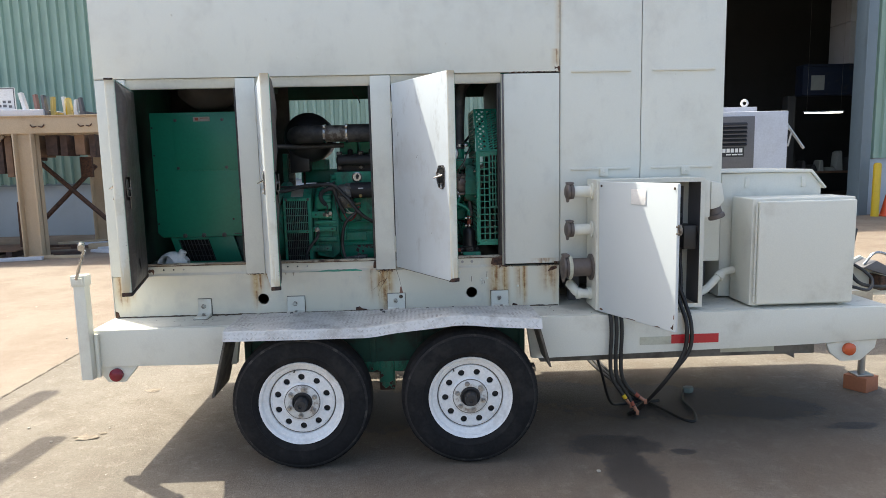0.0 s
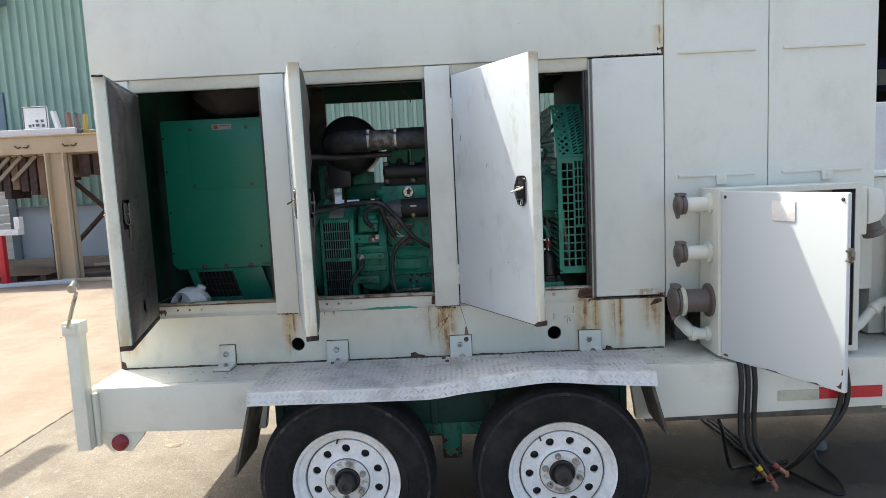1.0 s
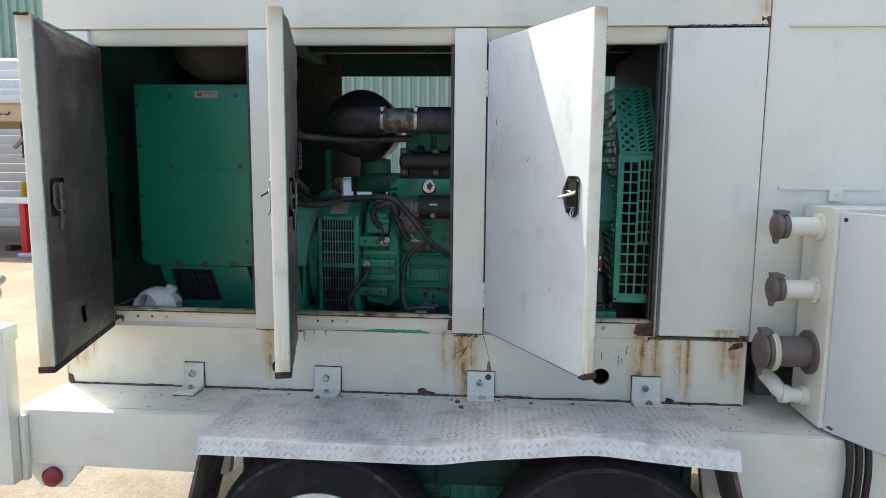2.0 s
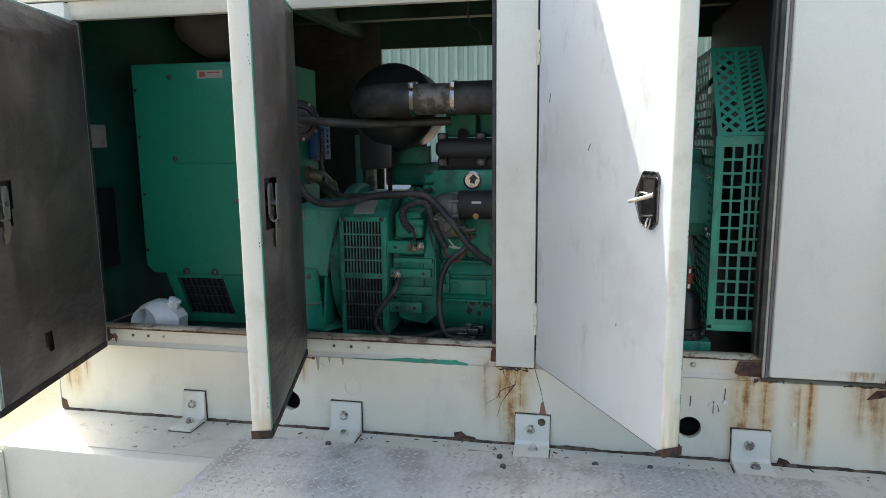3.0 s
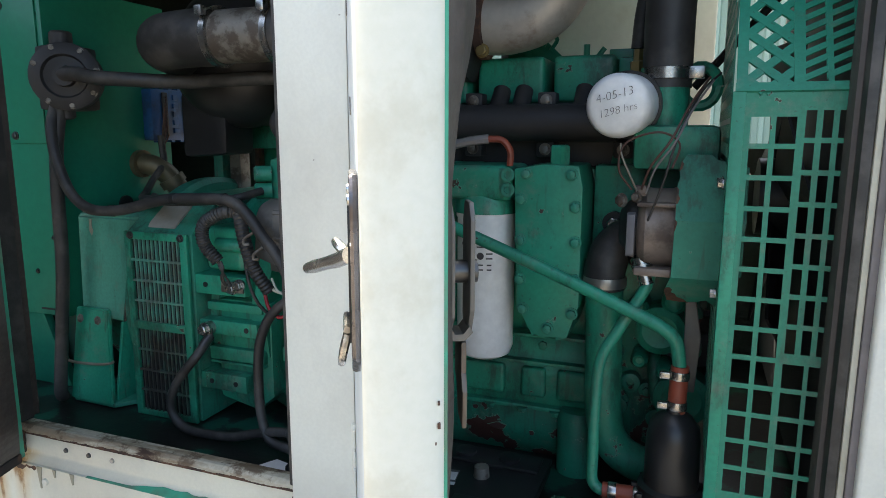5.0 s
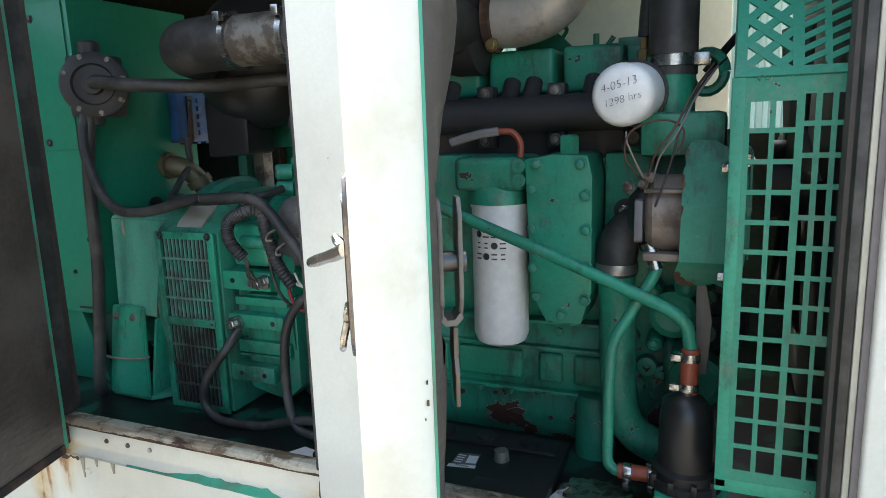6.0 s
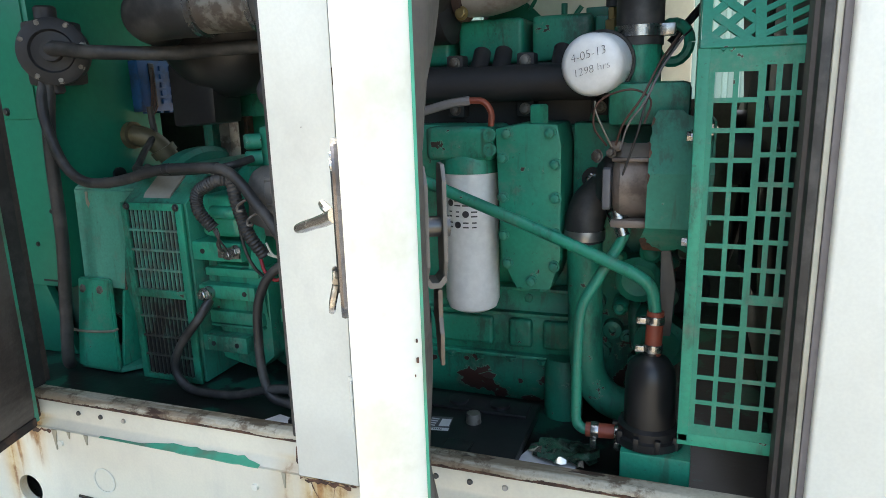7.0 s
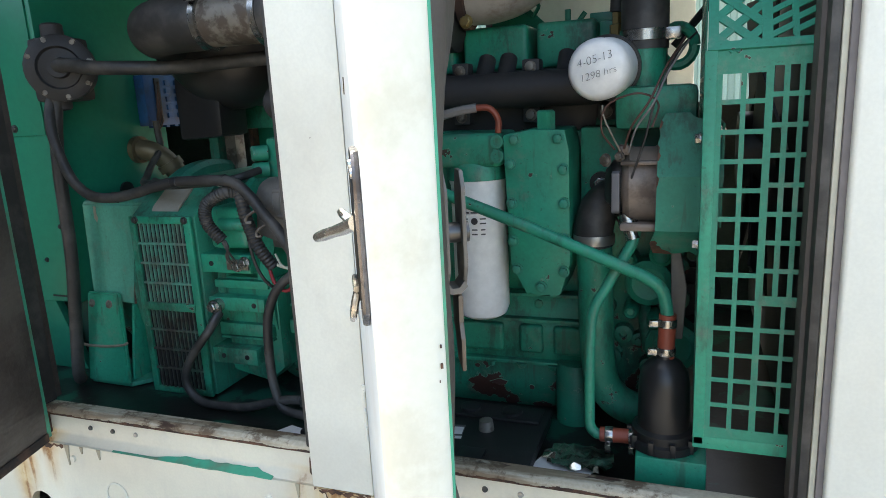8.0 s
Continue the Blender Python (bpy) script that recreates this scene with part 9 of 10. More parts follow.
def loom(name, pts, r, label, mat=None, lug=None, steps=7, rings=0.0):
    t = thing(name, pts[0], label, "cable")
    bm = B()
    if rings:
        # corrugations: every other ring of the tube is wider
        dense = curve_points(pts, 24)
        path, run = [dense[0]], 0.0
        for a, b in zip(dense, dense[1:]):
            run += (b - a).length
            if run > rings / 2:
                run = 0.0
                path.append(b)
        sweep(bm, path, r, 12, 1)
        bm.verts.ensure_lookup_table()
        for i, c in enumerate(path):
            if i % 2:
                for q in bm.verts[i * 12:i * 12 + 12]:
                    q.co = c + (q.co - c) * 1.14
    else:
        sweep(bm, pts, r, 12, steps)
    part("sheath", bm, mat or MAT_RUBBER, t)
    if lug:
        for a, b in lug:
            a, b = Vector(pts[a]), Vector(pts[b])
            d = (b - a).normalized()
            bm = B()
            rod(bm, a - d * 0.004, a + d * 0.026, r * 1.10, seg=12, bev=0.001)
            box(bm, a.x - r, a.x + r, a.y - 0.0015, a.y + 0.0015, a.z - 0.002, a.z + 0.020, 0.0006)
            part("lug", bm, MAT_DARKMETAL, t, "crimped cable lug")
    return t


main_loom = loom("wiring_loom", [(-0.880, 0.245, 1.590), (-0.874, 0.225, 1.550), (-0.862, 0.215, 1.500), (-0.838, 0.21, 1.442), (-0.814, 0.21, 1.404), (-0.773, 0.21, 1.380), (-0.715, 0.21, 1.378), (-0.655, 0.21, 1.388), (-0.608, 0.21, 1.400), (-0.556, 0.212, 1.408), (-0.499, 0.212, 1.410), (-0.442, 0.21, 1.411), (-0.411, 0.21, 1.403), (-0.381, 0.21, 1.377), (-0.354, 0.205, 1.347), (-0.327, 0.203, 1.319), (-0.285, 0.20, 1.262), (-0.235, 0.21, 1.214), (-0.15, 0.25, 1.16)],
     0.0108, "thick black taped wiring loom slung across the alternator")
loom("battery_cable", [(-0.520, 0.243, 1.128), (-0.522, 0.215, 1.105), (-0.532, 0.205, 1.088), (-0.564, 0.20, 1.048), (-0.588, 0.20, 1.003), (-0.582, 0.20, 0.968), (-0.546, 0.195, 0.948), (-0.491, 0.195, 0.946), (-0.435, 0.195, 0.950), (-0.386, 0.195, 0.965), (-0.338, 0.19, 0.979), (-0.280, 0.19, 0.985)], 0.0092, "black battery cable sagging to the battery post", lug=((0, 1), (11, 10)))
loom("battery_cable", [(-0.278, 0.215, 1.262), (-0.300, 0.205, 1.236), (-0.329, 0.20, 1.213), (-0.352, 0.20, 1.183), (-0.369, 0.20, 1.135), (-0.374, 0.20, 1.055), (-0.366, 0.195, 0.999), (-0.345, 0.188, 0.962), (-0.300, 0.185, 0.953), (-0.262, 0.18, 0.952)], 0.0092, "black battery cable curving down to the floor", lug=((9, 8),))
loom("braided_conduit", [(-0.415, 0.235, 1.385), (-0.438, 0.215, 1.388), (-0.461, 0.21, 1.380), (-0.484, 0.208, 1.366), (-0.492, 0.208, 1.345), (-0.485, 0.208, 1.321), (-0.464, 0.215, 1.292)], 0.0115, "short black corrugated conduit on the flywheel housing", rings=0.0045)
loom("braided_conduit", [(-0.418, 0.225, 1.395), (-0.405, 0.215, 1.351), (-0.390, 0.21, 1.312), (-0.375, 0.21, 1.278), (-0.356, 0.222, 1.240)], 0.0115, "black corrugated conduit beside the starter", rings=0.0045)
for k, (x, z) in enumerate(((-0.455, 1.262), (-0.464, 1.258), (-0.470, 1.264))):
    loom("thin_lead", [(-0.465 + 0.004 * k, 0.214, 1.293), (-0.458 + 0.003 * k, 0.214, 1.278), (x, 0.228, z - 0.008), (x - 0.004, 0.243, 1.238)], 0.0022, "thin dark lead from the conduit to the earth bolt", MAT_RUBBER)
for k, (x, z) in enumerate(((-0.372, 1.338), (-0.352, 1.312))):
    bm = B()
    sweep(bm, [(x + 0.002, 0.199, z + 0.016), (x - 0.010, 0.190, z + 0.006), (x - 0.012, 0.190, z - 0.004), (x - 0.002, 0.192, z - 0.004)], 0.0028, 8, 5)
    part("spring_clip", bm, MAT_GALV, main_loom, "small steel spring clip")
for k, (x, z) in enumerate(((-0.715, 1.378), (-0.556, 1.408), (-0.442, 1.411))):
    bm = B()
    lathe(bm, [(0.0108, -0.007), (0.0116, -0.006), (0.0116, 0.006), (0.0108, 0.007)], (x, 0.2115, z), (1, 0, 0.05), 16)
    part("tape_band", bm, MAT_BLACK, main_loom, "band of black tape")
loom("red_wire", [(-0.362, 0.215, 1.24), (-0.345, 0.205, 1.212), (-0.318, 0.205, 1.200), (-0.29, 0.215, 1.235), (-0.275, 0.24, 1.28)], 0.0035, "thin red wire by the starter", MAT_REDWIRE)
loom("grey_wire", [(-0.372, 0.225, 1.262), (-0.345, 0.22, 1.245), (-0.31, 0.22, 1.240), (-0.285, 0.225, 1.25)], 0.003, "thin pale wire by the starter", MAT_TAPE)
loom("governor_hose", [(-0.835, 0.230, 1.648), (-0.80, 0.225, 1.648), (-0.75, 0.232, 1.640), (-0.69, 0.255, 1.636), (-0.60, 0.31, 1.633), (-0.48, 0.32, 1.636), (-0.36, 0.345, 1.640)], 0.0145, "grimy fuel hose running from the governor")
loom("drop_hose", [(-0.872, 0.248, 1.59), (-0.878, 0.235, 1.50), (-0.884, 0.232, 1.40), (-0.890, 0.232, 1.25), (-0.904, 0.226, 1.10), (-0.914, 0.218, 0.975), (-0.93, 0.235, 0.945)], 0.0135, "black corrugated hose beside the pillar")
loom("sensor_wire", [(0.252, 0.318, 1.386), (0.275, 0.26, 1.365), (0.292, 0.22, 1.34), (0.300, 0.20, 1.36), (0.315, 0.16, 1.41), (0.335, 0.14, 1.47), (0.350, 0.15, 1.53), (0.375, 0.22, 1.59), (0.40, 0.28, 1.62)], 0.0017, "thin dark sensor wires at the engine nose")
loom("sensor_wire", [(0.292, 0.165, 1.456), (0.275, 0.15, 1.485), (0.283, 0.145, 1.52), (0.325, 0.14, 1.535), (0.352, 0.15, 1.52), (0.345, 0.14, 1.488)], 0.0015, "thin reddish wire at the charging alternator", MAT_WIRE_BROWN)
loom("sensor_wire", [(0.306, 0.155, 1.458), (0.318, 0.135, 1.49), (0.342, 0.13, 1.525), (0.362, 0.16, 1.57), (0.385, 0.22, 1.61)], 0.0017, "thin brown wire at the engine nose", MAT_WIRE_BROWN)
loom("sensor_wire", [(0.312, 0.158, 1.452), (0.324, 0.138, 1.488), (0.346, 0.134, 1.520), (0.366, 0.164, 1.565), (0.390, 0.225, 1.606)], 0.0015, "thin pale grey wire in the bundle at the engine nose", MAT_CAPGREY)
loom("sensor_wire", [(0.300, 0.158, 1.455), (0.290, 0.146, 1.478), (0.278, 0.146, 1.505), (0.276, 0.150, 1.520)], 0.0014, "thin dull yellow wire below the fuel filter", MAT_CORD)
loom("thin_lead", [(-0.62, 0.26, 1.400), (-0.58, 0.25, 1.412), (-0.53, 0.25, 1.408), (-0.47, 0.24, 1.395), (-0.43, 0.235, 1.38)], 0.0022, "thin pale lead lying by the loom", MAT_TAPE)
loom("thin_lead", [(-0.70, 0.30, 1.392), (-0.66, 0.27, 1.402), (-0.63, 0.26, 1.398)], 0.0026, "thin red-brown lead lying by the loom", MAT_REDHOSE)
loom("thin_lead", [(-0.412, 0.225, 1.36), (-0.408, 0.222, 1.30), (-0.398, 0.22, 1.25), (-0.385, 0.225, 1.215), (-0.372, 0.24, 1.19)], 0.0032, "dark lead hanging beside the conduit", MAT_RUBBER)
loom("thin_lead", [(-0.345, 0.215, 1.268), (-0.325, 0.205, 1.248), (-0.300, 0.205, 1.243), (-0.280, 0.215, 1.252)], 0.0022, "thin pale lead by the starter", MAT_TAPE)
loom("hanging_wire", [(-0.275, 0.30, 2.08), (-0.292, 0.29, 1.98), (-0.285, 0.29, 1.93), (-0.262, 0.29, 1.915), (-0.25, 0.30, 1.88)], 0.0028, "thin black wire hanging from the enclosure ceiling", MAT_RUBBER)
loom("fuel_hose", [(-0.69, 0.30, 1.40), (-0.62, 0.26, 1.395), (-0.50, 0.25, 1.402), (-0.44, 0.25, 1.41), (-0.42, 0.30, 1.42)], 0.008, "thin black fuel hose lying over the alternator cowl")


def battery():
    t = thing("battery", (0.03, 0.18, 0.935), "black starter battery with a white label on the floor", "battery")
    bm = B()
    box(bm, -0.105, 0.165, 0.072, 0.300, 0.936, 0.954, 0.004)
    part("case", bm, MAT_BLACK, t)
    bm = B()
    box(bm, -0.108, 0.168, 0.069, 0.303, 0.9542, 0.9635, 0.004)
    box(bm, -0.095, 0.155, 0.235, 0.290, 0.9636, 0.970, 0.003)
    box(bm, 0.045, 0.090, 0.090, 0.130, 0.9636, 0.967, 0.002)
    part("lid", bm, MAT_BLACK, t)
    for x, y in ((-0.06, 0.262), (0.02, 0.262), (0.10, 0.262)):
        bm = B()
        lathe(bm, [(0.019, 0), (0.019, 0.005), (0.012, 0.007), (0, 0.007)], (x, y, 0.970), (0, 0, 1), 18)
        part("vent_cap", bm, MAT_BLACK, t)
    bm = B()
    lathe(bm, [(0.014, 0), (0.012, 0.018), (0, 0.018)], (0.068, 0.20, 0.9636), (0, 0, 1), 16)
    part("terminal", bm, MAT_GALV, t)
    bm = B()
    prism(bm, [(-0.010, 0.150), (0.034, 0.158), (0.028, 0.205), (-0.010, 0.200)], 'z', 0.9637, 0.9641)
    s = part("label", bm, MAT_SLATE, t, "dark label with a white barcode panel")
    bm = B()
    prism(bm, [(-0.013, 0.147), (0.035, 0.155), (0.034, 0.164), (-0.013, 0.157)], 'z', 0.9642, 0.9646)
    prism(bm, [(0.013, 0.168), (0.031, 0.171), (0.028, 0.196), (0.011, 0.194)], 'z', 0.9642, 0.9646)
    part("panel", bm, MAT_LABEL, s)
    bm = B()
    for k in range(4):
        box(bm, -0.008, 0.006, 0.166 + k * 0.008, 0.169 + k * 0.008, 0.9642, 0.9645)
    part("print", bm, MAT_LABEL, s)
    bm = B()
    for k in range(7):
        box(bm, 0.000 + k * 0.0035, 0.0018 + k * 0.0035, 0.1545, 0.1585, 0.9647, 0.9649)
    part("barcode", bm, MAT_INK, s)
    # terminal stand by the pillar
    t = thing("battery", (-0.22, 0.19, 0.935), "black starter battery half hidden behind the pillar", "battery")
    bm = B()
    box(bm, -0.262, -0.12, 0.11, 0.30, 0.936, 0.965, 0.006)
    part("case", bm, MAT_BLACK, t)
    for x, y in ((-0.262, 0.18), (-0.250, 0.215)):
        bm = B()
        box(bm, x - 0.020, x + 0.018, y - 0.014, y + 0.014, 0.972, 0.994, 0.005)
        box(bm, x - 0.036, x - 0.020, y - 0.008, y + 0.008, 0.976, 0.990, 0.003)
        part("terminal_clamp", bm, MAT_DARKMETAL, t, "corroded brass terminal clamp")
        bm = B()
        lathe(bm, [(0.012, 0), (0.010, 0.022), (0.014, 0.024), (0.014, 0.030)], (x, y, 0.94), (0, 0, 1), 12)
        part("post", bm, MAT_STEEL, t)


battery()


def perforated(bm, corner, u, v, cols, rows, bar, thick, skew=False):
    """A lattice of flat bars over the sheet corner + u, v. cols and rows: bar places, 0 to 1."""
    corner, u, v = Vector(corner), Vector(u), Vector(v)
    nrm = u.cross(v).normalized() * thick / 2
    uu, vv = u.normalized(), v.normalized()

    def strip(a, b, w, nrm=nrm):
        d = [a - w, a + w, b + w, b - w]
        lo, hi = [bm.verts.new(q - nrm) for q in d], [bm.verts.new(q + nrm) for q in d]
        bm.faces.new(lo[::-1])
        bm.faces.new(hi)
        for i in range(4):
            bm.faces.new((lo[i], lo[(i + 1) % 4], hi[(i + 1) % 4], hi[i]))
    if not skew:
        for c in cols:
            strip(corner + u * c, corner + u * c + v, uu * bar / 2)
        for r in rows:
            strip(corner + v * r, corner + v * r + u, vv * bar / 2, nrm * 1.5)
        return
    # slanting bars both ways, cut to the sheet
    lu, lv, step = u.length, v.length, skew
    for s in (1, -1):
        k = -lv
        while k < lu + lv:
            pts = []
            for a, b in ((k, 0.0), (k + s * lv, lv)):
                pts.append((a, b))
            (a0, b0), (a1, b1) = pts
            t0, t1 = 0.0, 1.0
            for lim, sign in ((0.0, 1), (lu, -1)):
                f0, f1 = sign * (a0 - lim), sign * (a1 - lim)
                if f0 < 0 and f1 < 0:
                    t1 = -1
                elif f0 < 0:
                    t0 = max(t0, f0 / (f0 - f1))
                elif f1 < 0:
                    t1 = min(t1, f0 / (f0 - f1))
            if t1 > t0:
                p = [corner + uu * (a0 + (a1 - a0) * t) + vv * (b0 + (b1 - b0) * t) for t in (t0, t1)]
                d = (p[1] - p[0])
                if d.length > 0.004:
                    strip(p[0], p[1], nrm.cross(d).normalized() * bar / 2, nrm * (1.5 if s < 0 else 1.0))
            k += step


MAT_GUARD = chipped("green_guard_paint", (0.016, 0.230, 0.142), (0.05, 0.03, 0.02), -0.02, 30.0, 0.45, 0.35)


def radiator():
    t = thing("radiator_guard", (0.48, 0.35, 1.06), "green perforated sheet guard round the radiator fan", "fan guard")
    x0, x1, y0 = 0.412, 0.546, 0.066
    # front: square holes, in narrower columns on the upper half
    def pierced(corner, u, v, cols, rows, thick=0.002):
        """A sheet with holes; cols: (start, end), rows: (start, end), in metres along u and v."""
        corner, u, v = Vector(corner), Vector(u), Vector(v)
        lu, lv = u.length, v.length
        uu, vv = u.normalized(), v.normalized()
        nrm = uu.cross(vv) * thick / 2
        xs, zs = sorted({0.0, lu, *(q for c in cols for q in c)}), sorted({0.0, lv, *(q for r in rows for q in r)})
        bm = B()
        lo = [[bm.verts.new(corner + uu * a + vv * b - nrm) for b in zs] for a in xs]
        hi = [[bm.verts.new(corner + uu * a + vv * b + nrm) for b in zs] for a in xs]
        solid = lambda p, q: 0 <= p < len(xs) - 1 and 0 <= q < len(zs) - 1 and not (any(a <= xs[p] < b for a, b in cols) and any(a <= zs[q] < b for a, b in rows))
        for p in range(len(xs) - 1):
            for q in range(len(zs) - 1):
                if not solid(p, q):
                    continue
                bm.faces.new((lo[p][q], lo[p][q + 1], lo[p + 1][q + 1], lo[p + 1][q]))
                bm.faces.new((hi[p][q], hi[p + 1][q], hi[p + 1][q + 1], hi[p][q + 1]))
                for dp, dq, a, b in ((-1, 0, (p, q), (p, q + 1)), (1, 0, (p + 1, q), (p + 1, q + 1)), (0, -1, (p, q), (p + 1, q)), (0, 1, (p, q + 1), (p + 1, q + 1))):
                    if not solid(p + dp, q + dq):
                        bm.faces.new((lo[a[0]][a[1]], lo[b[0]][b[1]], hi[b[0]][b[1]], hi[a[0]][a[1]]))
        bmesh.ops.delete(bm, geom=[q for q in bm.verts if not q.link_faces], context='VERTS')
        return bm
    w = x1 - x0
    pitch = 0.0366
    left = [(0.0185, 0.0395), (0.0455, 0.0668)]
    rows = [(0.020 + k * pitch, 0.020 + k * pitch + 0.0305) for k in range(13)]
    bm = pierced((x0, y0, 1.063), (0.0725, 0, 0), (0, 0, 0.517), left, rows)
    front = part("front_sheet", bm, MAT_GUARD, t)
    bm = pierced((x0 + 0.0725, y0, 1.063), (w - 0.0725, 0, 0), (0, 0, rows[4][1] + 0.003), [(0.0025, 0.0255), (0.0305, 0.0535)], rows[:5])
    part("lower_sheet", bm, MAT_GUARD, front)
    bm = pierced((x0 + 0.0725, y0, 1.063 + rows[4][1] + 0.003), (w - 0.0725, 0, 0), (0, 0, 0.517 - rows[4][1] - 0.003), [(0.0030, 0.0138), (0.0203, 0.0305), (0.0365, 0.0467), (0.0532, 0.0600)], [(a - rows[4][1] + 0.004, b - rows[4][1] + 0.004) for a, b in rows[5:]])
    part("upper_sheet", bm, MAT_GUARD, front)
    # slanted upper sheet: lozenge holes, then slanting slots
    bm = B()
    top = Vector((0, 0.175, 0.245))
    perforated(bm, (x0 + 0.012, y0, 1.580), (0.052, 0, 0), top, (), (), 0.0108, 0.002, skew=0.0355)
    perforated(bm, (x0, y0, 1.580), (w, 0, 0), top, [0.05, 0.50, 0.97], [0.020, 0.985], 0.012, 0.0046)
    su, sv = Vector((1, 0, 0)), top.normalized()
    nrm = su.cross(sv) * 0.001
    for k in range(-3, 17):
        for a, b, off in ((0.064, 0.099, 0.0), (0.094, 0.130, 0.007)):
            z0, z1 = 0.010 + k * 0.0178 + off, 0.010 + k * 0.0178 + off + 0.020
            if z0 < 0.004 or z1 + 0.006 > top.length:
                continue
            ring = [Vector((x0, y0, 1.580)) + su * p + sv * q for p, q in ((a, z0), (b, z1), (b, z1 + 0.0092), (a, z0 + 0.0092))]
            lo, hi = [bm.verts.new(q - nrm) for q in ring], [bm.verts.new(q + nrm) for q in ring]
            bm.faces.new(lo[::-1])
            bm.faces.new(hi)
            for i in range(4):
                bm.faces.new((lo[i], lo[(i + 1) % 4], hi[(i + 1) % 4], hi[i]))
    perforated(bm, (x0 + 0.0965, y0, 1.580), (0.004, 0, 0), top, [0.5], (), 0.006, 0.003)
    part("slanted_sheet", bm, MAT_GUARD, t)
    # inner side with a square grid
    depth = 0.56
    cell, bar = 0.0255, 0.0075
    grid = lambda n, off=0.006: [(off + k * cell, off + k * cell + cell - bar) for k in range(n)]
    bm = pierced((x0, y0, 1.063), (0, depth, 0), (0, 0, 0.517), grid(21), grid(20))
    part("side_sheet", bm, MAT_GREEN_BOX, t)
    y1 = y0 + top.y
    bm = pierced((x0, y1, 1.580), (0, depth - top.y, 0), (0, 0, 0.245), grid(14), grid(9))
    up = part("upper_side_sheet", bm, MAT_GREEN_BOX, t)
    bm = pierced((x0, y0 + 0.09, 1.580), (0, 0.085, 0), (0, 0, 0.12), grid(3), grid(4))
    part("side_gusset", bm, MAT_GREEN_BOX, up)
    bm = B()
    box(bm, x0 - 0.003, x0 + 0.012, y0 - 0.002, y0 + 0.012, 1.055, 1.582, 0.002)
    box(bm, x0 - 0.003, x1, y0 - 0.002, y0 + 0.02, 1.050, 1.068, 0.002)
    part("corner_angle", bm, MAT_GREEN, t)
    bolts(t, [(x0 - 0.003, 0.13, 1.47), (x0 - 0.003, 0.13, 1.325), (x0 - 0.003, 0.16, 1.47)], (-1, 0, 0), 0.006, 0.008, MAT_CHROME)
    t = thing("radiator", (0.57, 0.55, 0.935), "dark finned radiator core in a green frame", "radiator")
    bm = B()
    box(bm, 0.552, 0.598, 0.08, 1.05, 0.98, 2.02, 0.004)
    part("core", bm, MAT_IRON, t)
    bm = B()
    box(bm, 0.548, 0.600, 0.075, 0.10, 0.936, 2.05, 0.004)
    part("frame", bm, MAT_GREEN_BOX, t)
    bm = B()
    lathe(bm, [(0.07, 0), (0.07, 0.06)], (0.48, 0.55, 1.42), (1, 0, 0), 20)
    fan = part("fan", bm, MAT_BLACK, t)
    for k in range(5):
        a = 2 * math.pi * k / 5 + 0.3
        bm = B()
        c, s = math.cos(a), math.sin(a)
        quad = [(0.50, 0.06, -0.02), (0.53, 0.06, 0.03), (0.53, 0.27, 0.07), (0.49, 0.27, -0.07)]
        lo = [bm.verts.new((x, 0.55 + r * c - q * s, 1.42 + r * s + q * c)) for x, r, q in quad]
        hi = [bm.verts.new((v.co.x + 0.004, v.co.y, v.co.z)) for v in lo]
        bm.faces.new(lo)
        bm.faces.new(hi[::-1])
        for i in range(4):
            bm.faces.new((lo[i], lo[(i + 1) % 4], hi[(i + 1) % 4], hi[i]))
        part("blade", bm, MAT_BLACK, fan)


radiator()


MAT_SCRAP = worn("dusty_dry_scrap", (0.25, 0.205, 0.150), 0.8, (0.13, 0.10, 0.07), 0.8, 40.0, lo=0.42, hi=0.6, bump=0.4, vary=0.15)
MAT_FOIL = worn("silver_foil", (0.62, 0.66, 0.60), 0.18, (0.3, 0.34, 0.28), 0.5, 30.0, 0.95)


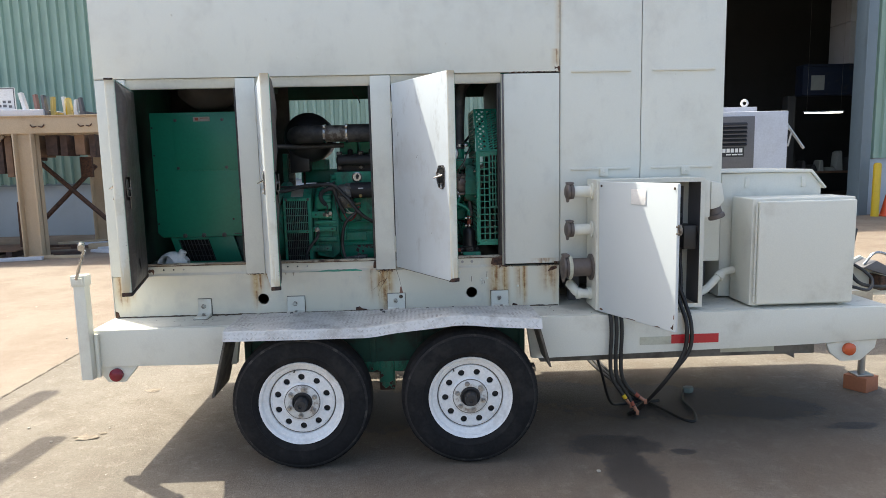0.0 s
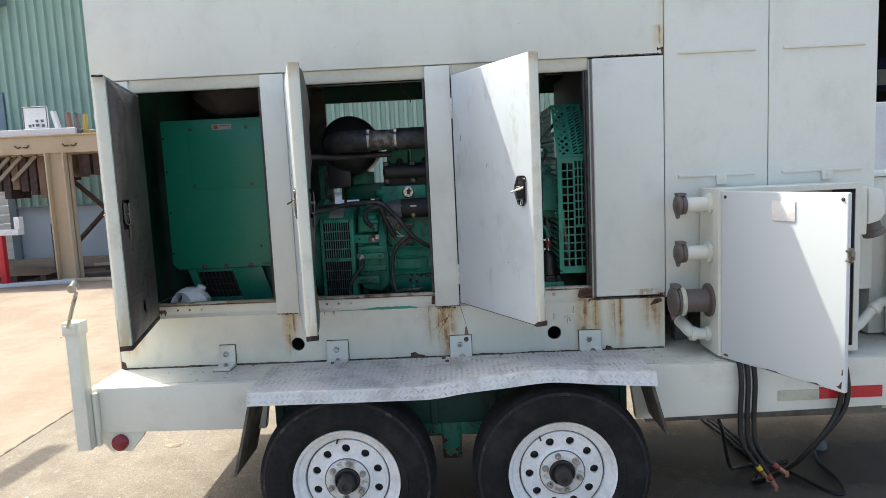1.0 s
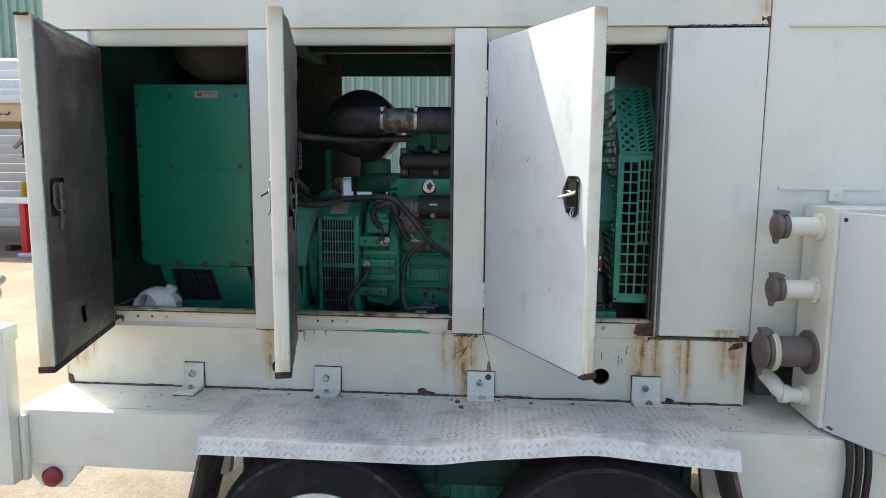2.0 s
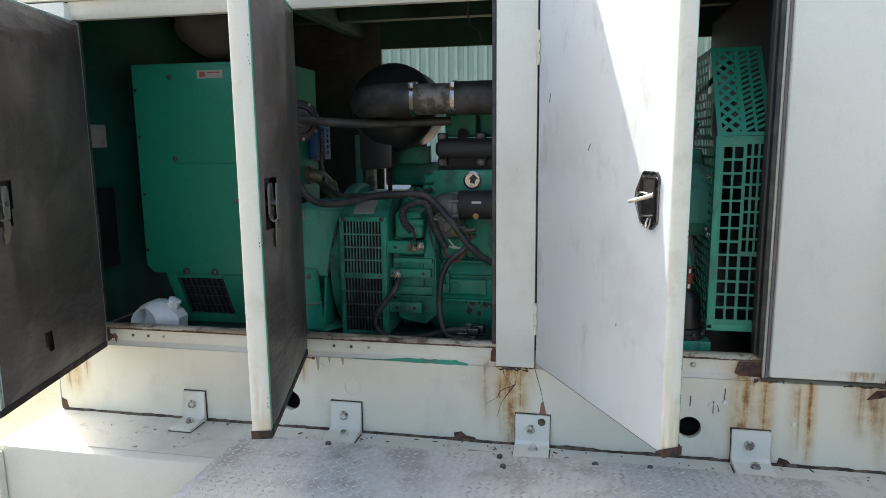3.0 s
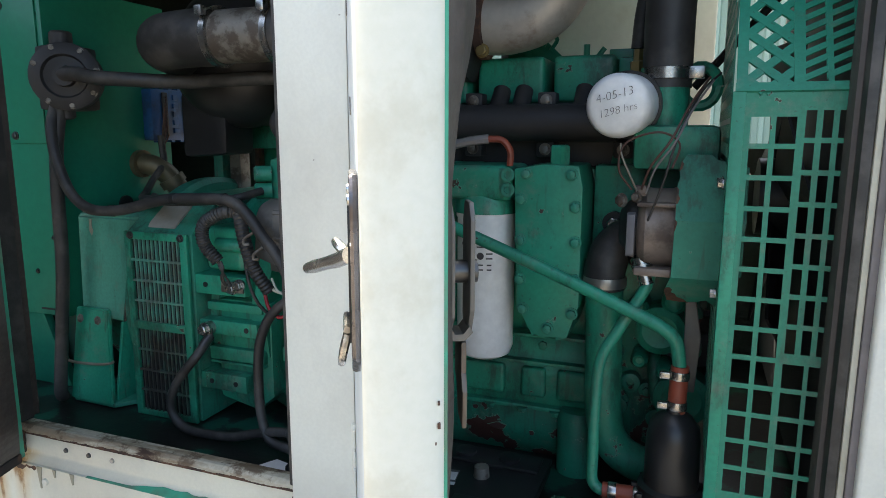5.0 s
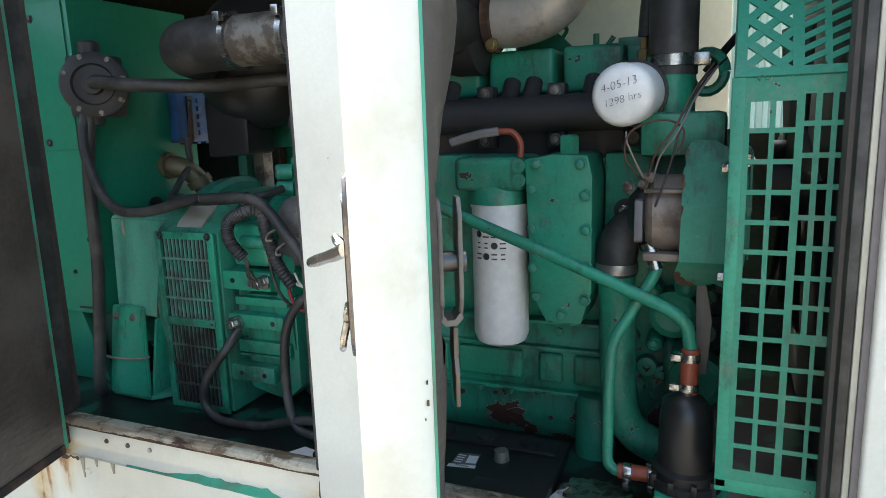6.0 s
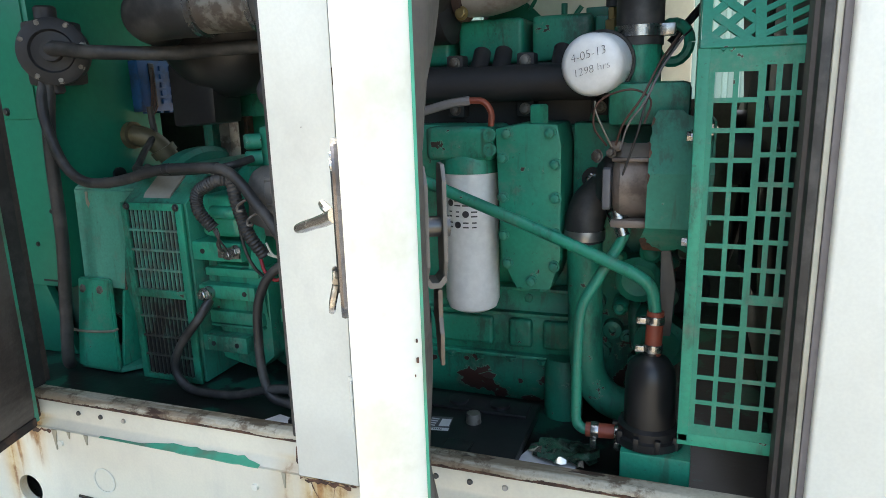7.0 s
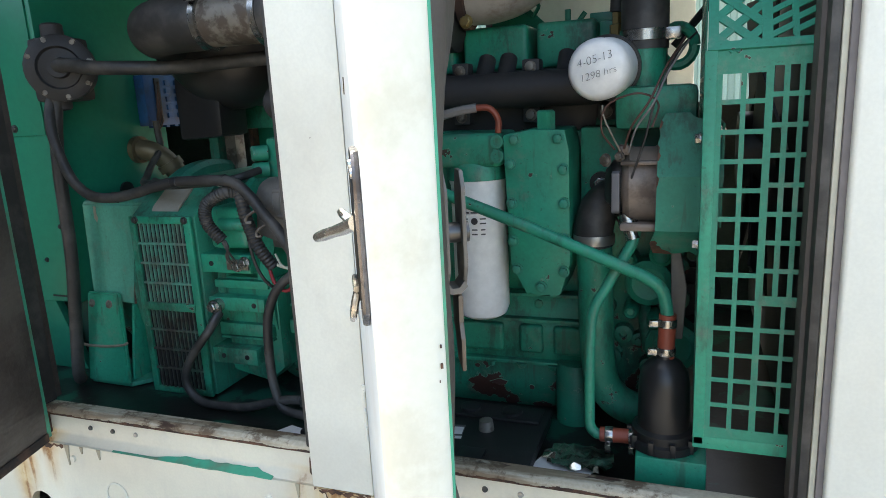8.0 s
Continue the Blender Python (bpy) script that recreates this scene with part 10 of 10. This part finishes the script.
def odds():
    # white jug on the floor of the control bay
    t = thing("plastic_jug", (-1.35, 0.15, 0.936), "white plastic fluid jug lying on the enclosure floor", "jug")
    bm = B()
    outer = [(-1.436, 0.938), (-1.435, 0.975), (-1.425, 1.006), (-1.404, 1.030), (-1.374, 1.045), (-1.342, 1.045), (-1.306, 1.032), (-1.276, 1.012), (-1.262, 0.992), (-1.268, 0.938)]
    hole = [(-1.402, 0.958), (-1.410, 0.974), (-1.406, 0.993), (-1.396, 1.009), (-1.381, 1.020), (-1.371, 1.018), (-1.372, 1.004), (-1.379, 0.987), (-1.386, 0.970), (-1.392, 0.958)]
    mid = [((a[0] + b[0]) / 2, (a[1] + b[1]) / 2) for a, b in zip(outer, hole)]
    rings = [[bm.verts.new((x, y, z)) for x, z in row] for row, y in ((outer, 0.135), (mid, 0.100), (hole, 0.118), (hole, 0.205), (mid, 0.225), (outer, 0.190))]
    for a, b in zip(rings, rings[1:] + rings[:1]):
        for i in range(10):
            bm.faces.new((a[i], a[(i + 1) % 10], b[(i + 1) % 10], b[i]))
    bmesh.ops.recalc_face_normals(bm, faces=bm.faces[:])
    part("body", bm, MAT_WHITE_PLASTIC, t)
    bm = B()
    lathe(bm, [(0.024, -0.01), (0.024, 0.012), (0.021, 0.012), (0.021, 0.032), (0.017, 0.034), (0, 0.034)], (-1.305, 0.163, 1.022), (0.5, 0, 0.85), 18)
    part("cap", bm, MAT_WHITE_PLASTIC, t)
    # sticker and dark fittings on the inner end wall
    bm = B()
    box(bm, -1.6195, -1.618, 0.195, 0.315, 1.565, 1.645)
    lone("wall_sticker", bm, MAT_LABELOLD, (-1.619, 0.25, 1.565), "dirty pale sticker on the inner end wall", "sticker")
    bm = B()
    box(bm, -1.6195, -1.59, 0.12, 0.30, 1.14, 1.42, 0.01)
    lone("vent_box", bm, MAT_BLACK, (-1.60, 0.21, 1.14), "black vent box on the inner end wall", "vent")
    bm = B()
    lathe(bm, [(0.03, 0), (0.03, 0.03), (0.022, 0.05), (0, 0.05)], (-1.6195, 0.10, 1.50), (1, 0, 0), 16)
    lone("rubber_knob", bm, MAT_BLACK, (-1.60, 0.10, 1.48), "black rubber knob on the inner end wall", "knob")
    # sagging insulation under the ceiling
    bm = B()
    bmesh.ops.create_icosphere(bm, subdivisions=4, radius=1.0)
    for v in bm.verts:
        n = 1 + 0.12 * noise.noise(v.co * 2.0)
        v.co = (-1.15 + v.co.x * 0.17 * n, 0.42 + v.co.y * 0.24 * n, 1.985 + v.co.z * 0.125 * n)
    lone("sagging_insulation", bm, MAT_BACKING, (-1.15, 0.42, 2.11), "dark sagging insulation under the enclosure roof", "insulation")
    # scraps on the enclosure floor
    for k, (x, y, m) in enumerate(((-0.33, 0.12, 1.0), (0.165, 0.12, 1.6), (-0.335, 0.30, 1.3), (0.20, 0.16, 1.0))):
        bm = B()
        prism(bm, [(x, y), (x + 0.05 * m, y + 0.006), (x + 0.062 * m, y + 0.022 * m), (x + 0.04 * m, y + 0.043 * m), (x + 0.012, y + 0.05 * m), (x - 0.006, y + 0.02)], 'z', 0.9355, 0.9375)
        lone("paper_scrap", bm, MAT_LABEL, (x, y, 0.9355), "pale scrap lying on the oily floor", "scrap", group="floor scraps")
    # crumpled foil by the canister
    bm = B()
    n = 12
    g = [[bm.verts.new((0.175 + 0.115 * i / n + 0.006 * noise.noise((i * 0.9, j * 0.7, 1)), 0.135 + 0.085 * j / n + 0.006 * noise.noise((i * 0.8, j * 0.9, 5)), 0.940 + 0.016 * abs(noise.noise((i * 0.55, j * 0.6, 2))) + 0.006 * abs(noise.noise((i * 1.7, j * 1.9, 3))))) for j in range(n + 1)] for i in range(n + 1)]
    for i in range(n):
        for j in range(n):
            if (i - n / 2) ** 2 + (j - n / 2) ** 2 < 40 + 14 * noise.noise((i, j, 0.5)):
                bm.faces.new((g[i][j], g[i + 1][j], g[i + 1][j + 1], g[i][j + 1]))
    bmesh.ops.delete(bm, geom=[q for q in bm.verts if not q.link_faces], context='VERTS')
    lone("crumpled_foil", bm, MAT_FOIL, (0.23, 0.17, 0.936), "crumpled silver foil scrap on the oily floor", "foil")
    # grit on the deck and a few chips on the yard
    rnd = random.Random(11)
    bm = B()
    for k in range(60):
        x, y = rnd.uniform(-1.3, 1.0), -0.10 - rnd.random() * 0.12
        s = rnd.uniform(0.002, 0.006)
        box(bm, x, x + s, y, y + s, 0.7002, 0.7002 + s * 0.6)
    for k in range(90):
        x, y = rnd.uniform(-6, 1.5), rnd.uniform(-2.5, 6)
        s = rnd.uniform(0.004, 0.018)
        box(bm, x, x + s, y, y + s, 0.0, s * 0.5, s * 0.15, 1)
    lone("grit", bm, MAT_GRIT, (0, 0, 0), "grit and paint chips scattered on deck and yard", "grit", "stuff")
    # dark flakes of old sealer along the deck seam
    bm = B()
    for k in range(95):
        x = rnd.choice((rnd.uniform(-1.55, 0.85), rnd.gauss(-0.55, 0.10), rnd.gauss(0.55, 0.12), rnd.gauss(-0.08, 0.12)))
        y = -0.012 - abs(rnd.gauss(0, 0.055))
        if not (-1.6 < x < 0.95 and y > -0.145):
            continue
        a, l, w = rnd.uniform(0, 3.14), rnd.choice((0.003, 0.004, 0.006, 0.016)) * rnd.uniform(0.7, 1.2), rnd.uniform(0.0015, 0.005)
        c, q = math.cos(a), math.sin(a)
        prism(bm, [(x, y), (x + l * c, y + l * q), (x + 0.7 * l * c - w * q, y + 0.7 * l * q + w * c), (x - 0.5 * w * q, y + 0.7 * w * c)], 'z', 0.7007, 0.7012 + rnd.uniform(0.0004, 0.0022))
    lone("sealer_flakes", bm, MAT_SEAM, (0, 0, 0.70), "dark flakes of old sealer lying along the deck seam", "debris", "stuff")
    # flattened dry scraps on the sunlit concrete
    for cx, cy, size in ((-1.794, 0.802, 0.050), (-1.872, 0.021, 0.050), (-1.80, 0.075, 0.024)):
        bm = B()
        hub = bm.verts.new((cx, cy, 0.010))
        ring = []
        for k in range(14):
            a = 2 * math.pi * k / 14
            r = size * (0.75 + 0.75 * noise.noise((math.cos(a) * 1.6 + cx * 9, math.sin(a) * 1.6, cy)))
            ring.append(bm.verts.new((cx + 1.5 * r * math.cos(a), cy + r * math.sin(a), 0.002 + 0.012 * abs(noise.noise((k * 0.9, cx * 5, 2))))))
        for k in range(14):
            bm.faces.new((hub, ring[k], ring[(k + 1) % 14]))
        lone("dry_scrap", bm, MAT_SCRAP, (cx, cy, 0), "flattened dry scrap on the sunlit concrete", "scrap", group="scraps on the concrete")


odds()
